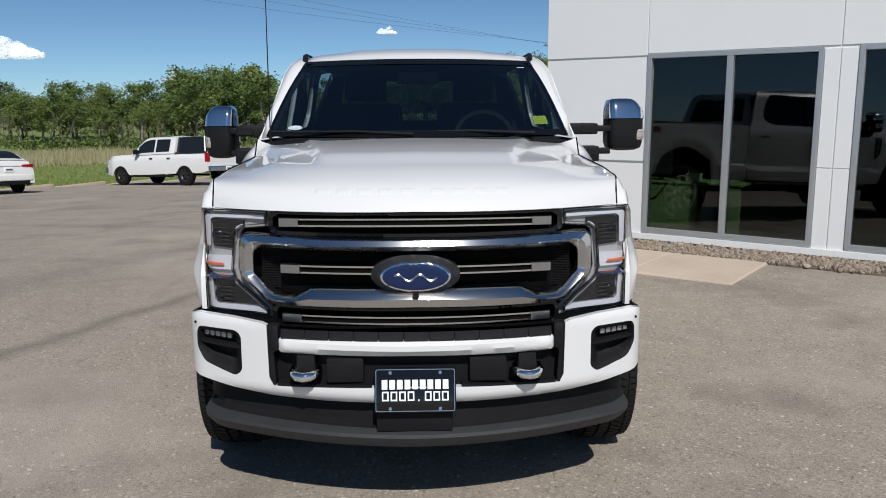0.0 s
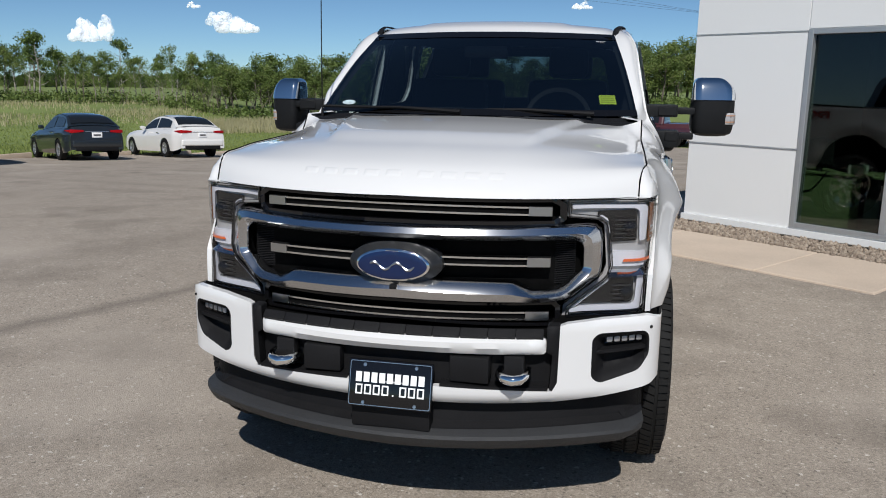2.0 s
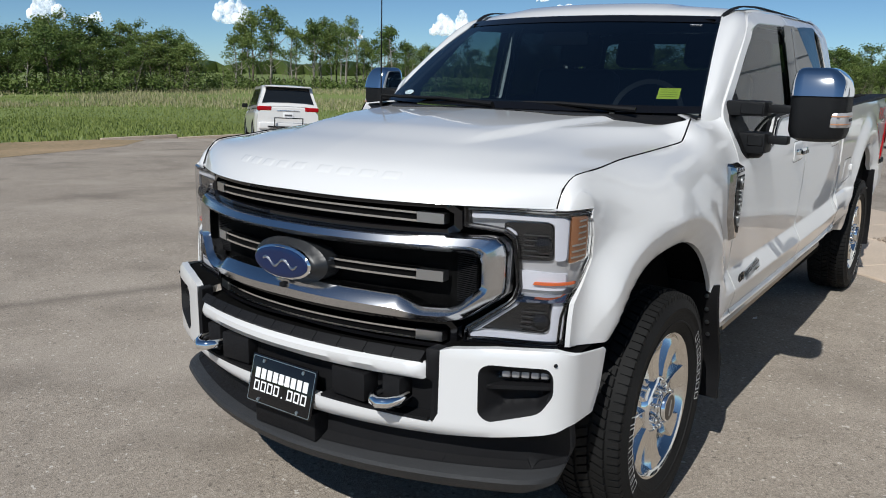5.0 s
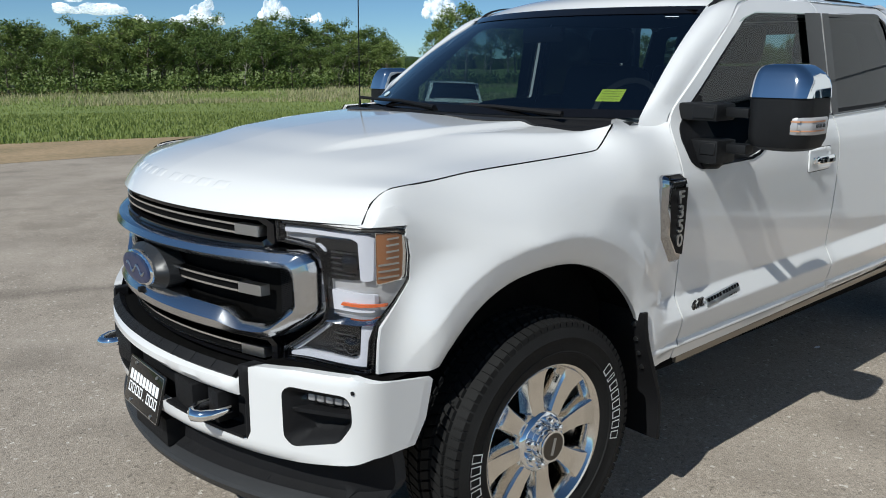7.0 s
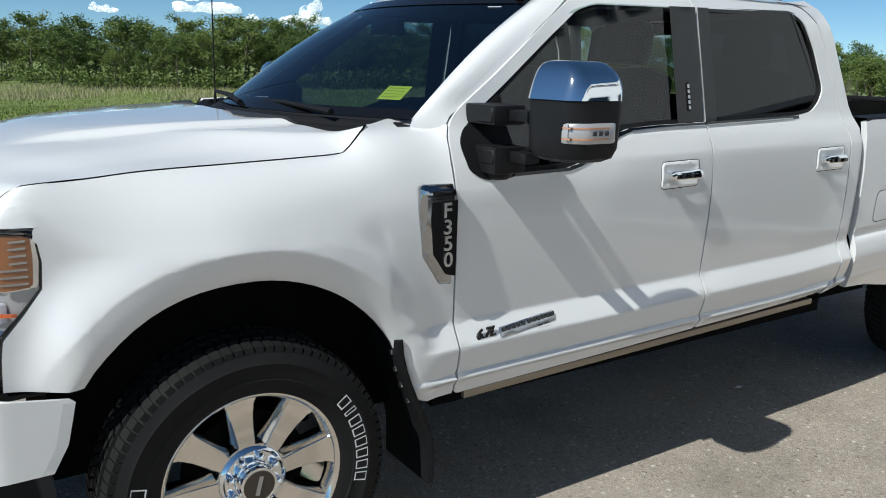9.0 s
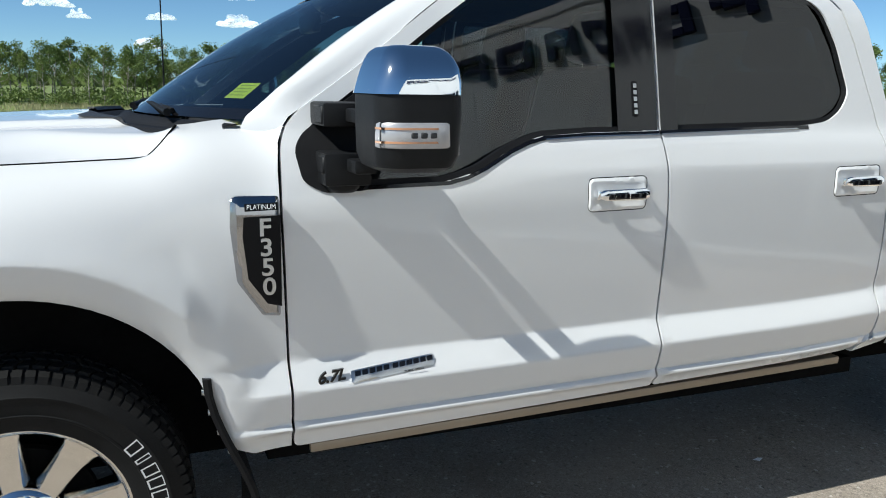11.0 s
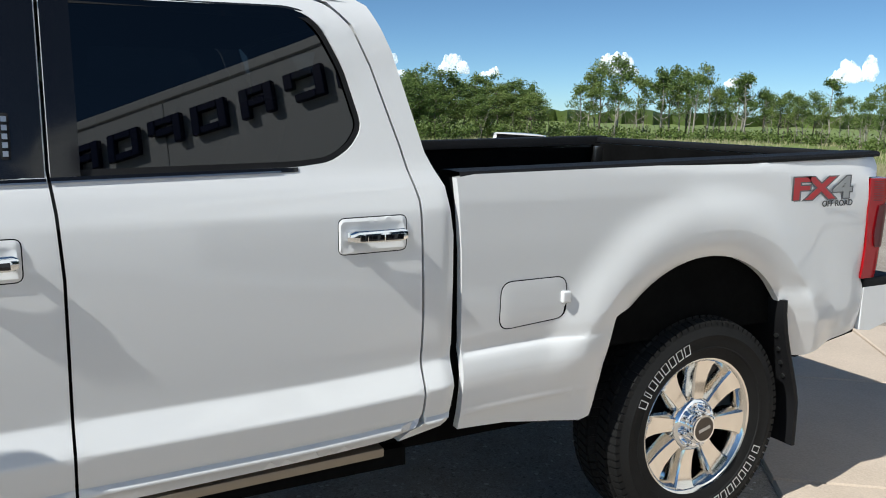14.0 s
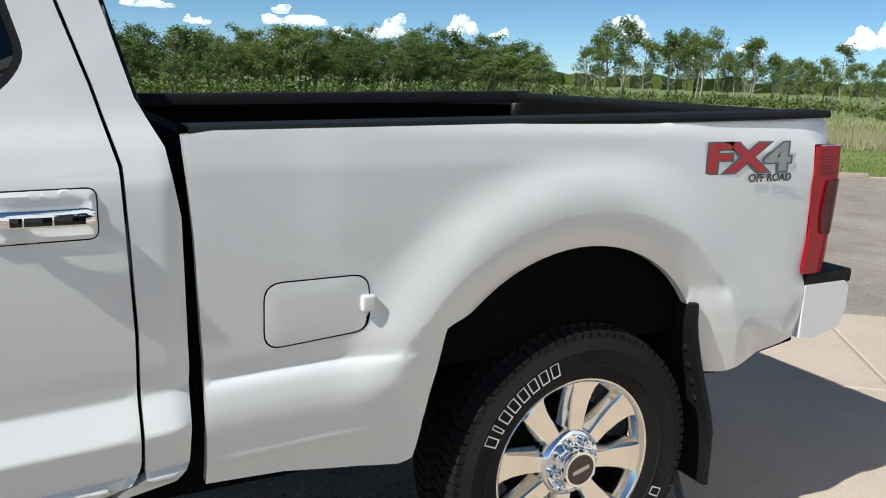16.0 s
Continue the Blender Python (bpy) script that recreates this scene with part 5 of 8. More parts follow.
for s in (1, -1):
    f = FOG if s > 0 else FOG_L
    dist = near_edge([f])
    def cup(u, v):
        p = Vector(bump()(u, v))
        return p + Vector((0, 0.07 * ease(0.0, 0.05, dist(u, v)), 0))
    fog = part("fog_bezel", sheet(cw(f), cup, 0.012, 0.012, step=0.014), BLACK_PLASTIC, bumper, "black fog lamp bezel")
    put = (lambda g: g) if s > 0 else mirrored
    part("fog_lamp", put(crown(rounded([(0.72, 0.722), (0.868, 0.722), (0.862, 0.752), (0.725, 0.752)], 0.008, 3), bump(0.030), 0.01, 0.008, (0, 0.03, 0), 0.015)), CLEAR, fog, "slim led fog lamp")
    for k in range(5):
        part("led", put(crown(rounded([(0.735 + k * 0.026, 0.728), (0.755 + k * 0.026, 0.728), (0.755 + k * 0.026, 0.747), (0.735 + k * 0.026, 0.747)], 0.004, 2), bump(0.036), 0.004, 0.004, (0, 0.01, 0), 0.01)), LAMP_GREY, fog, "led cell")
    part("fog_sill", put(crown([(0.70, 0.705), (0.885, 0.712), (0.885, 0.700), (0.70, 0.692)], bump(0.018), 0.006, 0.004, (0, 0.05, 0), 0.02)), BLACK_PLASTIC, fog)
    hook = part("tow_hook", tube([(s * 0.375, 0.075, 0.643), (s * 0.378, 0.02, 0.640), (s * 0.40, -0.004, 0.636), (s * 0.425, -0.012, 0.634), (s * 0.45, 0.000, 0.636), (s * 0.468, 0.03, 0.640), (s * 0.470, 0.085, 0.643)], [0.014, 0.016, 0.018, 0.019, 0.018, 0.016, 0.014], 12), CHROME, bumper, "chrome tow hook")
    part("hook_bracket", flip(box(s * 0.423 - 0.035, s * 0.423 + 0.035, 0.05, 0.12, 0.60, 0.70, 0.008)), BLACK_PLASTIC, bumper, "black hook bracket")
    part("parking_sensor", flip(lathe([(-0.002, 0.0), (-0.0015, 0.0055), (0.004, 0.006)], 14, "y", m=Matrix.Translation((s * bump()(0.895, 0.78)[0], bump()(0.895, 0.78)[1] - 0.002, 0.783)))), BLACK_PLASTIC, bumper, "small round parking sensor")

# lower valance
def valance(u, v):
    x, y = corner(abs(u), 0.80, 27, 80, 0.22, bumper_y)
    off = lerp(v, [(0.33, 0.050), (0.345, 0.020), (0.385, -0.004), (0.400, 0.002), (0.412, 0.030), (0.425, 0.075), (0.50, 0.085), (0.56, 0.08)])
    return (math.copysign(x - 0.02 - 0.25 * off, u), y + off, v)


VAL = both_x([(0, 0.545), (0.57, 0.545), (0.86, 0.56), (0.97, 0.56), (0.985, 0.45), (0.94, 0.375), (0.82, 0.342), (0.5, 0.334), (0, 0.332)])
part("valance", sheet(cw(VAL), valance, 0.04, 0.012, (), (0, 0.03, 0), None, 0.03), GREY_PLASTIC, truck, "dark grey plastic chin valance")
part("valance_band", sheet(cw(both_x([(0, 0.545), (0.57, 0.545), (0.86, 0.56), (0.97, 0.56), (0.985, 0.45), (0.975, 0.418), (0, 0.414)])), lambda u, v: (valance(u, v)[0], valance(u, v)[1] - 0.010, v), 0.04, 0.012, step=0.03), BLACK_PLASTIC, truck, "black recessed band of the valance")
part("valance_block", flip(box(-0.155, 0.135, 0.005, 0.08, 0.408, 0.51, 0.006)), BLACK_PLASTIC, truck, "black block below the plate")

# number plate board; its words are a trade name, so plain bars stand for them
WHITE_INK = mat("white_ink", (0.85, 0.85, 0.85), 0.5)
PLATE_Y = -0.034
plate = part("plate_board", flip(box(-0.160, 0.148, PLATE_Y, PLATE_Y + 0.012, 0.498, 0.660, 0.006)), GLOSS_BLACK, truck, "black dealer plate with two white lines")
part("plate_edge", crown(cw(rounded([(-0.155, 0.503), (0.143, 0.503), (0.143, 0.655), (-0.155, 0.655)], 0.008)), lambda u, v: (u, PLATE_Y - 0.0002, v), 0.001, 0.001, None, 0.02, [cw(rounded([(-0.1525, 0.5055), (0.1405, 0.5055), (0.1405, 0.6525), (-0.1525, 0.6525)], 0.007))]), SATIN, plate, "thin silver plate edge")
for k in range(9):
    a = -0.134 + k * 0.0287
    part("plate_bar", flip(box(a + 0.002, a + 0.0235, PLATE_Y - 0.0015, PLATE_Y + 0.002, 0.583, 0.617)), WHITE_INK, plate)
for k in range(8):
    a, w = -0.134 + k * 0.0322, 0.008 if k == 4 else 0.030
    if k == 4:
        part("plate_bar", flip(box(a + 0.010, a + 0.015, PLATE_Y - 0.0015, PLATE_Y + 0.002, 0.541, 0.546)), WHITE_INK, plate)
        continue
    o, i = [(a + 0.003, 0.541), (a + w - 0.002, 0.541), (a + w - 0.002, 0.575), (a + 0.003, 0.575)], 0.0052
    inner = [(o[0][0] + i, o[0][1] + i), (o[1][0] - i, o[1][1] + i), (o[2][0] - i, o[2][1] - i), (o[3][0] + i, o[3][1] - i)]
    part("plate_bar", crown(cw(o), lambda u, v: (u, PLATE_Y - 0.0005, v), 0.001, 0.001, (0, 0.002, 0), 0.03, [cw(inner)]), WHITE_INK, plate, "thin white outlined bar")
for x in (-0.10, 0.088):
    for z in (0.643, 0.514):
        part("screw", flip(lathe([(-0.003, 0), (-0.003, 0.006), (0.003, 0.007)], 12, "y", m=Matrix.Translation((x, PLATE_Y - 0.001, z)))), SATIN, plate)

for o in (plate, *plate.children):
    for v in o.data.vertices:
        v.co.y += 0.044 * (v.co.z - 0.498) / 0.162

# letters pressed into the hood: a trade name, so plain raised bars
for k in range(9):
    a = -0.385 + k * 0.082 + (0.032 if k > 4 else 0)
    bar_dist = near_edge([[(a, 0.050), (a + 0.058, 0.050), (a + 0.058, 0.078), (a, 0.078)]])

    def raised(u, v):
        return Vector(hood_pt(u / 0.843, v)) + Vector((0, -0.0006, 0.0006)) * ease(0.0, 0.006, bar_dist(u, v)) * 2.2
    part("pressed_bar", sheet([(a, 0.050), (a + 0.058, 0.050), (a + 0.058, 0.078), (a, 0.078)], raised, 0.008, 0.004, (), (0, 0.002, -0.002), None, 0.006), WHITE, hood, "raised bar in the hood's front", angle=180)

# ---- sides: trims, handles, badges ----
def on_side(lift):
    return lambda u, v: (side_x(u, v) + lift, u, v)


def plaque(outline, lift, soft=0.004, du=0.012, holes=(), thick=0.012, base=0.0):
    dist = near_edge([outline, *holes])
    return sheet(outline, lambda u, v: (side_x(u, v) + base + lift * ease(0, soft, dist(u, v)), u, v), du, du, holes, (-thick, 0, 0), None, du)


def strip(points, wide, lift, thick=0.008):
    """A band along a line on the body side."""
    top = [(y, z + wide / 2) for y, z in points]
    low = [(y, z - wide / 2) for y, z in points]
    return sheet(low + top[::-1], on_side(lift), 0.05, 0.05, (), (-thick, 0, 0), None, 0.03)


pair("belt_trim", strip([(1.80, 1.294), (2.13, 1.302), (2.19, 1.316), (2.25, 1.341), (2.34, 1.388), (2.40, 1.412), (2.46, 1.426), (2.60, 1.434), (2.868, 1.440)], 0.011, 0.004), GLOSS_BLACK, "black belt moulding of the front door")
pair("belt_trim", strip([(2.876, 1.441), (3.50, 1.456)], 0.012, 0.004), GLOSS_BLACK, "black belt moulding of the rear door")
pair("belt_bright", strip([(2.878, 1.4365), (3.45, 1.4515)], 0.004, 0.007), SATIN, "thin bright belt strip")
pair("belt_bright", strip([(2.46, 1.4215), (2.60, 1.4295), (2.868, 1.4355)], 0.004, 0.007), SATIN, "thin bright belt strip")


for y0, door in ((2.592, "f"), (3.600, "r")):
    zc = 1.2535 if door == "f" else 1.268
    frame_o = rounded([(y0, zc - 0.054), (y0 + 0.212, zc - 0.050), (y0 + 0.212, zc + 0.054), (y0, zc + 0.050)], 0.02, 4)
    dist = near_edge([frame_o])
    groove = rounded([(y0 - 0.002, zc - 0.056), (y0 + 0.214, zc - 0.052), (y0 + 0.214, zc + 0.056), (y0 - 0.002, zc + 0.052)], 0.022, 4)
    pair("handle_groove", sheet(groove, on_side(0.0006), 0.03, 0.03, step=0.012), BLACK_PLASTIC, "dark joint round the handle cup")
    pair("handle_cup", sheet(frame_o, lambda u, v: (side_x(u, v) + 0.006 * ease(0, 0.004, dist(u, v)) - 0.004 * ease(0.010, 0.03, dist(u, v)), u, v), 0.009, 0.009, (), (-0.01, 0, 0), None, 0.008), WHITE, "white door handle cup", parent=None)
    for s in (1, -1):
        x = side_x(y0 + 0.1, zc)
        hv, hf = [], []
        for k in range(15):
            f = k / 14
            yy, half = y0 + 0.026 + 0.180 * f, 0.0165 + 0.0025 * f
            out = 0.014 + 0.013 * math.sin(math.pi * min(1, 0.12 + f * 0.80)) ** 0.6
            half *= min(1, 0.62 + 7 * min(f, 1 - f))
            for a in range(10):
                t = 2 * math.pi * a / 10
                hv.append((s * (x + out + 0.008 * math.copysign(abs(math.cos(t)) ** 0.45, math.cos(t))), yy, zc + half * math.copysign(abs(math.sin(t)) ** 0.45, math.sin(t))))
        for k in range(14):
            for a in range(10):
                q = (k * 10 + a, k * 10 + (a + 1) % 10, k * 10 + 10 + (a + 1) % 10, k * 10 + 10 + a)
                hf.append(q[::-1] if s > 0 else q)
        hf += [tuple(range(10)), tuple(range(149, 139, -1))]
        h = part("door_handle", (hv, hf), CHROME, truck, "chrome door handle", angle=50)
        for ya, yb in ((0.020, 0.052), (0.186, 0.206)):
            part("handle_foot", flip(box(min(s * (x - 0.004), s * (x + 0.020)), max(s * (x - 0.004), s * (x + 0.020)), y0 + ya, y0 + yb, zc - 0.015, zc + 0.014, 0.005, 2)), CHROME, h)
        for ya, yb in ((0.054, 0.076), (0.0785, 0.128), (0.131, 0.188)):
            part("handle_inlay", flip(box(s * (x + 0.032) - 0.0038, s * (x + 0.032) + 0.0038, y0 + ya, y0 + yb, zc - 0.013, zc + 0.004, 0.001)), GLOSS_BLACK, h, "dark inlay of the handle")

# fuel flap with its finger tab (one side only)
FUEL = rounded([(4.150, 0.925), (4.415, 0.945), (4.412, 1.092), (4.150, 1.090)], 0.045, 5)
small = rounded([(4.1535, 0.9285), (4.4115, 0.9485), (4.4085, 1.0885), (4.1535, 1.0865)], 0.043, 5)
part("flap_gap", sheet(FUEL, on_side(0.0012), 0.05, 0.05, step=0.015), DARK, truck)
flap = part("fuel_flap", plaque(small, 0.002, 0.003, 0.03, thick=0.004, base=0.0015), WHITE, truck, "white fuel filler flap")
part("finger_tab", flip(box(0.985, 1.004, 4.388, 4.424, 0.998, 1.040, 0.008, 3)), WHITE, flap, "small white finger tab")


def words(name, text, size, m, material, parent, extrude=0.002, label="", shear=0.0, offset=0.0, squeeze=1.0):
    cu = bpy.data.curves.new(name, "FONT")
    cu.body, cu.size, cu.extrude, cu.shear, cu.offset = text, size, extrude, shear, offset
    cu.align_x, cu.align_y = "CENTER", "CENTER"
    tmp = bpy.data.objects.new(name, cu)
    scene.collection.objects.link(tmp)
    me = bpy.data.meshes.new_from_object(tmp.evaluated_get(bpy.context.evaluated_depsgraph_get()))
    bpy.data.objects.remove(tmp)
    me.materials.clear()
    me.materials.append(material)
    me.transform(m @ Matrix.Diagonal((squeeze, 1, 1, 1)))
    ob = new(name, me)
    ob.parent = parent
    return tagged(ob, label)


def facing(s, y, z, out=0.0):
    """A frame on the body side of +x (s = 1) or -x, in which text reads from outside."""
    x = side_x(y, z) + out
    return Matrix(((0, 0, s, s * x), (s, 0, 0, y), (0, 1, 0, z), (0, 0, 0, 1)))


BADGE_BLACK = mat("badge_black", (0.006, 0.006, 0.007), 0.45, spec=0.12)
BADGE = [(1.516, 1.278), (1.512, 1.20), (1.526, 1.055), (1.592, 0.957), (1.640, 0.952), (1.640, 1.282), (1.53, 1.284)]
BADGE_IN = [(1.545, 1.232), (1.541, 1.18), (1.553, 1.065), (1.602, 0.995), (1.640, 0.985), (1.640, 1.235)]
for s in (1, -1):
    put = (lambda g: g) if s > 0 else mirrored
    b = part("fender_badge", put(plaque(rounded(BADGE[::-1], 0.006, 2)[::-1], 0.020, 0.012, 0.010)), DARK_CHROME, truck, "chrome and black fender badge")
    part("badge_field", put(sheet(BADGE_IN, on_side(0.021), 0.03, 0.03, (), (-0.004, 0, 0), None, 0.02)), BADGE_BLACK, b, "black badge field")
    part("badge_field", put(sheet([(1.548, 1.247), (1.634, 1.249), (1.634, 1.268), (1.548, 1.266)], on_side(0.0205), 0.03, 0.03, (), (-0.004, 0, 0), None, 0.02)), BADGE_BLACK, b, "black badge field")
    words("badge_word", "PLATINUM", 0.0185, facing(s, 1.591, 1.2575, 0.0215), CHROME, b, 0.001, "PLATINUM in chrome", squeeze=0.86)
    for k, ch in enumerate("F350"):
        words("badge_letter", ch, 0.066, facing(s, 1.598 + 0.003 * k, 1.202 - 0.0535 * k, 0.024), SATIN, b, 0.003, "chrome badge character", offset=0.001, squeeze=1.1)
    e = part("engine_badge", put(plaque(rounded([(1.832, 0.742), (2.085, 0.764), (2.085, 0.796), (1.832, 0.774)], 0.004, 2), 0.004, 0.003, 0.02, thick=0.004, base=0.003)), SATIN, truck, "silver engine badge with black bars")
    for k in range(11):
        a = 1.842 + k * 0.0216 + (0.006 if k > 4 else 0)
        z = 0.7585 + (a - 1.84) * 0.087
        part("badge_bar", put(sheet([(a, z + 0.002), (a + 0.0165, z + 0.0035), (a + 0.0175, z + 0.0165), (a + 0.001, z + 0.015)], on_side(0.0085), 0.03, 0.03)), GLOSS_BLACK, e)
    words("engine_small_word", "TURBO DIESEL", 0.0095, facing(s, 2.02, 0.7605, 0.008) @ pose(0, 0, 0, 0, 0, 4.5), GLOSS_BLACK, e, 0.0005, "TURBO DIESEL in small black letters")
    words("engine_size", "6.7L", 0.047, facing(s, 1.772, 0.766, 0.006) @ pose(0, 0, 0, 0, 0, 4.5), GLOSS_BLACK, truck, 0.004, "6.7L in slanted black and silver", shear=0.35, offset=0.0012)
RED = mat("red_decal", (0.42, 0.008, 0.014), 0.35)
DECAL_PALE = mat("pale_grey_decal", (0.30, 0.31, 0.31), 0.4)
DECAL_GREY = mat("grey_decal", (0.10, 0.10, 0.105), 0.4)
for s in (1, -1):
    d = thing("decal", "", "")
    d.name = "off_road_decal"
    d.parent = truck
    for key in ("label", "category"):
        if key in d:
            del d[key]
    tagged(d, "red and grey off road decal")
    for ch, y, col in (("F", 5.535, RED), ("X", 5.655, RED), ("4", 5.790, DECAL_PALE)):
        yy = y if s > 0 else 5.535 + 5.790 - y
        words("decal_letter", ch, 0.120, facing(s, yy, 1.344, 0.0012), DECAL_GREY, d, 0.0004, "dark grey outlined decal letter", offset=0.0085, squeeze=1.85)
        words("decal_letter", ch, 0.120, facing(s, yy, 1.344, 0.0022), col, d, 0.0004, "decal letter", offset=0.0035, squeeze=1.85)
    words("decal_word", "OFF ROAD", 0.034, facing(s, 5.760 if s > 0 else 5.565, 1.284, 0.0026), GLOSS_BLACK, d, 0.0004, "OFF ROAD in black", offset=0.0008, squeeze=1.15)

# entry keypad on the pillar (driver's side)
pad = part("keypad", plaque(rounded([(2.775, 1.49), (2.797, 1.49), (2.797, 1.60), (2.775, 1.60)], 0.006, 2), 0.003, 0.003, 0.02, base=0.004), BLACK_PLASTIC, truck, "black door keypad with five keys")
for k in range(5):
    part("key", sheet([(2.780, 1.498 + k * 0.0205), (2.792, 1.498 + k * 0.0205), (2.792, 1.511 + k * 0.0205), (2.780, 1.511 + k * 0.0205)], on_side(0.0085), 0.05, 0.05), SATIN, pad)

# mirrors
MIRROR_BLACK = mat("mirror_black_plastic", (0.009, 0.0095, 0.0105), 0.5, var=0.1, bump=0.15, bump_scale=500, spec=0.2)


MIRROR_AMBER = mat("pale_amber_lens", (0.50, 0.25, 0.13), 0.3, coat=0.5)


def loft(rows, n=9):
    """Rounded rectangles, one above another: (z, x0, x1, y0, y1, radius)."""
    bm, rings = bmesh.new(), []
    for z, x0, x1, y0, y1, r in rows:
        ring = []
        for cx, cy, a0 in ((x1 - r, y1 - r, 0), (x0 + r, y1 - r, 90), (x0 + r, y0 + r, 180), (x1 - r, y0 + r, 270)):
            for k in range(n):
                a = radians(a0 + 90 * k / (n - 1))
                ring.append(bm.verts.new((cx + r * math.cos(a), cy + r * math.sin(a), z)))
        rings.append(ring)
    m = len(rings[0])
    for a, b in zip(rings, rings[1:]):
        for k in range(m):
            bm.faces.new((a[k], a[(k + 1) % m], b[(k + 1) % m], b[k]))
    bm.faces.new(rings[0][::-1])
    bm.faces.new(rings[-1])
    return bm


def mirror_x(bm, s):
    if s < 0:
        bmesh.ops.scale(bm, vec=(-1, 1, 1), verts=bm.verts)
        bmesh.ops.reverse_faces(bm, faces=bm.faces)
    return bm


def mirror_at(x, s):
    """The passenger's mirror is drawn in closer and stands narrower to the eye."""
    return x if s > 0 else 1.07 + (x - 1.11) * 0.78


def mirror_shell(rows, s):
    """A loft that leans back towards its outer edge."""
    bm = loft(rows)
    for v in bm.verts:
        v.co.y += 0.10 * (v.co.x - 1.219) + 0.10 * max(0.0, v.co.x - 1.27)
        v.co.x = mirror_at(v.co.x, s)
        v.co.z -= 0.0 if s > 0 else 0.030
    return mirror_x(bm, s)


for s in (1, -1):
    inn, drop = (0.0, 0.0) if s > 0 else (0.040, 0.030)
    mir = part("door_mirror", mirror_shell([(1.366, 1.17, 1.265, 1.87, 1.97, 0.04), (1.370, 1.145, 1.295, 1.845, 1.995, 0.05), (1.382, 1.122, 1.318, 1.822, 2.012, 0.056), (1.41, 1.113, 1.326, 1.813, 2.022, 0.056), (1.50, 1.112, 1.328, 1.810, 2.026, 0.056), (1.553, 1.112, 1.327, 1.811, 2.025, 0.056)], s), MIRROR_BLACK, truck, "large black towing mirror with chrome cap")
    part("mirror_cap", mirror_shell([(1.555, 1.110, 1.329, 1.806, 2.026, 0.052), (1.585, 1.111, 1.327, 1.815, 2.025, 0.050), (1.615, 1.113, 1.318, 1.826, 2.022, 0.046), (1.638, 1.117, 1.301, 1.836, 2.017, 0.042), (1.654, 1.123, 1.283, 1.846, 2.010, 0.038), (1.664, 1.133, 1.268, 1.858, 2.000, 0.034), (1.669, 1.148, 1.252, 1.872, 1.986, 0.028)], s), CHROME, mir, "chrome mirror cap")
    part("mirror_glass", mirror_x(flip(box(mirror_at(1.125, s), mirror_at(1.30, s), 2.0205, 2.0270, 1.41 - drop, 1.535 - drop, 0.002)), s), CHROME, mir, "mirror glass")
    lampm = part("mirror_lamp", mirror_shell([(1.430, 1.245, 1.3335, 1.815, 1.997, 0.056), (1.434, 1.245, 1.3355, 1.812, 2.0, 0.056), (1.486, 1.245, 1.3350, 1.812, 2.0, 0.056), (1.490, 1.245, 1.3330, 1.815, 1.997, 0.056)], s), LAMP_GREY, mir, "clear and amber mirror turn lamp")
    for z in (1.444, 1.476):
        part("mirror_amber", mirror_shell([(z - 0.0025, 1.255, 1.3365, 1.811, 1.985, 0.056), (z + 0.0025, 1.255, 1.3362, 1.811, 1.985, 0.056)], s), MIRROR_AMBER, lampm, "amber lamp strip")
    for k in range(3):
        part("mirror_led", mirror_x(flip(box(mirror_at(1.324, s), mirror_at(1.3385, s), 1.876 + 0.024 * k, 1.892 + 0.024 * k, 1.454 - drop, 1.467 - drop, 0.002, 1, m=Matrix.Translation((0, 0.014, 0)))), s), GREY_PLASTIC, lampm, "dark led window")
    for z, x0, x1, lo, hi in ((1.497, 0.875, 1.036, -0.032, 0.031), (1.367, 0.915, 1.048, -0.057, 0.030)):
        arm = part("mirror_arm", mirror_x(flip(box(x0, x1, 1.752, 1.880, z + lo, z + hi, 0.009, 2)), s), MIRROR_BLACK, mir, "black mirror arm knuckle")
        part("arm_panel", mirror_x(flip(box(x0 + 0.062, x1 - 0.006, 1.748, 1.765, z + max(lo, -0.03) + 0.005, z + hi - 0.008, 0.004, 1)), s), MIRROR_BLACK, arm)
        part("arm_tube", mirror_x(flip(box(x1 - 0.01, 1.125 - inn, 1.812, 1.872, z - 0.018, z + 0.017, 0.007, 2)), s), MIRROR_BLACK, arm, "black telescopic mirror arm")
    part("mirror_foot", mirror_x(lathe([(1.285, 0.012), (1.288, 0.034), (1.300, 0.046), (1.318, 0.048)], 20, "z", m=Matrix.Translation((0.985, 1.815, 0))), s), MIRROR_BLACK, mir)
pair("mirror_sail", sheet(rounded([(1.695, 1.40), (1.71, 1.315), (1.765, 1.285), (1.89, 1.288), (1.905, 1.36), (1.895, 1.560), (1.80, 1.495), (1.72, 1.44)], 0.02, 3), on_side(0.004), 0.05, 0.05, (), (-0.02, 0, 0), None, 0.03), BLACK_PLASTIC, "black mirror mounting plate")

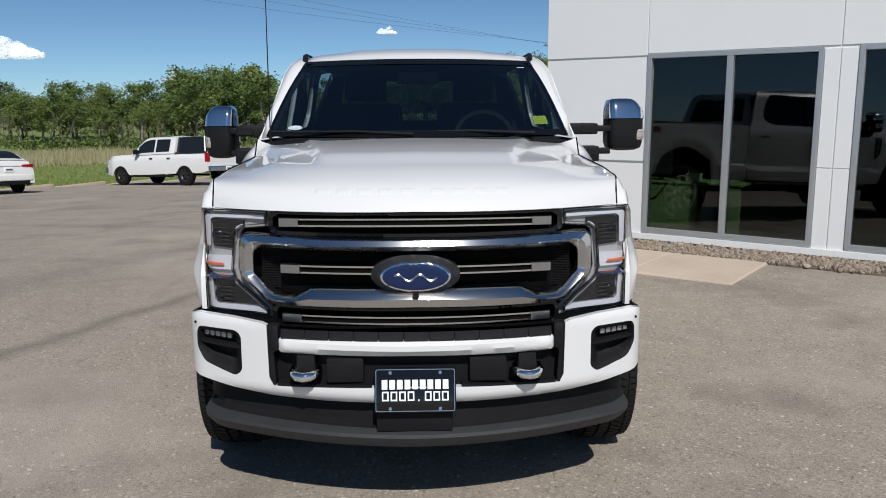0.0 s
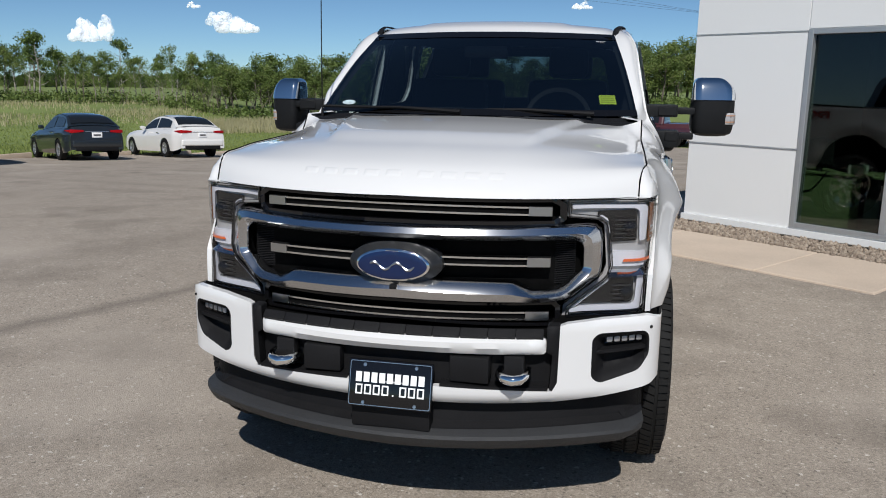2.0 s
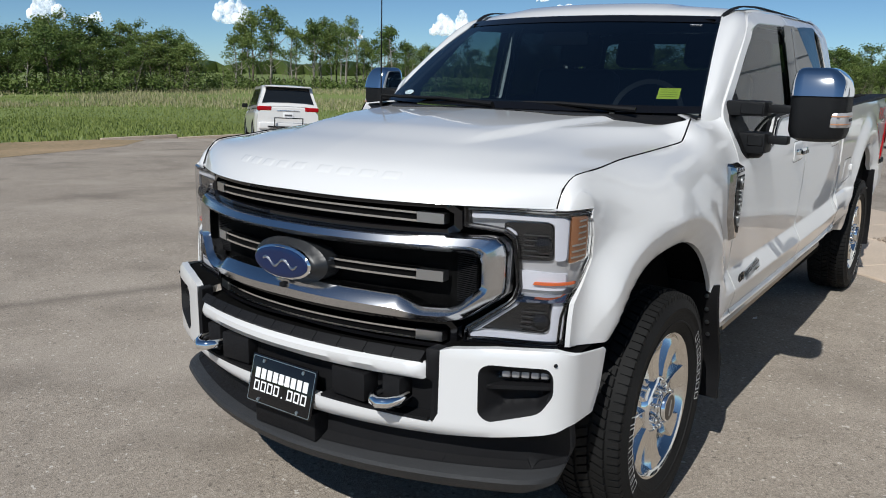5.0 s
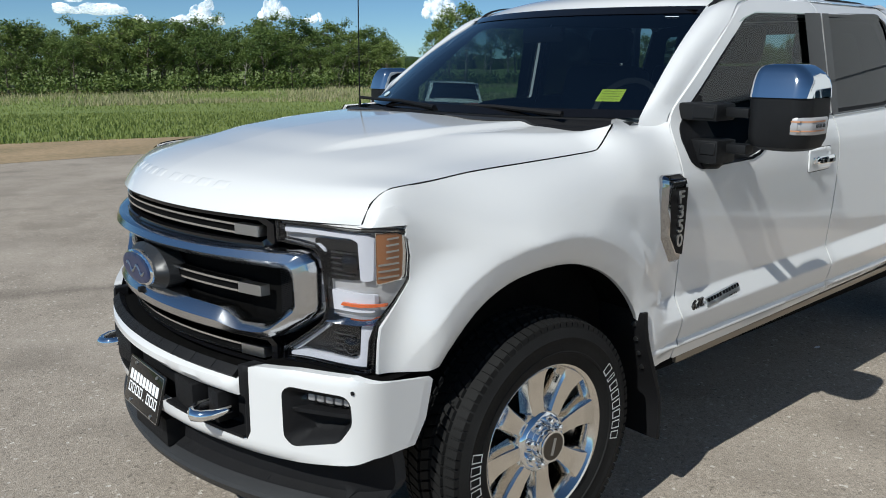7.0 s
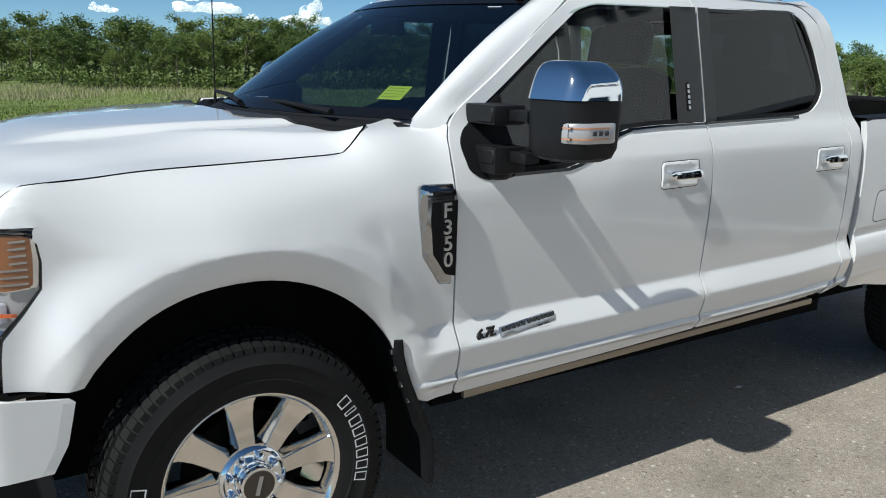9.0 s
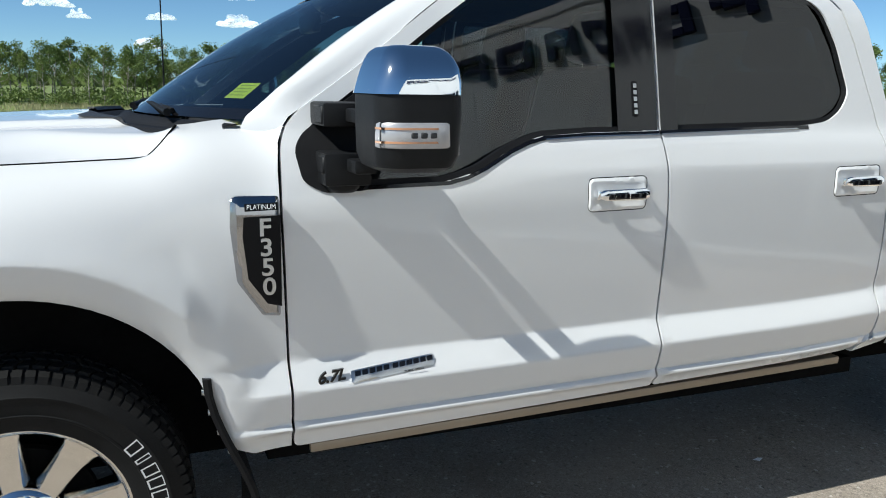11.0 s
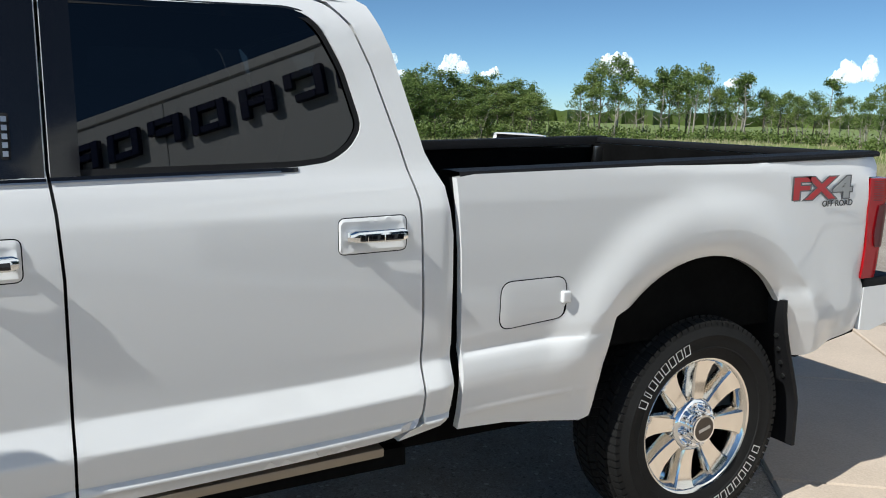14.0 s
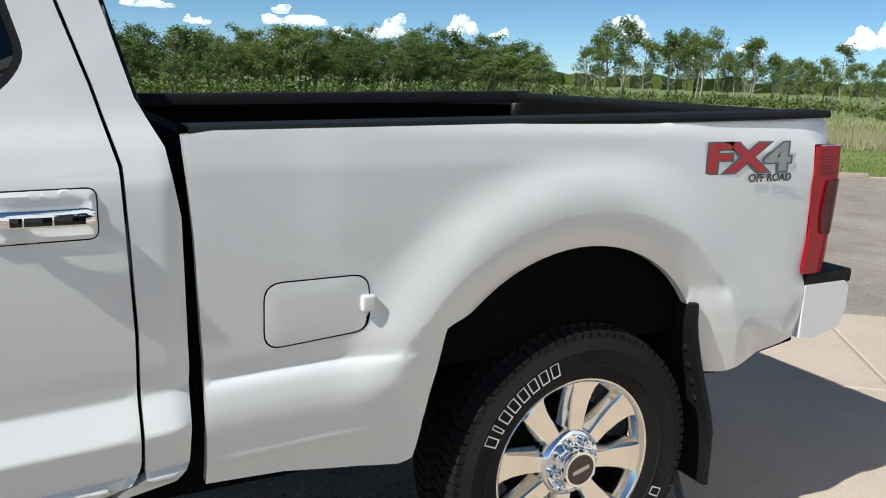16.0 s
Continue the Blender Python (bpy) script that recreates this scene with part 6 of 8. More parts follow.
# sill plate, mud flaps, tail
CHAMP = mat("champagne_metal", (0.30, 0.255, 0.20), 0.38, 0.6)
for s in (1, -1):
    board = flip(box(0.86, 0.961, 1.72, 3.76, 0.545, 0.574, 0.006))
    for v in board.verts:
        v.co.z += 0.019 * (v.co.y - 2.9)
    part("running_board", mirror_x(board, s), CHAMP, truck, "folded running board with pale metal edge")
    # black box in place of the deep shade below the sill, not a body part
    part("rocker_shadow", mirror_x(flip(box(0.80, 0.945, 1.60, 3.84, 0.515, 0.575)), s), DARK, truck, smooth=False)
    for y0, z0, z1, top in ((1.435, 0.27, 0.80, 1.45), (5.485, 0.27, 0.905, 5.50)):
        fl = bmesh.new()
        rows = 10
        vs = []
        for k in range(rows + 1):
            z = z0 + (z1 - z0) * k / rows
            yy = y0 + 0.115 - 0.125 * ease(0.25, 1.0, k / rows) ** 0.8 + 0.0
            vs.append([fl.verts.new((s * x, yy + dy, z)) for x, dy in ((0.72, 0), (1.008, 0), (1.012, 0.012), (1.008, 0.022), (0.72, 0.022))])
        for a, b in zip(vs, vs[1:]):
            for k in range(4):
                fl.faces.new((a[k], a[k + 1], b[k + 1], b[k]))
        fl.faces.new(vs[0])
        fl.faces.new(vs[-1][::-1])
        f = part("mud_flap", flip(fl), BLACK_PLASTIC, truck, "black moulded mud flap")
        for k in range(4):
            zz = z0 + 0.30 + k * 0.06
            yy = y0 + 0.115 - 0.125 * ease(0.25, 1.0, (zz - z0) / (z1 - z0)) ** 0.8
            part("flap_screw", flip(lathe([(-0.006, 0), (-0.005, 0.009), (0.002, 0.010)], 10, "y", m=Matrix.Translation((s * 0.965, yy, zz)))), SATIN, f)
RED_LENS = mat("red_tail_lens", (0.34, 0.004, 0.008), 0.25, coat=0.2, spec=0.15)
DEEP_RED = mat("smoked_red_lens", (0.085, 0.002, 0.005), 0.3, coat=0.15, spec=0.2)


def tail_pt(lift):
    def shape(u, v):
        k = max(0.0, u - 6.06)
        return (side_x(5.95, v) - 0.012 + lift - 6.0 * k * k, u, v)
    return shape


TAIL = rounded([(5.992, 0.945), (6.112, 0.945), (6.130, 1.06), (6.158, 1.16), (6.162, 1.378), (5.972, 1.380), (5.972, 1.24), (5.990, 1.11)], 0.008, 2)
tail = pair("tail_lamp", sheet(TAIL, tail_pt(0.010), 0.015, 0.03, (), (-0.08, 0, 0), None, 0.015), RED_LENS, "red tail lamp")
pair("tail_insert", sheet(rounded([(6.040, 1.085), (6.098, 1.08), (6.118, 1.17), (6.120, 1.27), (6.035, 1.265), (6.026, 1.15)], 0.012, 3), tail_pt(0.016), 0.012, 0.02, (), (-0.01, 0, 0), None, 0.012), DEEP_RED, "smoked red tail lamp insert")
for k in range(9):
    z = 1.285 + k * 0.010
    pair("tail_rib", sheet([(5.995, z), (6.06, z), (6.06, z + 0.003), (5.995, z + 0.003)], tail_pt(0.0125), 0.02, 0.02), DEEP_RED)
rb = bmesh.new()
prof = [(6.025, 0.905), (6.235, 0.905), (6.262, 0.88), (6.262, 0.80), (6.235, 0.735), (6.10, 0.705), (6.025, 0.715)]
rows = []
for x in (-0.972, -0.96, -0.90, 0.90, 0.96, 0.972):
    inset = 0.035 * (abs(x) > 0.965) + 0.012 * (0.93 < abs(x) < 0.965)
    rows.append([rb.verts.new((x, 6.025 + (y - 6.025) * (1 - inset * 1.2), z)) for y, z in prof])
for a, b in zip(rows, rows[1:]):
    for k in range(len(prof)):
        rb.faces.new((a[k], a[(k + 1) % len(prof)], b[(k + 1) % len(prof)], b[k]))
rb.faces.new(rows[0])
rb.faces.new(rows[-1][::-1])
rear_bumper = part("rear_bumper", flip(rb), WHITE, truck, "white rear bumper", angle=30)
part("bumper_pad", flip(box(-0.972, 0.972, 6.022, 6.262, 0.896, 0.945, 0.012, 3)), BLACK_PLASTIC, rear_bumper, "black step pad of the rear bumper")
pair("lower_trim", sheet([(5.60, 0.640), (5.66, 0.632), (5.83, 0.672), (6.02, 0.700), (6.02, 0.722), (5.83, 0.692), (5.66, 0.652), (5.60, 0.657)], lambda u, v: (0.945, u, v), 0.05, 0.05, (), (-0.04, 0, 0), None, 0.04), DARK)

# cleats in the bed, antenna, wipers, stickers
part("bed_cleat", flip(box(-0.772, -0.748, 5.90, 5.956, 1.345, 1.435, 0.006)), SATIN, truck, "silver tie down cleat")
part("antenna", tube([(-0.785, 1.45, 1.43), (-0.785, 1.45, 1.50), (-0.783, 1.452, 1.9), (-0.780, 1.455, 2.32)], [0.012, 0.0035, 0.003, 0.002], 8), BLACK_PLASTIC, truck, "thin black whip antenna")
for x0, x1, y0, y1 in ((0.62, -0.06, 1.42, 1.335), (-0.02, -0.66, 1.335, 1.42)):
    arm = bmesh.new()
    tube([(x0, y0 - 0.03, 1.487), ((x0 + x1) / 2, (y0 + y1) / 2 - 0.015, 1.502), (x1, y1 + 0.01, 1.497)], [0.012, 0.008, 0.006], 8, arm)
    w = part("wiper", arm, BLACK_PLASTIC, truck, "black windscreen wiper")
    part("wiper_blade", tube([(x0 - 0.10, y0 - 0.01, 1.488), ((x0 + x1) / 2, (y0 + y1) / 2 + 0.006, 1.499), (x1 - 0.12, y1 + 0.03, 1.500)], 0.008, 6), RUBBER, w, "black wiper blade")
NOTE_INK = mat("faint_pen_ink", (0.42, 0.46, 0.05), 0.6)
YELLOW = mat("yellow_paper", (0.78, 0.88, 0.08), 0.6, var=0.05)
def on_screen(x, z):
    """The screen's own coordinates of a place seen from ahead."""
    w = (z - 1.47) / 0.435
    for _ in range(6):
        s = x / (0.831 - 0.141 * w)
        w += (z - screen_pt(s, w)[2]) / 0.44
    return x / (0.831 - 0.141 * w), w


s0, w0 = on_screen(0.678, 1.558)
note = part("paper_note", grid(lambda u, v: screen_pt(s0 + 0.050 * u, w0 + 0.043 * v, -0.006), 4, 4, -1, 1, -1, 1), YELLOW, truck, "yellow paper note on the windscreen")
for k in range(4):
    part("note_line", grid(lambda u, v: screen_pt(s0 + 0.040 * u, w0 + 0.026 - 0.018 * k + 0.0022 * v, -0.0045), 4, 1, -1, 1, -1, 1), NOTE_INK, note)
s0, w0 = on_screen(-0.665, 1.515)
part("round_sticker", sheet(oval(0.052, 0.022, 28, s0, w0), lambda u, v: screen_pt(u, v, 0.004), 0.03, 0.02, step=0.02), mat("pale_sticker", (0.45, 0.55, 0.58), 0.5, var=0.2, scale=60), truck, "small oval sticker on the windscreen")

part("screen_mark", grid(lambda u, v: screen_pt(0.872 + 0.034 * u, 0.862 + 0.003 * v, 0.004), 4, 1, -1, 1, -1, 1), WHITE_INK, truck, "thin white mark on the windscreen's band")

# ---- cabin ----
def seat(x, y, name="seat"):
    b = part(name, flip(box(x - 0.27, x + 0.27, y - 0.28, y + 0.25, 0.86, 1.06, 0.07, 3)), LEATHER, truck, "black leather seat")
    part("seat_back", flip(box(x - 0.26, x + 0.26, -0.10, 0.08, 0, 0.66, 0.06, 3, m=pose(0, y + 0.24, 1.0, -14))), LEATHER, b, "black leather seat back")
    part("head_rest", flip(box(x - 0.13, x + 0.13, -0.08, 0.04, 0.68, 0.87, 0.05, 3, m=pose(0, y + 0.26, 1.0, -12))), LEATHER, b, "black head rest")


for x in (0.40, -0.40):
    seat(x, 2.55)
    seat(x, 3.42, "rear_seat")
part("dashboard", flip(box(-0.80, 0.80, 1.52, 1.95, 1.05, 1.44, 0.07, 3)), CARPET, truck, "black dashboard")
part("console", flip(box(-0.14, 0.14, 1.9, 2.75, 0.8, 1.10, 0.03)), CARPET, truck, "black centre console")
sw = lathe([(0.0, 0.175), (0.014, 0.185), (0.028, 0.19), (0.042, 0.185), (0.028, 0.165), (0.0, 0.175)], 32, "z", m=pose(0.40, 2.08, 1.42, 68))
part("steering_wheel", flip(sw), GREY_PLASTIC, truck, "dark grey steering wheel")
part("cabin_floor", flip(box(-0.88, 0.88, 1.5, 3.88, 0.62, 0.70)), CARPET, truck, smooth=False)
part("headliner", grid(lambda s, w: (s * 0.68, 2.12 + 1.62 * w, 1.905 - 0.02 * s * s), 8, 8), CARPET, truck, "dark headliner")
part("rear_view_mirror", flip(box(-0.12, 0.12, 1.93, 1.965, 1.76, 1.83, 0.012)), GLOSS_BLACK, truck, "black rear view mirror")
pair("door_lining", sheet([(1.72, 0.72), (3.82, 0.72), (3.84, 1.44), (2.60, 1.425), (2.44, 1.415), (2.33, 1.375), (2.23, 1.322), (2.13, 1.294), (1.76, 1.286), (1.70, 1.38), (1.66, 1.38)], lambda u, v: (0.885 - 0.03 * ease(1.25, 1.42, v), u, v), 0.1, 0.1, step=0.06), CARPET, "black door lining")
pair("window_lining", sheet(DOOR_F[2:], on_side(-0.040), 0.06, 0.05, [drawn_in(rounded(WIN_F, 0.03, 3), 0.012)], step=0.04), CARPET, "dark trim inside the front door frame")
pair("window_lining", sheet(DOOR_R[3:], on_side(-0.040), 0.06, 0.05, [drawn_in(rounded(WIN_R, 0.03, 3), 0.012)], step=0.04), CARPET, "dark trim inside the rear door frame")
pair("pillar_lining", grid(lambda s, w: Vector(pillar_pt(s, w)) + Vector((-0.022, 0.03, -0.026)), 6, 24, 0, 1), CARPET, "dark windscreen pillar trim")
part("back_lining", sheet([(-0.88, 0.75), (0.88, 0.75), (0.90, 1.42), (0.69, 1.90), (-0.69, 1.90), (-0.90, 1.42)], lambda u, v: Vector(back_pt(u, v)) - Vector((0, 0.03, 0)), 0.1, 0.1, [rounded([(-0.68, 1.51), (0.68, 1.51), (0.61, 1.83), (-0.61, 1.83)], 0.05)], None, None, 0.08), CARPET, truck, "dark trim on the back wall of the cab")


for ob in truck.children_recursive:
    if ob.name.split(".")[0] in ("windscreen", "front_window", "rear_window", "back_window", "lens", "fog_lamp"):
        ob.visible_shadow = False

# ---- distance: trees, grass, clouds ----
BARK = mat("grey_bark", (0.20, 0.17, 0.13), 0.9, second=(0.09, 0.075, 0.06), scale=2, fine=20, spread=0.6)
PALE_BARK = mat("pale_bark", (0.42, 0.39, 0.33), 0.9, second=(0.20, 0.18, 0.15), scale=2, fine=20, spread=0.6)


def leaf_mat(name, a, b, c):
    m = bpy.data.materials.new(name)
    m.use_nodes = True
    nt = m.node_tree
    p = nt.nodes["Principled BSDF"]
    p.inputs["Roughness"].default_value = 0.55
    p.inputs["Specular IOR Level"].default_value = 0.25
    geo, info, add, fr, ramp = (nt.nodes.new(k) for k in ("ShaderNodeNewGeometry", "ShaderNodeObjectInfo", "ShaderNodeMath", "ShaderNodeMath", "ShaderNodeValToRGB"))
    add.operation, fr.operation = "MULTIPLY_ADD", "FRACT"
    add.inputs[1].default_value = 0.55
    sc = nt.nodes.new("ShaderNodeMath")
    sc.operation = "MULTIPLY"
    sc.inputs[1].default_value = 0.45
    nt.links.new(info.outputs["Random"], sc.inputs[0])
    nt.links.new(geo.outputs["Random Per Island"], add.inputs[0])
    nt.links.new(sc.outputs[0], add.inputs[2])
    nt.links.new(add.outputs[0], ramp.inputs[0])
    e = ramp.color_ramp.elements
    e[0].color, e[1].color = (*a, 1), (*c, 1)
    mid = e.new(0.5)
    mid.color = (*b, 1)
    nt.links.new(ramp.outputs[0], p.inputs["Base Color"])
    tr, mix = nt.nodes.new("ShaderNodeBsdfTranslucent"), nt.nodes.new("ShaderNodeMixShader")
    mix.inputs[0].default_value = 0.25
    nt.links.new(ramp.outputs[0], tr.inputs[0])
    nt.links.new(p.outputs[0], mix.inputs[1])
    nt.links.new(tr.outputs[0], mix.inputs[2])
    nt.links.new(mix.outputs[0], nt.nodes["Material Output"].inputs[0])
    return m


LEAF = leaf_mat("aspen_leaves", (0.066, 0.112, 0.034), (0.140, 0.196, 0.052), (0.240, 0.285, 0.085))
SHRUB = leaf_mat("shrub_leaves", (0.080, 0.125, 0.034), (0.135, 0.190, 0.050), (0.195, 0.235, 0.080))
REED = leaf_mat("dry_reeds", (0.33, 0.31, 0.16), (0.41, 0.38, 0.22), (0.50, 0.46, 0.30))
BLADE = leaf_mat("grass_blades", (0.165, 0.205, 0.055), (0.225, 0.275, 0.078), (0.32, 0.34, 0.13))
rnd = random.Random(11)


def quads(centres, spread, size, per, r):
    """Small leaf cards scattered round centres."""
    v, f = [], []
    for c, rad in centres:
        for _ in range(per):
            d = Vector((r.gauss(0, 1), r.gauss(0, 1), r.gauss(0, 0.8)))
            d = d.normalized() * rad * (r.random() ** 0.45) * spread
            p = Vector(c) + d
            a = Vector((r.gauss(0, 1), r.gauss(0, 1), r.gauss(0, 0.7))).normalized()
            b = a.cross(Vector((r.gauss(0, 1), r.gauss(0, 1), r.gauss(0, 1)))).normalized()
            s = size * r.uniform(0.6, 1.3)
            o = len(v)
            v += [p + a * s, p + b * s * 0.7, p - a * s, p - b * s * 0.7]
            f.append((o, o + 1, o + 2, o + 3))
    return v, f


def make_tree(seed, bare, slim, bark):
    """A tree one metre tall, scaled when it is planted: trunk with limbs, crown of leaf cards."""
    r = random.Random(seed)
    bm, tips = bmesh.new(), []
    lean = Vector((r.uniform(-0.06, 0.06), r.uniform(-0.06, 0.06), 0))
    spine = [lean * t * t + Vector((0.012 * math.sin(9 * t + seed), 0.012 * math.cos(7 * t), t * 0.92)) for t in (0, 0.2, 0.4, 0.6, 0.8, 1.0)]
    tube(spine, [0.017, 0.014, 0.012, 0.009, 0.006, 0.003], 6, bm)
    for k in range(15):
        t = 0.26 + 0.70 * k / 14
        i = min(int(t * 5), 4)
        base = spine[i].lerp(spine[i + 1], t * 5 - i)
        a = k * 2.4 + r.uniform(-0.5, 0.5)
        reach = slim * (0.30 - 0.20 * abs(t - 0.5)) * r.uniform(0.7, 1.15) * (1.05 - 0.5 * t)
        tip = base + Vector((math.cos(a) * reach, math.sin(a) * reach, reach * r.uniform(0.45, 0.95)))
        mid = base.lerp(tip, 0.5) + Vector((0, 0, -0.012))
        tube([base, mid, tip], [0.006, 0.0045, 0.002], 4, bm)
        tips.append((tip, r.uniform(0.055, 0.10)))
        if r.random() < 0.75:
            tips.append((mid.lerp(tip, 0.3) + Vector((r.uniform(-0.03, 0.03), r.uniform(-0.03, 0.03), 0.02)), r.uniform(0.04, 0.08)))
    tips += [(spine[5], 0.07), (spine[4], 0.06)]
    keep = [t for t in tips if r.random() > bare and t[0].z > (0.22 if bark is BARK else 0.44)]
    root = bpy.data.meshes.new("trunk")
    bm.to_mesh(root)
    bm.free()
    root.materials.append(bark)
    root.shade_smooth()
    crown_me = mesh_of("crown", *quads(keep, 1.25, 0.0135, 112, r), LEAF, False)
    return root, crown_me


KINDS = [make_tree(k, b, s, m) for k, b, s, m in ((1, 0.05, 1.0, BARK), (2, 0.15, 0.85, PALE_BARK), (3, 0.0, 1.1, BARK), (4, 0.35, 0.8, PALE_BARK), (5, 0.1, 0.95, BARK), (6, 0.6, 0.75, PALE_BARK), (7, 0.05, 1.2, BARK))]


def plant(kind, x, y, height, label, low, high):
    t = tagged(new("tree"), label, "tree", "trees along the field")
    for name, me in zip(("trunk", "crown"), KINDS[kind]):
        o = new(name, me)
        o.parent = t
    wide = height * rnd.uniform(low, high)
    t.matrix_basis = pose(x, y, terrain(x, y) - 0.15, 0, 0, rnd.uniform(0, 360)) @ Matrix.Diagonal((wide, wide, height, 1))


# heading from the camera's start (degrees to the left), distance, height
LINE = [(-9, 86, 7.2), (1, 84, 7.2), (3, 82, 5.4), (10, 80, 4.9), (12, 66, 5.2), (13, 66, 6.4), (17, 66, 6.4), (18.5, 66, 5.0), (28, 74, 4.9), (34, 92, 6.4), (41, 97, 7.4), (44, 97, 9.0), (50, 96, 9.6), (50.6, 96, 3.4), (52.8, 90, 3.6), (53.6, 88, 6.6), (60, 85, 6.7), (70, 83, 6.7),
        (80, 84, 6.0), (84, 90, 6.6), (98, 96, 7.0)]
yaw = -9.0
while yaw < 98:
    far = lerp(yaw, [(a, b) for a, b, _ in LINE])
    tall = lerp(yaw, [(a, c) for a, _, c in LINE])
    for row in range(3 if (yaw < 30 or yaw > 53.4) else 2):
        a = radians(yaw + rnd.uniform(-0.5, 0.5))
        d = far * (1 + 0.05 * row) + rnd.uniform(-2, 2)
        h = tall * rnd.uniform(0.72, 1.10) * (1 if row else rnd.uniform(0.7, 0.95))
        k = rnd.choice([0, 2, 4, 6, 0, 1]) if (yaw < 31 or yaw > 53.4) else rnd.choice([1, 3, 3, 1, 4, 5])
        if yaw > 84:
            k = rnd.choice([1, 3, 5, 1, 3, 0])
        if 51 < yaw < 53.4 or 46.6 < yaw < 47.6:
            continue
        plant(k, 1.5 - d * math.sin(a), d * math.cos(a), h, ("slender poplar with pale trunk and thin green crown" if k in (1, 3, 5) else "leafy green poplar at the edge of the field"), *((0.8, 1.1) if 31 < yaw < 53.4 or yaw > 84 else (1.1, 1.45)))
    yaw += 0.95 if yaw > 30 else 0.85

# undergrowth along the foot of the trees
sh = []
for k in range(1500):
    yaw = rnd.uniform(-9, 98)
    d = lerp(yaw, [(a, b) for a, b, _ in LINE]) * rnd.uniform(0.95, 1.03)
    a = radians(yaw)
    x, y = 1.5 - d * math.sin(a), d * math.cos(a)
    low = 0.5 if 30 < yaw < 50 else 0.42 if yaw < 30 else 1.0
    sh.append(((x, y, terrain(x, y) + rnd.uniform(0.1, 1.5) * low), rnd.uniform(0.5, 1.0) * (0.6 + 0.4 * low)))
tagged(part("undergrowth", quads(sh, 1.1, 0.13, 36, rnd), SHRUB, smooth=False), "dense green shrubs along the foot of the trees", "shrub", kind="stuff")
stems = bmesh.new()
for k in range(170):
    yaw = rnd.uniform(2, 60)
    d = lerp(yaw, [(a, b) for a, b, _ in LINE]) * rnd.uniform(0.955, 0.99)
    a = radians(yaw)
    p = Vector((1.5 - d * math.sin(a), d * math.cos(a), 0))
    p.z = terrain(p.x, p.y) - 0.1
    h, lean = rnd.uniform(1.6, 3.6), Vector((rnd.gauss(0, 0.30), rnd.gauss(0, 0.2), 0))
    fork = p + (lean * 0.5 + Vector((0, 0, 0.55))) * h
    tube([p, p + (lean * 0.2 + Vector((0, 0, 0.3))) * h, fork, p + (lean + Vector((0, 0, 1))) * h], [0.035, 0.03, 0.022, 0.008], 4, stems)
    tube([fork, fork + Vector((rnd.gauss(0, 0.2), rnd.gauss(0, 0.2), 0.35)) * h], [0.022, 0.006], 3, stems)
tagged(part("bare_stems", stems, BARK), "thin bare leaning stems under the tree crowns", "stems", kind="stuff")
far_v, far_f = [], []
for k in range(220):
    a0 = radians(-12 + k * 0.53)
    for j in range(2):
        d = 230 + 20 * math.sin(k * 1.7)
        far_v.append((-d * math.sin(a0), d * math.cos(a0), -3 if j == 0 else 2.6 + 1.6 * noise.noise(Vector((k * 0.31, 0, 0))) + 0.8 * noise.noise(Vector((k * 1.7, 4, 0)))))
    if k:
        o = 2 * k
        far_f.append((o - 2, o, o + 1, o - 1))
tagged(part("far_woods", (far_v, far_f), SHRUB, smooth=False), "low dark line of distant woods", "woods", kind="stuff")


def blades(n, where, tall, wide, r):
    v, f = [], []
    for _ in range(n):
        x, y = where(r)
        z, a, h, w = terrain(x, y) - 0.02, r.uniform(0, math.pi), tall * r.uniform(0.5, 1.15), wide * r.uniform(0.7, 1.3)
        dx, dy, lx, ly = math.cos(a) * w, math.sin(a) * w, r.gauss(0, 0.16) * h, r.gauss(0, 0.16) * h
        o = len(v)
        v += [(x - dx, y - dy, z), (x + dx, y + dy, z), (x + lx, y + ly, z + h)]
        f.append((o, o + 1, o + 2))
    return v, f


def in_arc(y0, y1, d0, d1):
    def pick(r):
        a, k = radians(r.uniform(y0, y1)), r.random()
        d = d0 + (d1 - d0) * k
        return 1.5 - d * math.sin(a), d * math.cos(a)
    return pick


def clump_arc(y0, y1, d0, d1):
    base = in_arc(y0, y1, d0, d1)
    def pick(r):
        for _ in range(12):
            p = base(r)
            if noise.noise(Vector((p[0] * 0.11, p[1] * 0.11, 3))) > r.uniform(-0.35, 0.35):
                return p
        return p
    return pick


def off_lot(pick):
    def where(r):
        for _ in range(30):
            p = pick(r)
            if not inside(p, LOT):
                return p
        return (-40, 40)
    return where


tagged(part("tall_reeds", blades(20000, off_lot(clump_arc(4, 34, 57, 66)), 0.60, 0.028, rnd), REED, smooth=False), "pale dry reeds and cattails in the ditch", "reeds", kind="stuff")
tagged(part("meadow_grass", blades(80000, off_lot(in_arc(4, 100, 20, 78)), 0.15, 0.035, rnd), BLADE, smooth=False), "fresh green meadow grass beyond the kerb", "grass", kind="stuff")
tagged(part("rough_grass", blades(20000, off_lot(clump_arc(30, 100, 66, 92)), 0.42, 0.036, rnd), REED, smooth=False), "pale seeding grass before the trees", "grass", kind="stuff")

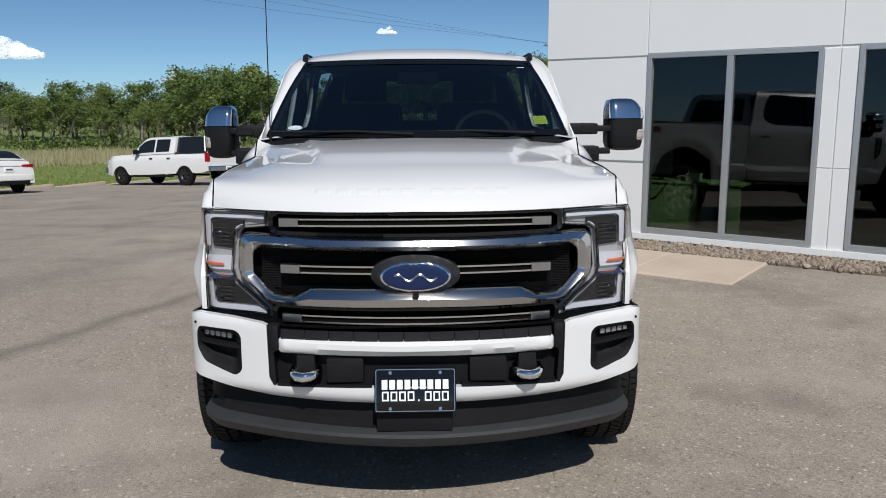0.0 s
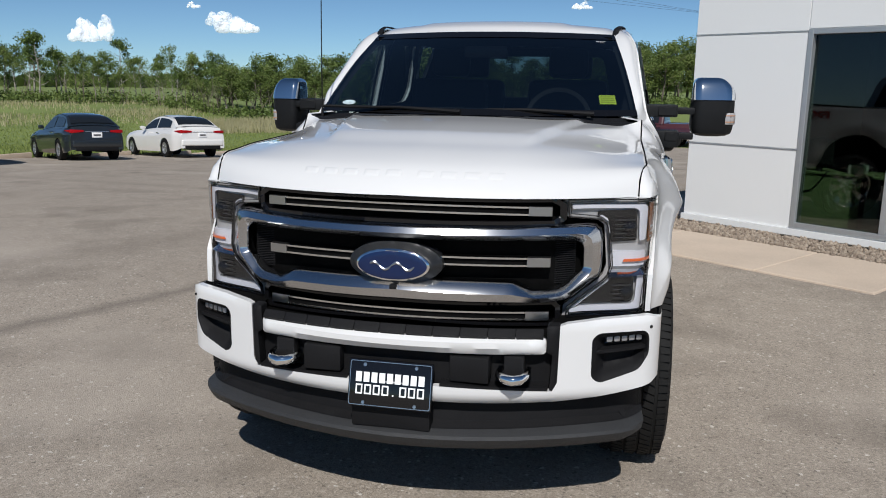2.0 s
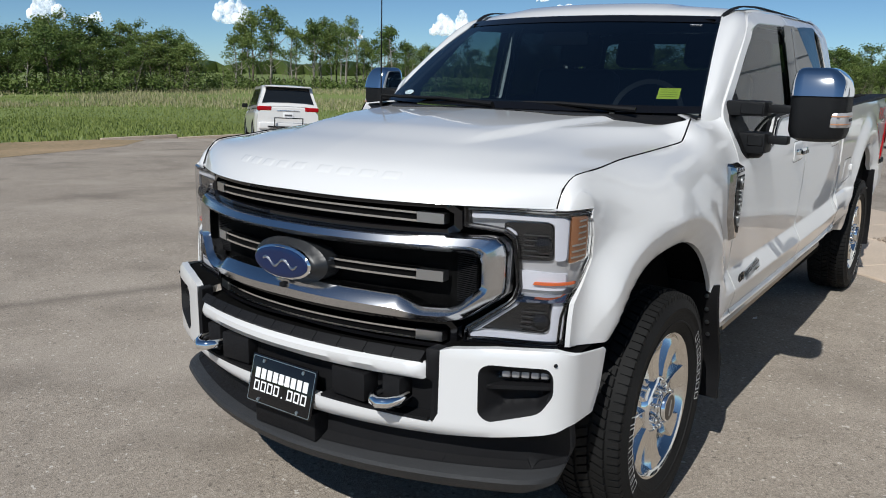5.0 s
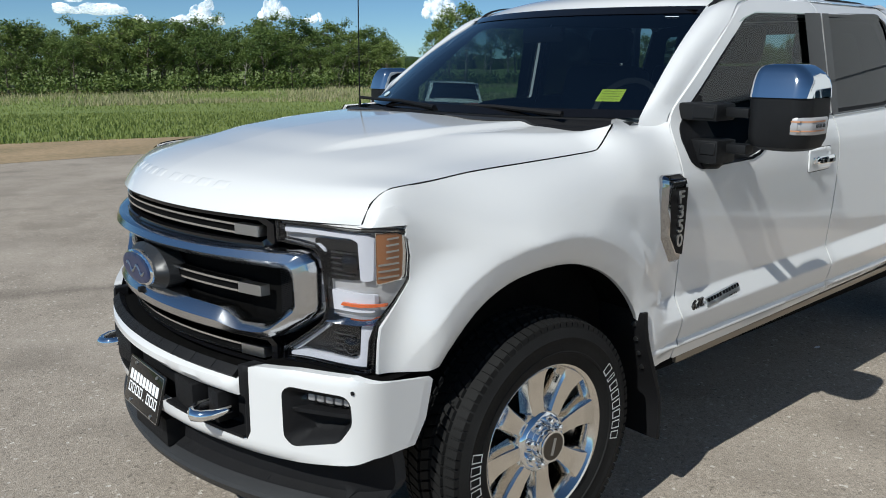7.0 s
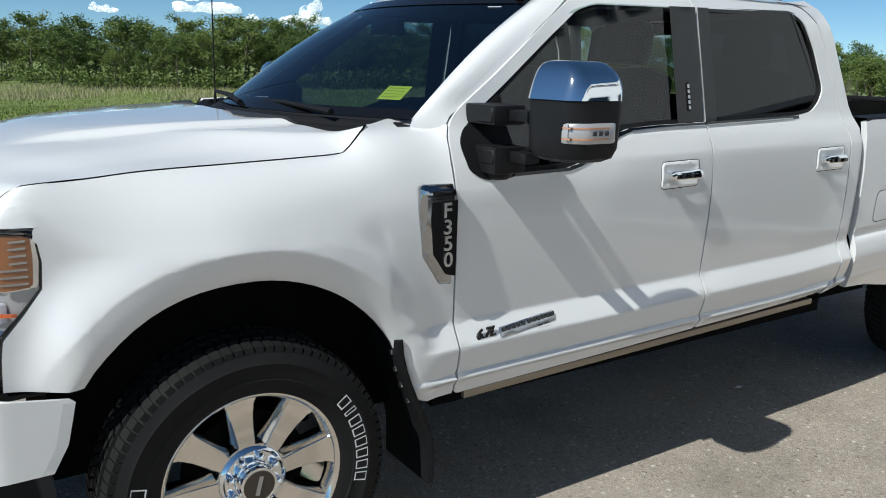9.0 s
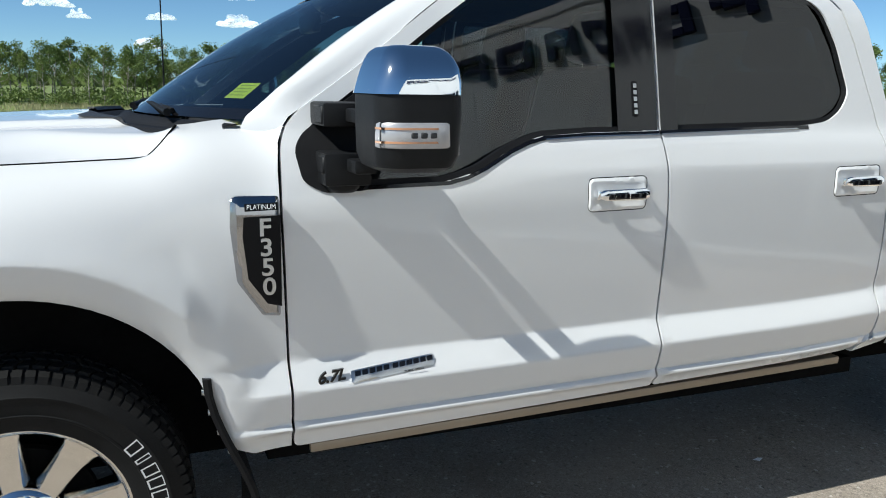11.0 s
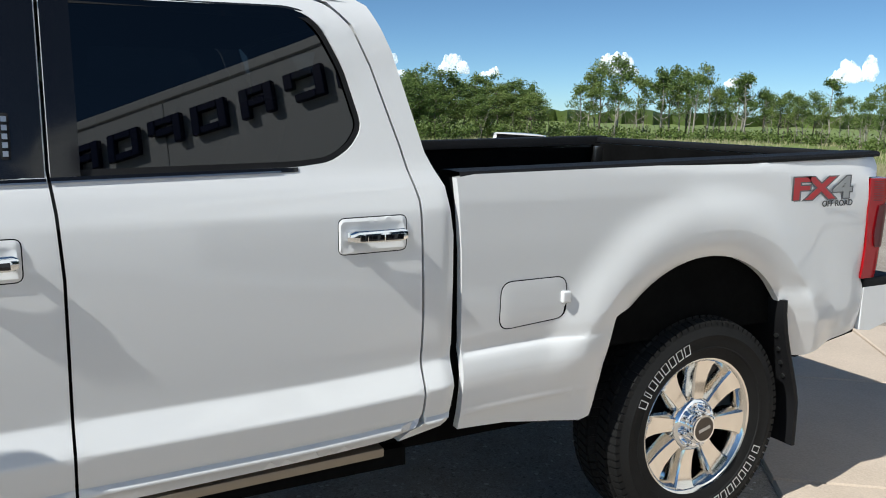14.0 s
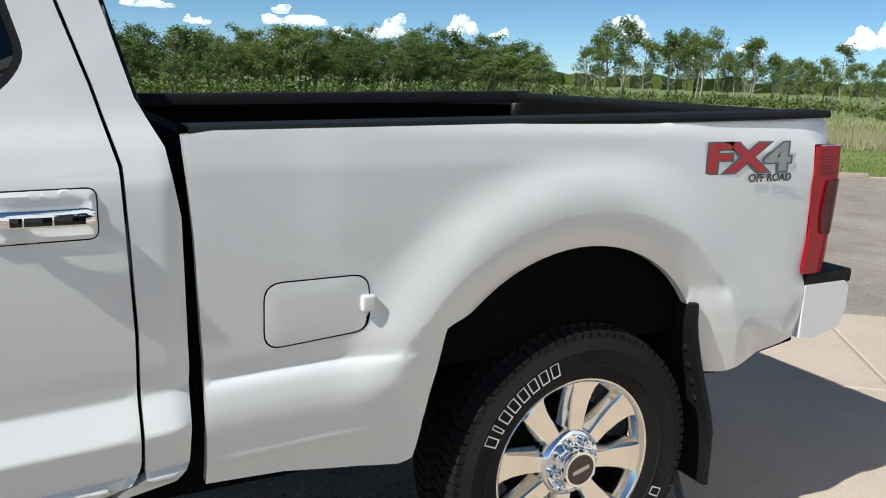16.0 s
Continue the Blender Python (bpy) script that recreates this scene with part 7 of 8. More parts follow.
# kerb stones
for a, b in zip(CURB[1:], CURB[2:]):
    if a[1] < 11:
        continue
    n = max(1, round(math.dist(a, b) / 3))
    for k in range(n):
        p, q = Vector(a).lerp(Vector(b), k / n), Vector(a).lerp(Vector(b), (k + 0.985) / n)
        ang = math.degrees(math.atan2(q.y - p.y, q.x - p.x))
        mid = (p + q) / 2
        m = pose(mid.x, mid.y, terrain(mid.x, mid.y), 0, 0, ang)
        kerb = part("kerb", flip(box(-(q - p).length / 2, (q - p).length / 2, -0.07, 0.07, -0.1, 0.085, 0.02)), CONCRETE)
        kerb.matrix_basis = m
        tagged(kerb, "pale concrete kerb at the edge of the asphalt", "kerb", kind="structure")

# fair weather clouds
CLOUD = leaf_mat("cloud_white", (0.90, 0.91, 0.92), (0.92, 0.93, 0.94), (0.94, 0.94, 0.95))
CLOUD.node_tree.nodes["Principled BSDF"].inputs["Specular IOR Level"].default_value = 0.0
CLOUD.node_tree.nodes["Mix Shader"].inputs[0].default_value = 0.3
# faint bluish glow added to lighten the shaded sides of the puffs
CLOUD.node_tree.nodes["Principled BSDF"].inputs["Emission Color"].default_value = (0.78, 0.86, 1.0, 1)
CLOUD.node_tree.nodes["Principled BSDF"].inputs["Emission Strength"].default_value = 0.30


cn = CLOUD.node_tree
wisp, cut_, gap, veil, where = (cn.nodes.new(k) for k in ("ShaderNodeTexNoise", "ShaderNodeMapRange", "ShaderNodeBsdfTransparent", "ShaderNodeMixShader", "ShaderNodeTexCoord"))
wisp.inputs["Scale"].default_value, wisp.inputs["Detail"].default_value, wisp.inputs["Roughness"].default_value = 2.6, 7.0, 0.6
cut_.inputs["From Min"].default_value, cut_.inputs["From Max"].default_value, cut_.inputs["To Max"].default_value = 0.34, 0.64, 0.78
cn.links.new(where.outputs["Object"], wisp.inputs["Vector"])
cn.links.new(wisp.outputs[0], cut_.inputs["Value"])
cn.links.new(cut_.outputs[0], veil.inputs[0])
cn.links.new(gap.outputs[0], veil.inputs[1])
cn.links.new(cn.nodes["Mix Shader"].outputs[0], veil.inputs[2])
cn.links.new(veil.outputs[0], cn.nodes["Material Output"].inputs[0])


def cloud(az, el, wide, high, seed):
    r = random.Random(seed)
    bm, d = bmesh.new(), 1600.0
    heads = [(r.uniform(-0.7, 0.7), r.uniform(0.35, 0.95)) for _ in range(4)]
    for k in range(36):
        u = r.uniform(-1, 1)
        top = max(0.10, max(h * (1 - ((u - c) / 0.42) ** 2) for c, h in heads))
        z = top * r.random() ** 0.8
        rad = r.uniform(0.13, 0.27) * (1.15 - 0.5 * abs(u)) * (1.1 - 0.45 * z)
        m = Matrix.Translation((u, r.uniform(-0.3, 0.3), z - 0.1)) @ Matrix.Diagonal((rad * 1.25, rad, rad * 1.1, 1))
        bmesh.ops.create_icosphere(bm, subdivisions=2 if rad < 0.1 else 3, radius=1, matrix=m)
    for v in bm.verts:
        q = v.co * 5.0 + Vector((seed * 3.1, 0, 0))
        v.co += v.normal * (0.05 * noise.noise(q) + 0.03 * noise.noise(q * 2.7) + 0.015 * noise.noise(q * 6))
        if v.co.z < -0.10:
            v.co.z = -0.10 + (v.co.z + 0.10) * 0.4
    w, h = d * radians(wide) / 2, d * radians(high)
    a, e = radians(az), radians(el)
    o = part("cloud", bm, CLOUD, angle=180)
    o.matrix_basis = pose(-d * math.sin(a) * math.cos(e), d * math.cos(a) * math.cos(e), d * math.sin(e), 0, 0, az) @ Matrix.Diagonal((w, w, h, 1))
    tagged(o, "small white fair weather cloud", "cloud", "clouds", "structure")


SKY_CLOUDS = [(26.35, 3.4, 3.1, 1.6), (35.1, 2.6, 2.4, 1.9), (2.6, 5.1, 1.2, 0.5), (49.8, 3.0, 2.4, 1.6), (42.0, 2.1, 1.5, 0.9), (28.8, 4.7, 0.8, 0.4), (72.4, 3.1, 4.2, 1.2),
              (66.2, 2.6, 3.0, 1.6), (61.2, 2.9, 2.0, 1.7), (69.6, 2.4, 1.3, 0.7), (93.8, 4.6, 2.6, 1.0), (92.2, 3.9, 1.2, 0.6), (58.6, 2.7, 1.3, 0.8), (82.0, 3.8, 3.0, 1.0), (16.8, 1.9, 1.4, 0.8),
              (88.0, 2.2, 2.0, 0.8), (88.6, 5.7, 5.2, 1.5), (82.6, 5.6, 2.8, 1.3), (87.2, 4.0, 1.8, 0.5), (79.0, 2.8, 1.6, 0.6)]
for k, (az, el, wide, high) in enumerate(SKY_CLOUDS):
    cloud(az, el, wide, high, k + 3)

# overhead wires
for k in range(3):
    a, b = Vector((-62, 78, 24 - k * 2.2)), Vector((12 + 0.55 * (k - 1), 74, 7.36))
    w = part("overhead_wire", tube([a.lerp(b, t / 12) + Vector((0, 0, -1.2 * math.sin(math.pi * t / 12))) for t in range(13)], 0.009, 5), GREY_PLASTIC)
    tagged(w, "thin dark overhead power line", "power line", "overhead wires")
pole = thing("utility_pole", "grey wooden utility pole with a crossarm", "utility pole", at=pose(12, 74, terrain(12, 74) - 0.1))
top = 7.3 - terrain(12, 74) + 0.1
part("mast", tube([(0, 0.14, 0), (0, 0.14, top * 0.5), (0, 0.14, top + 0.35)], [0.15, 0.13, 0.10], 10), BARK, pole)
part("crossarm", flip(box(-0.75, 0.75, -0.05, 0.05, top - 0.17, top - 0.06, 0.01)), BARK, pole)
for k in range(3):
    part("insulator", tube([(0.55 * (k - 1), 0, top - 0.07), (0.55 * (k - 1), 0, top + 0.06)], [0.04, 0.05], 8), BLACK_PLASTIC, pole)
# ---- parked vehicles; each is built facing -y with its rear axle at y = 0 ----
CAR_GLASS = mat("dark_car_glass", (0.012, 0.014, 0.016), 0.06)
CAR_RUBBER = RUBBER


def car_paint(name, c):
    return mat(name, c, 0.3, coat=1.0, var=0.02, scale=1.5, fine=500, spread=1)


def body_skin(half, top, bottom, arches, y0, y1, n=64):
    """Body side and deck below the windows: half(y, k) for k from foot to shoulder, cut for the wheels."""
    out = []
    ys = [y0 + (y1 - y0) * i / n for i in range(n + 1)]

    def foot(y):
        z = lerp(y, bottom)
        for c, r in arches:
            if abs(y - c) < r:
                z = max(z, 0.33 + math.sqrt(r * r - (y - c) ** 2) * 0.98)
        return z
    rows = 9
    vs, fs = [], []
    for y in ys:
        t, b = smooth(y, top), foot(y)
        for j in range(rows + 1):
            k = j / rows
            z = b + (t - b) * k
            zz = (z - 0.2) / max(0.3, t - 0.2)
            x = half(y) * (0.955 + 0.045 * math.sin(math.pi * min(1, max(0, zz)) ** 0.8) - 0.10 * ease(0.80, 1.0, zz))
            vs.append((x, y, z))
        vs.append((half(y) * 0.45, y, t + 0.03))
        vs.append((0, y, t + 0.04))
    m = rows + 3
    for i in range(n):
        for j in range(m - 1):
            a = i * m + j
            fs.append((a, a + 1, a + m + 1, a + m))
    fs = [f[::-1] for f in fs]
    mv, mf = mirrored((vs, fs))
    o = len(vs)
    vs = [Vector(v) for v in vs] + mv
    fs = fs + [tuple(i + o for i in f) for f in mf]
    for i0, flipf in ((0, True), (n * m, False)):
        ring = [i0 + j for j in range(m)] + [o + i0 + j for j in range(m - 1, -1, -1)]
        fs.append(tuple(ring if flipf else ring[::-1]))
    return vs, fs


def section(base, roof, wb, wr, y):
    """Foot height, top height and top half width of the cabin at y."""
    b, t = lerp(y, base) - 0.03, max(smooth(y, roof), lerp(y, base))
    return b, t, wb + (wr - wb) * min(1, (t - b) / 0.5)


def cabin(base, roof, wb, wr, y0, y1):
    """The shell of the cabin above the belt."""
    vs, fs = [], []
    ys = sorted({y0 + (y1 - y0) * i / 40 for i in range(41)} | {y for y, _ in roof if y0 < y < y1})
    for y in ys:
        b, t, xt = section(base, roof, wb, wr, y)
        for x, z in ((wb - 0.02, b), (xt, t - 0.02), (xt * 0.6, t + 0.02), (0, t + 0.03)):
            vs.append((x, y, z))
    for i in range(len(ys) - 1):
        for j in range(3):
            a = i * 4 + j
            fs.append((a, a + 4, a + 5, a + 1))
    mv, mf = mirrored((vs, fs))
    o = len(vs)
    return [Vector(v) for v in vs] + mv, fs + [tuple(i + o for i in f) for f in mf]


def panes(car, base, roof, wb, wr, sides, fronts):
    """Dark side windows and the screens, set on the shell."""
    for y0, y1 in sides:
        vs, n = [], 12
        for i in range(n + 1):
            y = y0 + (y1 - y0) * i / n
            b, t, xt = section(base, roof, wb, wr, y)
            for f in (0.12, 0.5, 0.87):
                vs.append((wb - 0.02 + (xt - wb + 0.02) * f + 0.010, y, b + 0.01 + (t - 0.03 - b) * f))
        fs = [(3 * i + k, 3 * i + 3 + k, 3 * i + 4 + k, 3 * i + 1 + k) for i in range(n) for k in range(2)]
        part("side_window", (vs, fs), CAR_GLASS, car, "dark side window", angle=180)
        part("side_window", mirrored((vs, fs)), CAR_GLASS, car, "dark side window", angle=180)
    for name, y0, y1 in fronts:
        vs, n, ks = [], 10, (-0.88, -0.6, 0, 0.6, 0.88)
        for i in range(n + 1):
            y = y0 + (y1 - y0) * i / n
            b, t, xt = section(base, roof, wb, wr, y)
            out = 0.012 if y1 < -1 else 0.02
            for k in ks:
                vs.append((xt * k, y + (0.014 if name == "rear_window" else -0.014), t + (0.03 - 0.01 * abs(k) / 0.6 if abs(k) <= 0.6 else 0.02 - 0.04 * (abs(k) - 0.6) / 0.4) + out))
        fs = [(5 * i + k, 5 * i + k + 1, 5 * i + k + 6, 5 * i + k + 5) for i in range(n) for k in range(4)]
        part(name, (vs, fs), CAR_GLASS, car, "dark screen", angle=180)


def roof_skin(roof, wb, wr, base, y0, y1):
    n, vs, fs = 20, [], []
    for i in range(n + 1):
        y = y0 + (y1 - y0) * i / n
        t = smooth(y, roof) + 0.008
        for k in (-1, -0.6, 0, 0.6, 1):
            vs.append((k * wr * 1.01, y, t + 0.028 * (1 - k * k) + (-0.012 if abs(k) == 1 else 0)))
    for i in range(n):
        for j in range(4):
            a = i * 5 + j
            fs.append((a, a + 1, a + 6, a + 5))
    return vs, fs


def post(p, q, wide, thick=0.02):
    a, b = Vector(p), Vector(q)
    bm = bmesh.new()
    d = (b - a)
    m = Matrix.Translation((a + b) / 2) @ d.to_track_quat("Z", "Y").to_matrix().to_4x4()
    box(-thick, thick, -wide / 2, wide / 2, -d.length / 2, d.length / 2, 0.004, 1, bm, m)
    return flip(bm)


def car_wheel(car, x, y, r, rim_mat):
    w = new("wheel")
    w.parent = car
    w.matrix_basis = pose(x, y, r)
    part("tyre", flip(lathe([(-0.10, r * 0.62), (-0.11, r * 0.8), (-0.09, r * 0.98), (0.09, r * 0.98), (0.11, r * 0.8), (0.10, r * 0.62)], 32)), CAR_RUBBER, w, "black tyre")
    s = 1 if x > 0 else -1
    part("rim", flip(lathe([(s * 0.05, 0), (s * 0.06, r * 0.15), (s * 0.04, r * 0.2), (s * 0.035, r * 0.5), (s * 0.09, r * 0.62), (s * 0.095, r * 0.65)], 32)), rim_mat, w, "wheel rim")
    for k in range(5):
        a = 2 * math.pi * k / 5
        part("rim_spoke", flip(box(min(s * 0.05, s * 0.085), max(s * 0.05, s * 0.085), -r * 0.07, r * 0.07, r * 0.1, r * 0.63, 0.006, m=pose(0, 0, 0, math.degrees(a)))), rim_mat, w)


RIM = mat("car_rim_silver", (0.45, 0.46, 0.47), 0.3, 0.8)
RIM_BLACK = mat("car_rim_black", (0.02, 0.02, 0.02), 0.4)


def place(car, rear, heading):
    """rear: where the rear axle stands; heading: the way it faces."""
    x, y = rear
    slope_x, slope_y = (terrain(x + 0.5, y) - terrain(x - 0.5, y)), (terrain(x, y + 0.5) - terrain(x, y - 0.5))
    up = Vector((-slope_x, -slope_y, 1)).normalized()
    f = Vector((*heading, 0)).normalized()
    f = (f - up * f.dot(up)).normalized()
    r = (-f).cross(up)
    m = Matrix((( r.x, -f.x, up.x, x), (r.y, -f.y, up.y, y), (r.z, -f.z, up.z, terrain(x, y)), (0, 0, 0, 1)))
    car.matrix_basis = m


def plate_of(car, y, z):
    p = part("rear_plate", flip(box(-0.155, 0.155, y, y + 0.012, z - 0.08, z + 0.08, 0.004)), WHITE_INK, car, "pale number plate")
    part("plate_bar", flip(box(-0.11, 0.11, y + 0.012, y + 0.015, z - 0.03, z + 0.025)), DECAL_GREY, p)


def wrap_light(path):
    """A lens strip along (x, y, foot, top) stations, with its rim turned in."""
    vs, fs = [], []
    for x, y, z0, z1 in path:
        m = (z0 + z1) / 2
        vs += [Vector((x - 0.05, y - 0.05, z0)), Vector((x, y, z0 + 0.006)), Vector((x + 0.006, y + 0.006, m)), Vector((x, y, z1 - 0.006)), Vector((x - 0.05, y - 0.05, z1))]
    for i in range(len(path) - 1):
        fs += [(5 * i + k, 5 * i + 5 + k, 5 * i + 6 + k, 5 * i + 1 + k)[::-1] for k in range(4)]
    return vs, fs


def sedan(paint, label, length, wheelbase, width, roof_z, rear, heading, rims=RIM):
    car = thing("sedan", label, "car", "parked cars")
    hw, nose, tail = width / 2, -wheelbase - 0.93, length - wheelbase - 0.93
    half = lambda y: hw * (1 - 0.16 * ease(-wheelbase - 0.45, nose, y) - 0.11 * ease(tail - 0.55, tail, y))
    top = [(nose, 0.62), (nose + 0.12, 0.74), (nose + 0.5, 0.84), (-wheelbase + 0.35, 0.94), (-wheelbase + 1.0, 0.965), (0.1, 1.03), (tail - 0.35, 1.06), (tail - 0.04, 1.04), (tail, 0.92)]
    bottom = [(nose, 0.30), (nose + 0.4, 0.20), (-0.5, 0.20), (tail - 0.4, 0.24), (tail, 0.34)]
    part("body", body_skin(half, top, bottom, [(0, 0.37), (-wheelbase, 0.37)], nose, tail), paint, car, angle=35)
    roof = [(-wheelbase + 0.75, 0.98), (-wheelbase + 1.65, roof_z - 0.05), (-wheelbase + 2.1, roof_z), (-0.35, roof_z - 0.02), (0.15, roof_z - 0.10), (0.75, 1.08)]
    base = [(-wheelbase + 0.75, 0.965), (0.1, 1.03), (0.8, 1.05)]
    part("cabin_shell", cabin(base, roof, hw * 0.90, hw * 0.66, -wheelbase + 0.75, 0.78), paint, car, angle=35)
    panes(car, base, roof, hw * 0.90, hw * 0.66, [(-wheelbase + 1.02, -wheelbase + 1.98), (-wheelbase + 2.06, 0.30)], [("windscreen", -wheelbase + 0.86, -wheelbase + 1.62), ("rear_window", 0.04, 0.64)])
    part("roof_panel", roof_skin(roof, hw * 0.9, hw * 0.66, base, -wheelbase + 1.62, 0.12), paint, car)
    for s in (1, -1):
        lens = wrap_light([(hw * 0.44, tail + 0.016, 0.885, 0.950), (hw * 0.66, tail + 0.018, 0.868, 0.962), (hw * 0.82, tail + 0.012, 0.858, 0.968), (hw * 0.885, tail - 0.02, 0.862, 0.968), (half(tail - 0.14) * 0.985 + 0.012, tail - 0.14, 0.880, 0.962), (half(tail - 0.34) * 0.985 + 0.010, tail - 0.34, 0.918, 0.944)])
        part("tail_light", lens if s > 0 else mirrored(lens), RED_LENS, car, "slim red tail light wrapped round the corner")
        part("side_mirror", flip(box(s * (hw + 0.06) - 0.08, s * (hw + 0.06) + 0.08, -wheelbase + 1.12, -wheelbase + 1.24, 0.98, 1.10, 0.03)), paint, car, "door mirror")
        part("door_pull", flip(box(s * hw - 0.012, s * hw + 0.012, -0.62, -0.45, 0.86, 0.885, 0.006)), CHROME, car)
        for y in (0, -wheelbase):
            car_wheel(car, s * (hw - 0.10), y, 0.335, rims)
    part("rear_bumper", flip(box(-hw * 0.84, hw * 0.84, tail - 0.16, tail + 0.03, 0.42, 0.64, 0.05, 3)), paint, car)
    part("diffuser", flip(box(-hw * 0.72, hw * 0.72, tail - 0.1, tail + 0.02, 0.30, 0.44, 0.03)), BLACK_PLASTIC, car, "black lower bumper")
    part("boot_trim", flip(box(-hw * 0.40, hw * 0.40, tail - 0.02, tail + 0.012, 0.895, 0.915, 0.005)), CHROME, car, "chrome boot strip")
    plate_of(car, tail + 0.002, 0.80)
    place(car, rear, heading)
    return car


def van(paint, rear, heading):
    car = thing("minivan", "white minivan with a bicycle rack at its tail", "van", "parked cars")
    wb, hw, roof_z = 3.03, 0.985, 1.76
    nose, tail = -wb - 0.96, 1.08
    half = lambda y: hw * (1 - 0.18 * ease(-wb - 0.4, nose, y) - 0.06 * ease(tail - 0.4, tail, y))
    top = [(nose, 0.70), (nose + 0.15, 0.84), (nose + 0.7, 0.98), (-wb + 0.3, 1.06), (tail - 0.1, 1.12), (tail, 1.06)]
    bottom = [(nose, 0.30), (nose + 0.4, 0.22), (tail - 0.4, 0.26), (tail, 0.36)]
    part("body", body_skin(half, top, bottom, [(0, 0.40), (-wb, 0.40)], nose, tail), paint, car, angle=35)
    roof = [(-wb + 0.10, 1.06), (-wb + 1.15, roof_z - 0.06), (-wb + 1.7, roof_z), (0.4, roof_z), (0.78, roof_z - 0.05), (1.02, 1.12)]
    base = [(-wb + 0.1, 1.05), (1.02, 1.11)]
    part("cabin_shell", cabin(base, roof, hw * 0.95, hw * 0.76, -wb + 0.10, 1.03), paint, car, angle=35)
    panes(car, base, roof, hw * 0.95, hw * 0.76, [(-wb + 0.50, -wb + 1.45), (-wb + 1.52, -0.42), (-0.35, 0.56)], [("windscreen", -wb + 0.22, -wb + 1.12), ("rear_window", 0.81, 0.985)])
    part("roof_panel", roof_skin(roof, hw, hw * 0.76, base, -wb + 1.12, 0.80), paint, car)
    for s in (1, -1):
        part("tail_light", flip(box(s * hw * 0.72 - 0.21, s * hw * 0.72 + 0.21, 0.86, 1.09, 1.00, 1.13, 0.03, 3)), RED_LENS, car, "red tail light")
        part("side_mirror", flip(box(s * (hw + 0.07) - 0.09, s * (hw + 0.07) + 0.09, -wb + 0.75, -wb + 0.88, 1.06, 1.20, 0.03)), BLACK_PLASTIC, car, "door mirror")
        for y in (0, -wb):
            car_wheel(car, s * (hw - 0.10), y, 0.355, RIM)
        part("rack_upright", tube([(s * 0.42, 1.10, 0.50), (s * 0.42, 1.22, 0.52), (s * 0.42, 1.22, 0.80)], 0.018, 6), BLACK_PLASTIC, car, "black rack upright")
    part("rear_bumper", flip(box(-hw * 0.90, hw * 0.90, tail - 0.12, tail + 0.06, 0.44, 0.66, 0.05, 3)), paint, car)
    part("rack_bar", flip(box(-0.62, 0.62, 1.18, 1.26, 0.50, 0.55, 0.01)), BLACK_PLASTIC, car, "black rack bar")
    part("rack_bar", flip(box(-0.44, 0.44, 1.20, 1.24, 0.78, 0.81, 0.01)), BLACK_PLASTIC, car, "black rack bar")
    part("rack_tray", flip(box(-0.62, 0.62, 1.16, 1.19, 0.34, 0.44, 0.01)), SATIN, car, "silver rack tray")
    part("hatch_trim", flip(box(-0.34, 0.34, tail - 0.02, tail + 0.015, 1.0, 1.03, 0.006)), CHROME, car, "chrome hatch strip")
    plate_of(car, tail + 0.002, 0.88)
    part("spoiler", flip(box(-hw * 0.70, hw * 0.70, 0.70, 0.98, roof_z - 0.045, roof_z + 0.0, 0.02)), paint, car, "roof spoiler")
    place(car, rear, heading)
    return car


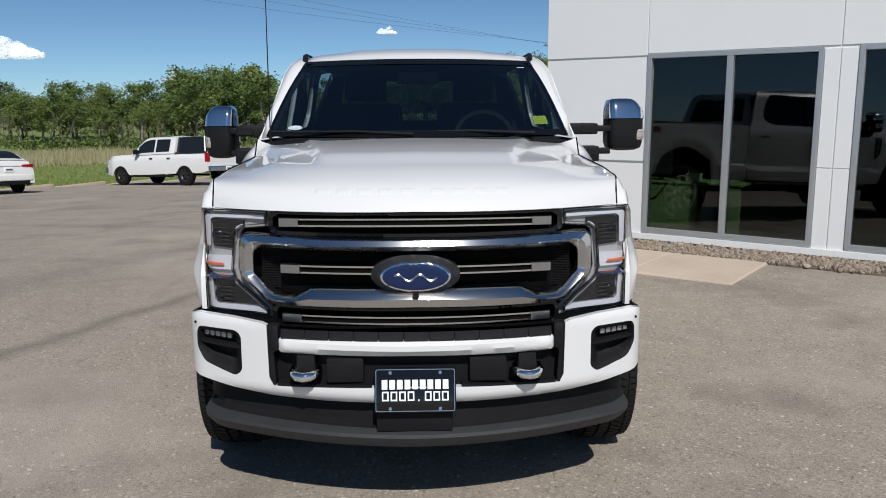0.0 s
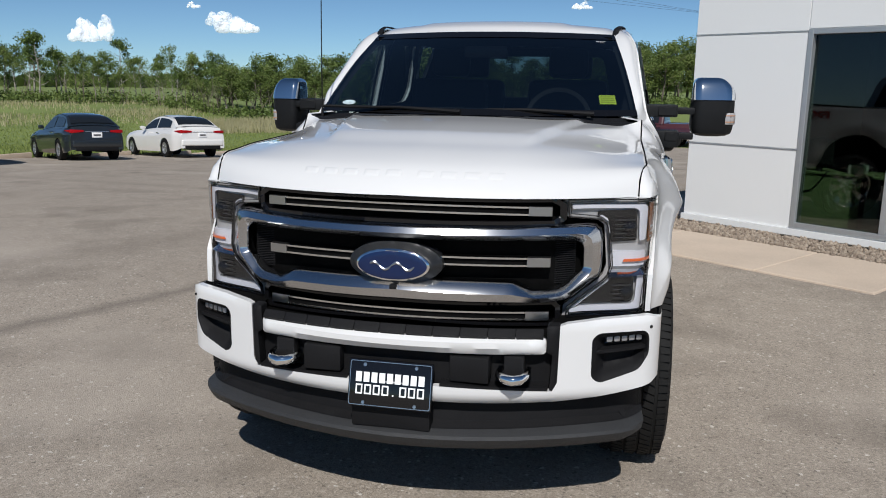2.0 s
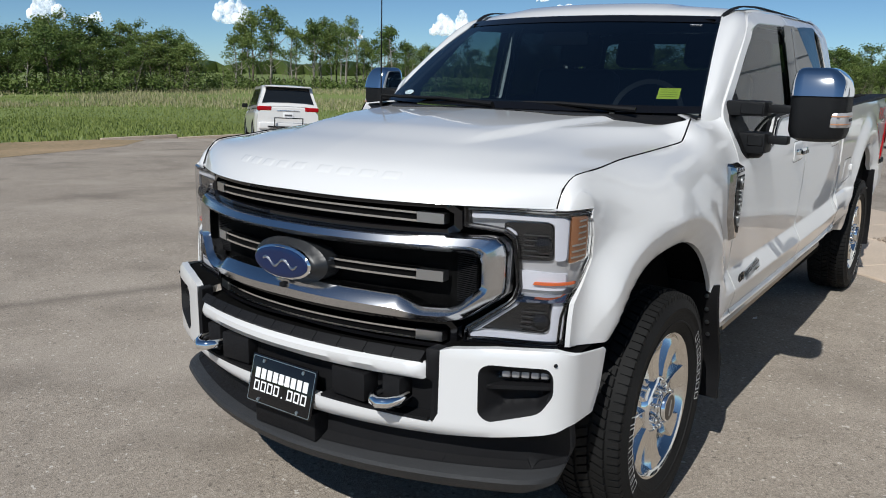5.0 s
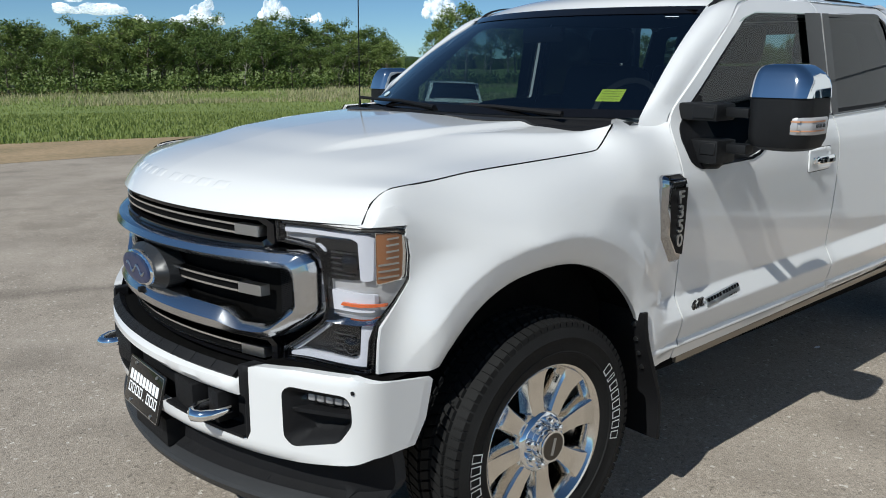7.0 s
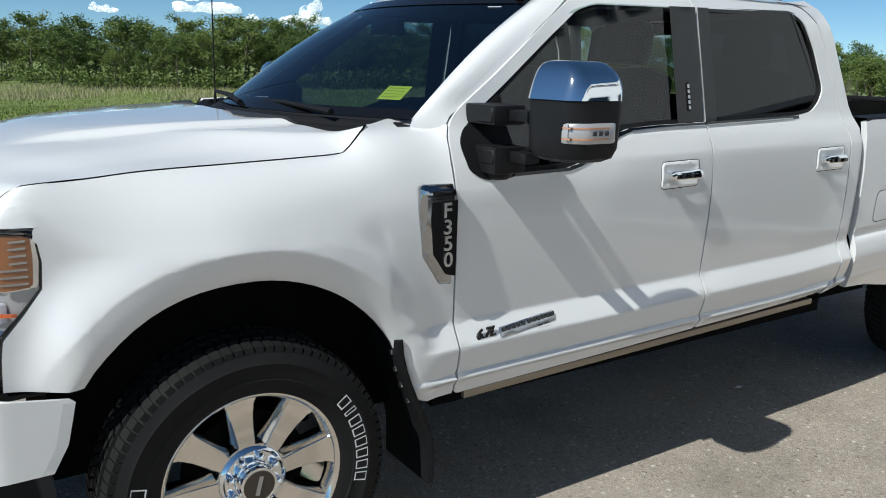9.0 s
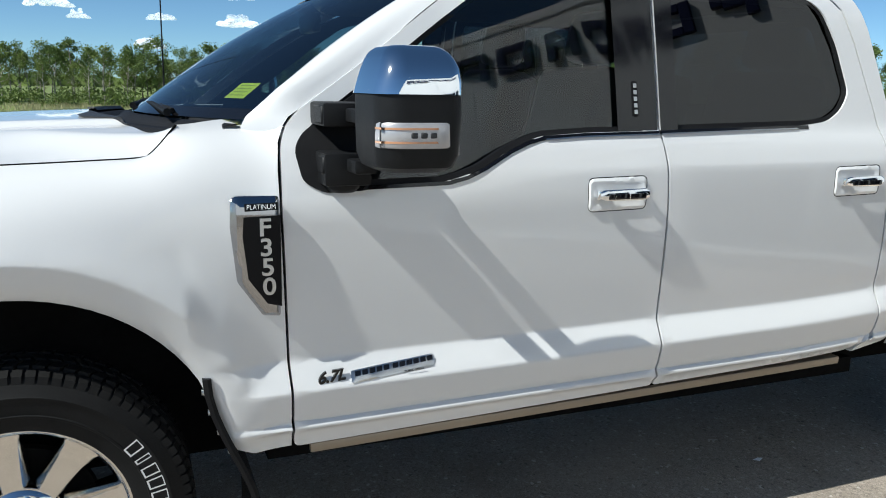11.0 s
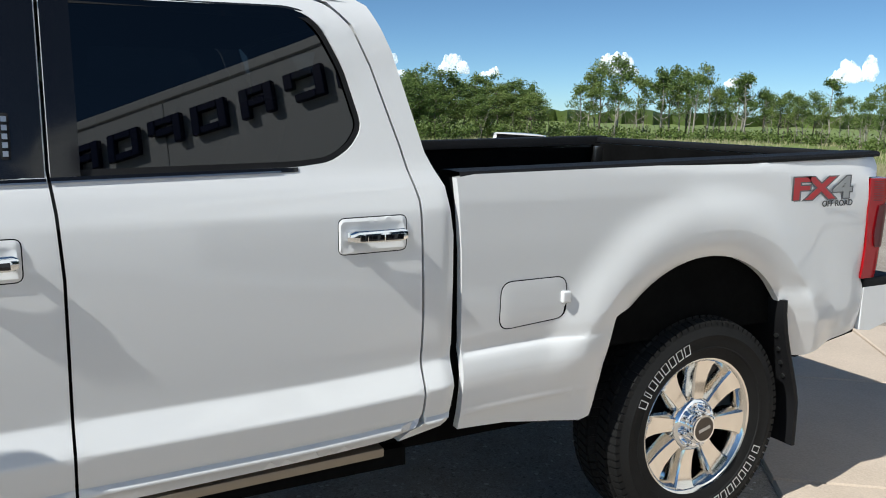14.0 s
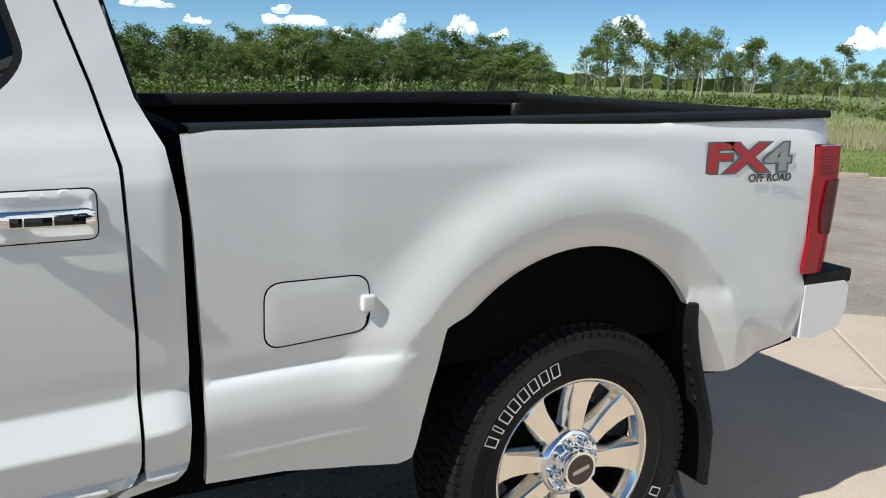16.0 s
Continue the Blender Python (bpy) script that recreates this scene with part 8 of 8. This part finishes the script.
def small_pickup(paint, label, rear, heading, rims, shell=None):
    car = thing("parked_pickup", label, "pickup truck", "parked cars")
    wb, hw, roof_z = 3.68, 1.0, 1.93
    nose, tail = -wb - 0.95, 1.25
    half = lambda y: hw * (1 - 0.12 * ease(-wb - 0.45, nose, y))
    top = [(nose, 1.02), (nose + 0.1, 1.12), (nose + 0.3, 1.19), (-wb + 0.55, 1.24), (-wb + 0.9, 1.26), (tail - 0.03, 1.32), (tail, 1.28)]
    bottom = [(nose, 0.45), (nose + 0.4, 0.38), (tail - 0.3, 0.50), (tail, 0.56)]
    part("body", body_skin(half, top, bottom, [(0, 0.46), (-wb, 0.46)], nose, tail), paint, car, angle=35)
    roof = [(-wb + 0.62, 1.26), (-wb + 1.35, roof_z - 0.07), (-wb + 1.8, roof_z), (-wb + 2.7, roof_z), (-wb + 2.95, roof_z - 0.08), (-wb + 3.10, 1.30)]
    base = [(-wb + 0.62, 1.24), (-wb + 3.1, 1.29)]
    part("cabin_shell", cabin(base, roof, hw * 0.94, hw * 0.73, -wb + 0.62, -wb + 3.10), paint, car, angle=35)
    panes(car, base, roof, hw * 0.94, hw * 0.73, [(-wb + 0.98, -wb + 1.92), (-wb + 2.02, -wb + 2.78)], [("windscreen", -wb + 0.70, -wb + 1.32), ("rear_window", -wb + 2.965, -wb + 3.07)])
    part("roof_panel", roof_skin(roof, hw, hw * 0.73, base, -wb + 1.32, -wb + 2.97), paint, car)
    if shell:
        sroof = [(-wb + 3.12, roof_z - 0.04), (0.95, roof_z - 0.05), (1.15, 1.32)]
        part("canopy", cabin([(-wb + 3.12, 1.28), (1.2, 1.3)], sroof, hw * 0.95, hw * 0.78, -wb + 3.12, 1.15), CAR_GLASS, car, "dark bed canopy glass", angle=25)
        part("canopy_roof", roof_skin(sroof, hw, hw * 0.79, [(-9, 1.3)], -wb + 3.12, 0.98), paint, car)
        for s in (1, -1):
            part("canopy_post", post((s * hw * 0.95, 1.12, 1.30), (s * hw * 0.79, 0.95, roof_z - 0.05), 0.14), paint, car)
            part("canopy_post", post((s * hw * 0.95, -wb + 3.2, 1.30), (s * hw * 0.79, -wb + 3.2, roof_z - 0.05), 0.16), paint, car)
    for s in (1, -1):
        part("tail_light", flip(box(s * 0.93 - 0.08, s * 0.93 + 0.08, tail - 0.12, tail + 0.015, 0.92, 1.27, 0.02, 3)), RED_LENS, car, "red tail light")
        part("head_light", flip(box(s * 0.74 - 0.15, s * 0.74 + 0.15, nose - 0.01, nose + 0.12, 0.84, 1.02, 0.03, 3)), LAMP_GREY, car, "clear headlight")
        part("side_mirror", flip(box(s * (hw + 0.09) - 0.10, s * (hw + 0.09) + 0.10, -wb + 1.02, -wb + 1.14, 1.24, 1.44, 0.03)), BLACK_PLASTIC, car, "door mirror")
        for y in (-wb + 1.75, -wb + 2.75):
            part("door_pull", flip(box(s * hw - 0.015, s * hw + 0.02, y, y + 0.16, 1.06, 1.10, 0.008)), BLACK_PLASTIC, car)
        for y in (0, -wb):
            car_wheel(car, s * (hw - 0.12), y, 0.41, rims)
        part("step_bar", tube([(s * (hw - 0.02), -wb + 0.6, 0.38), (s * (hw - 0.02), -0.65, 0.38)], 0.045, 8), BLACK_PLASTIC, car, "black step bar")
    part("rear_bumper", flip(box(-0.96, 0.96, tail - 0.05, tail + 0.14, 0.56, 0.76, 0.03, 2)), SATIN, car, "silver rear bumper")
    part("front_bumper", flip(box(-0.92, 0.92, nose - 0.10, nose + 0.10, 0.50, 0.74, 0.04, 2)), SATIN, car, "silver front bumper")
    part("front_grille", flip(box(-0.55, 0.55, nose - 0.015, nose + 0.05, 0.78, 1.04, 0.02, 2)), GLOSS_BLACK, car, "dark grille")
    plate_of(car, tail + 0.141, 0.66)
    place(car, rear, heading)
    return car


WHITE_CAR = car_paint("white_car_paint", (0.74, 0.73, 0.71))
BLACK_CAR = car_paint("black_car_paint", (0.014, 0.018, 0.022))
MAROON = car_paint("maroon_car_paint", (0.05, 0.006, 0.008))
van(WHITE_CAR, (-17.05, 16.1), (-0.80, 0.60))
sedan(BLACK_CAR, "black sedan parked nose to the kerb", 4.60, 2.69, 1.80, 1.47, (-15.9, 20.4), (-0.80, 0.60))
sedan(WHITE_CAR, "white sedan parked nose to the kerb", 4.87, 2.85, 1.85, 1.47, (-14.35, 24.0), (-0.82, 0.57))
small_pickup(WHITE_CAR, "white crew cab pickup with a dark glazed bed canopy", (-8.85, 29.4), (-0.86, 0.51), RIM_BLACK, True)
small_pickup(BLACK_CAR, "dark green pickup parked facing the road", (-5.2, 41.4), (0.97, -0.25), RIM)
small_pickup(MAROON, "maroon pickup parked beside the trees", (4.2, 44.6), (-0.97, 0.25), RIM)
small_pickup(WHITE_CAR, "white pickup parked far back in the car park", (8.0, 46.0), (-0.97, 0.25), RIM)

# ---- gravel along the wall, and the sign ----
STONE = leaf_mat("river_stones", (0.20, 0.155, 0.12), (0.40, 0.33, 0.26), (0.62, 0.54, 0.45))
tagged(part("gravel_bed", flip(slab(-0.05, 12, 0.0, 0.62, -0.05, 0.012)), GRAVEL_BED, smooth=False), "brown bed of the gravel strip", "gravel", kind="structure")
gr = random.Random(5)
unit = bmesh.new()
bmesh.ops.create_icosphere(unit, subdivisions=1, radius=1)
uv_ = [v.co.copy() for v in unit.verts]
uf = [tuple(v.index for v in f.verts) for f in unit.faces]
unit.free()
sv, sf = [], []
for _ in range(5200):
    s, n = gr.uniform(-0.2, 9) if gr.random() < 0.8 else gr.uniform(-0.5, 4), gr.uniform(0.03, 0.62) + (gr.uniform(0, 0.08) if gr.random() < 0.1 else 0)
    r = gr.uniform(0.012, 0.030)
    m = Matrix.Translation(wall_pt(s, n, 0.012 + r * 0.3)) @ Euler((gr.uniform(0, 6), gr.uniform(0, 6), gr.uniform(0, 6))).to_matrix().to_4x4() @ Matrix.Diagonal((r * gr.uniform(0.9, 1.5), r, r * gr.uniform(0.5, 0.8), 1))
    o = len(sv)
    sv += [m @ v for v in uv_]
    sf += [tuple(i + o for i in f) for f in uf]
tagged(part("gravel", (sv, sf), STONE, smooth=False), "brown and grey river stones along the wall", "gravel", kind="stuff")

# the sign's lettering is a trade name: plain dark blue blocks of its size
sign = thing("wall_sign", "dark blue block lettering fixed high on the wall", "sign")
for k in range(9):
    a, wide, st = 2.28 + k * 0.52, 0.40 if k % 4 else 0.36, 0.095
    m = bmesh.new()
    slab(a, a + st, 0.012, 0.07, 3.45, 3.77, 0.008, m)
    slab(a + wide - st, a + wide, 0.012, 0.07, 3.45 if k % 3 else 3.60, 3.77, 0.008, m)
    slab(a + st, a + wide - st, 0.013, 0.068, 3.45 if k % 2 else 3.565, 3.53 if k % 2 else 3.645, 0.006, m)
    slab(a + st, a + wide - st, 0.013, 0.068, 3.69, 3.77, 0.006, m)
    block = part("sign_block", flip(m), SIGN_BLUE, sign, "dark blue sign block", smooth=False)
    for q in (0.06, wide - 0.06):
        part("standoff", flip(slab(a + q - 0.012, a + q + 0.012, 0.0, 0.02, 3.70, 3.724)), FRAME, block, smooth=False)


# a scrap of paper on the asphalt
scrap = part("paper_scrap", ([(0, 0, 0.004), (0.030, 0.006, 0.006), (0.034, 0.024, 0.016), (0.010, 0.030, 0.008), (0.016, 0.016, 0.012)], [(0, 1, 4), (1, 2, 4), (2, 3, 4), (3, 0, 4)]), WHITE_INK, smooth=False)
scrap.matrix_basis = pose(0.61, 3.73, 0.001, 0, 0, 25)
tagged(scrap, "small crumpled white paper scrap on the asphalt", "scrap")
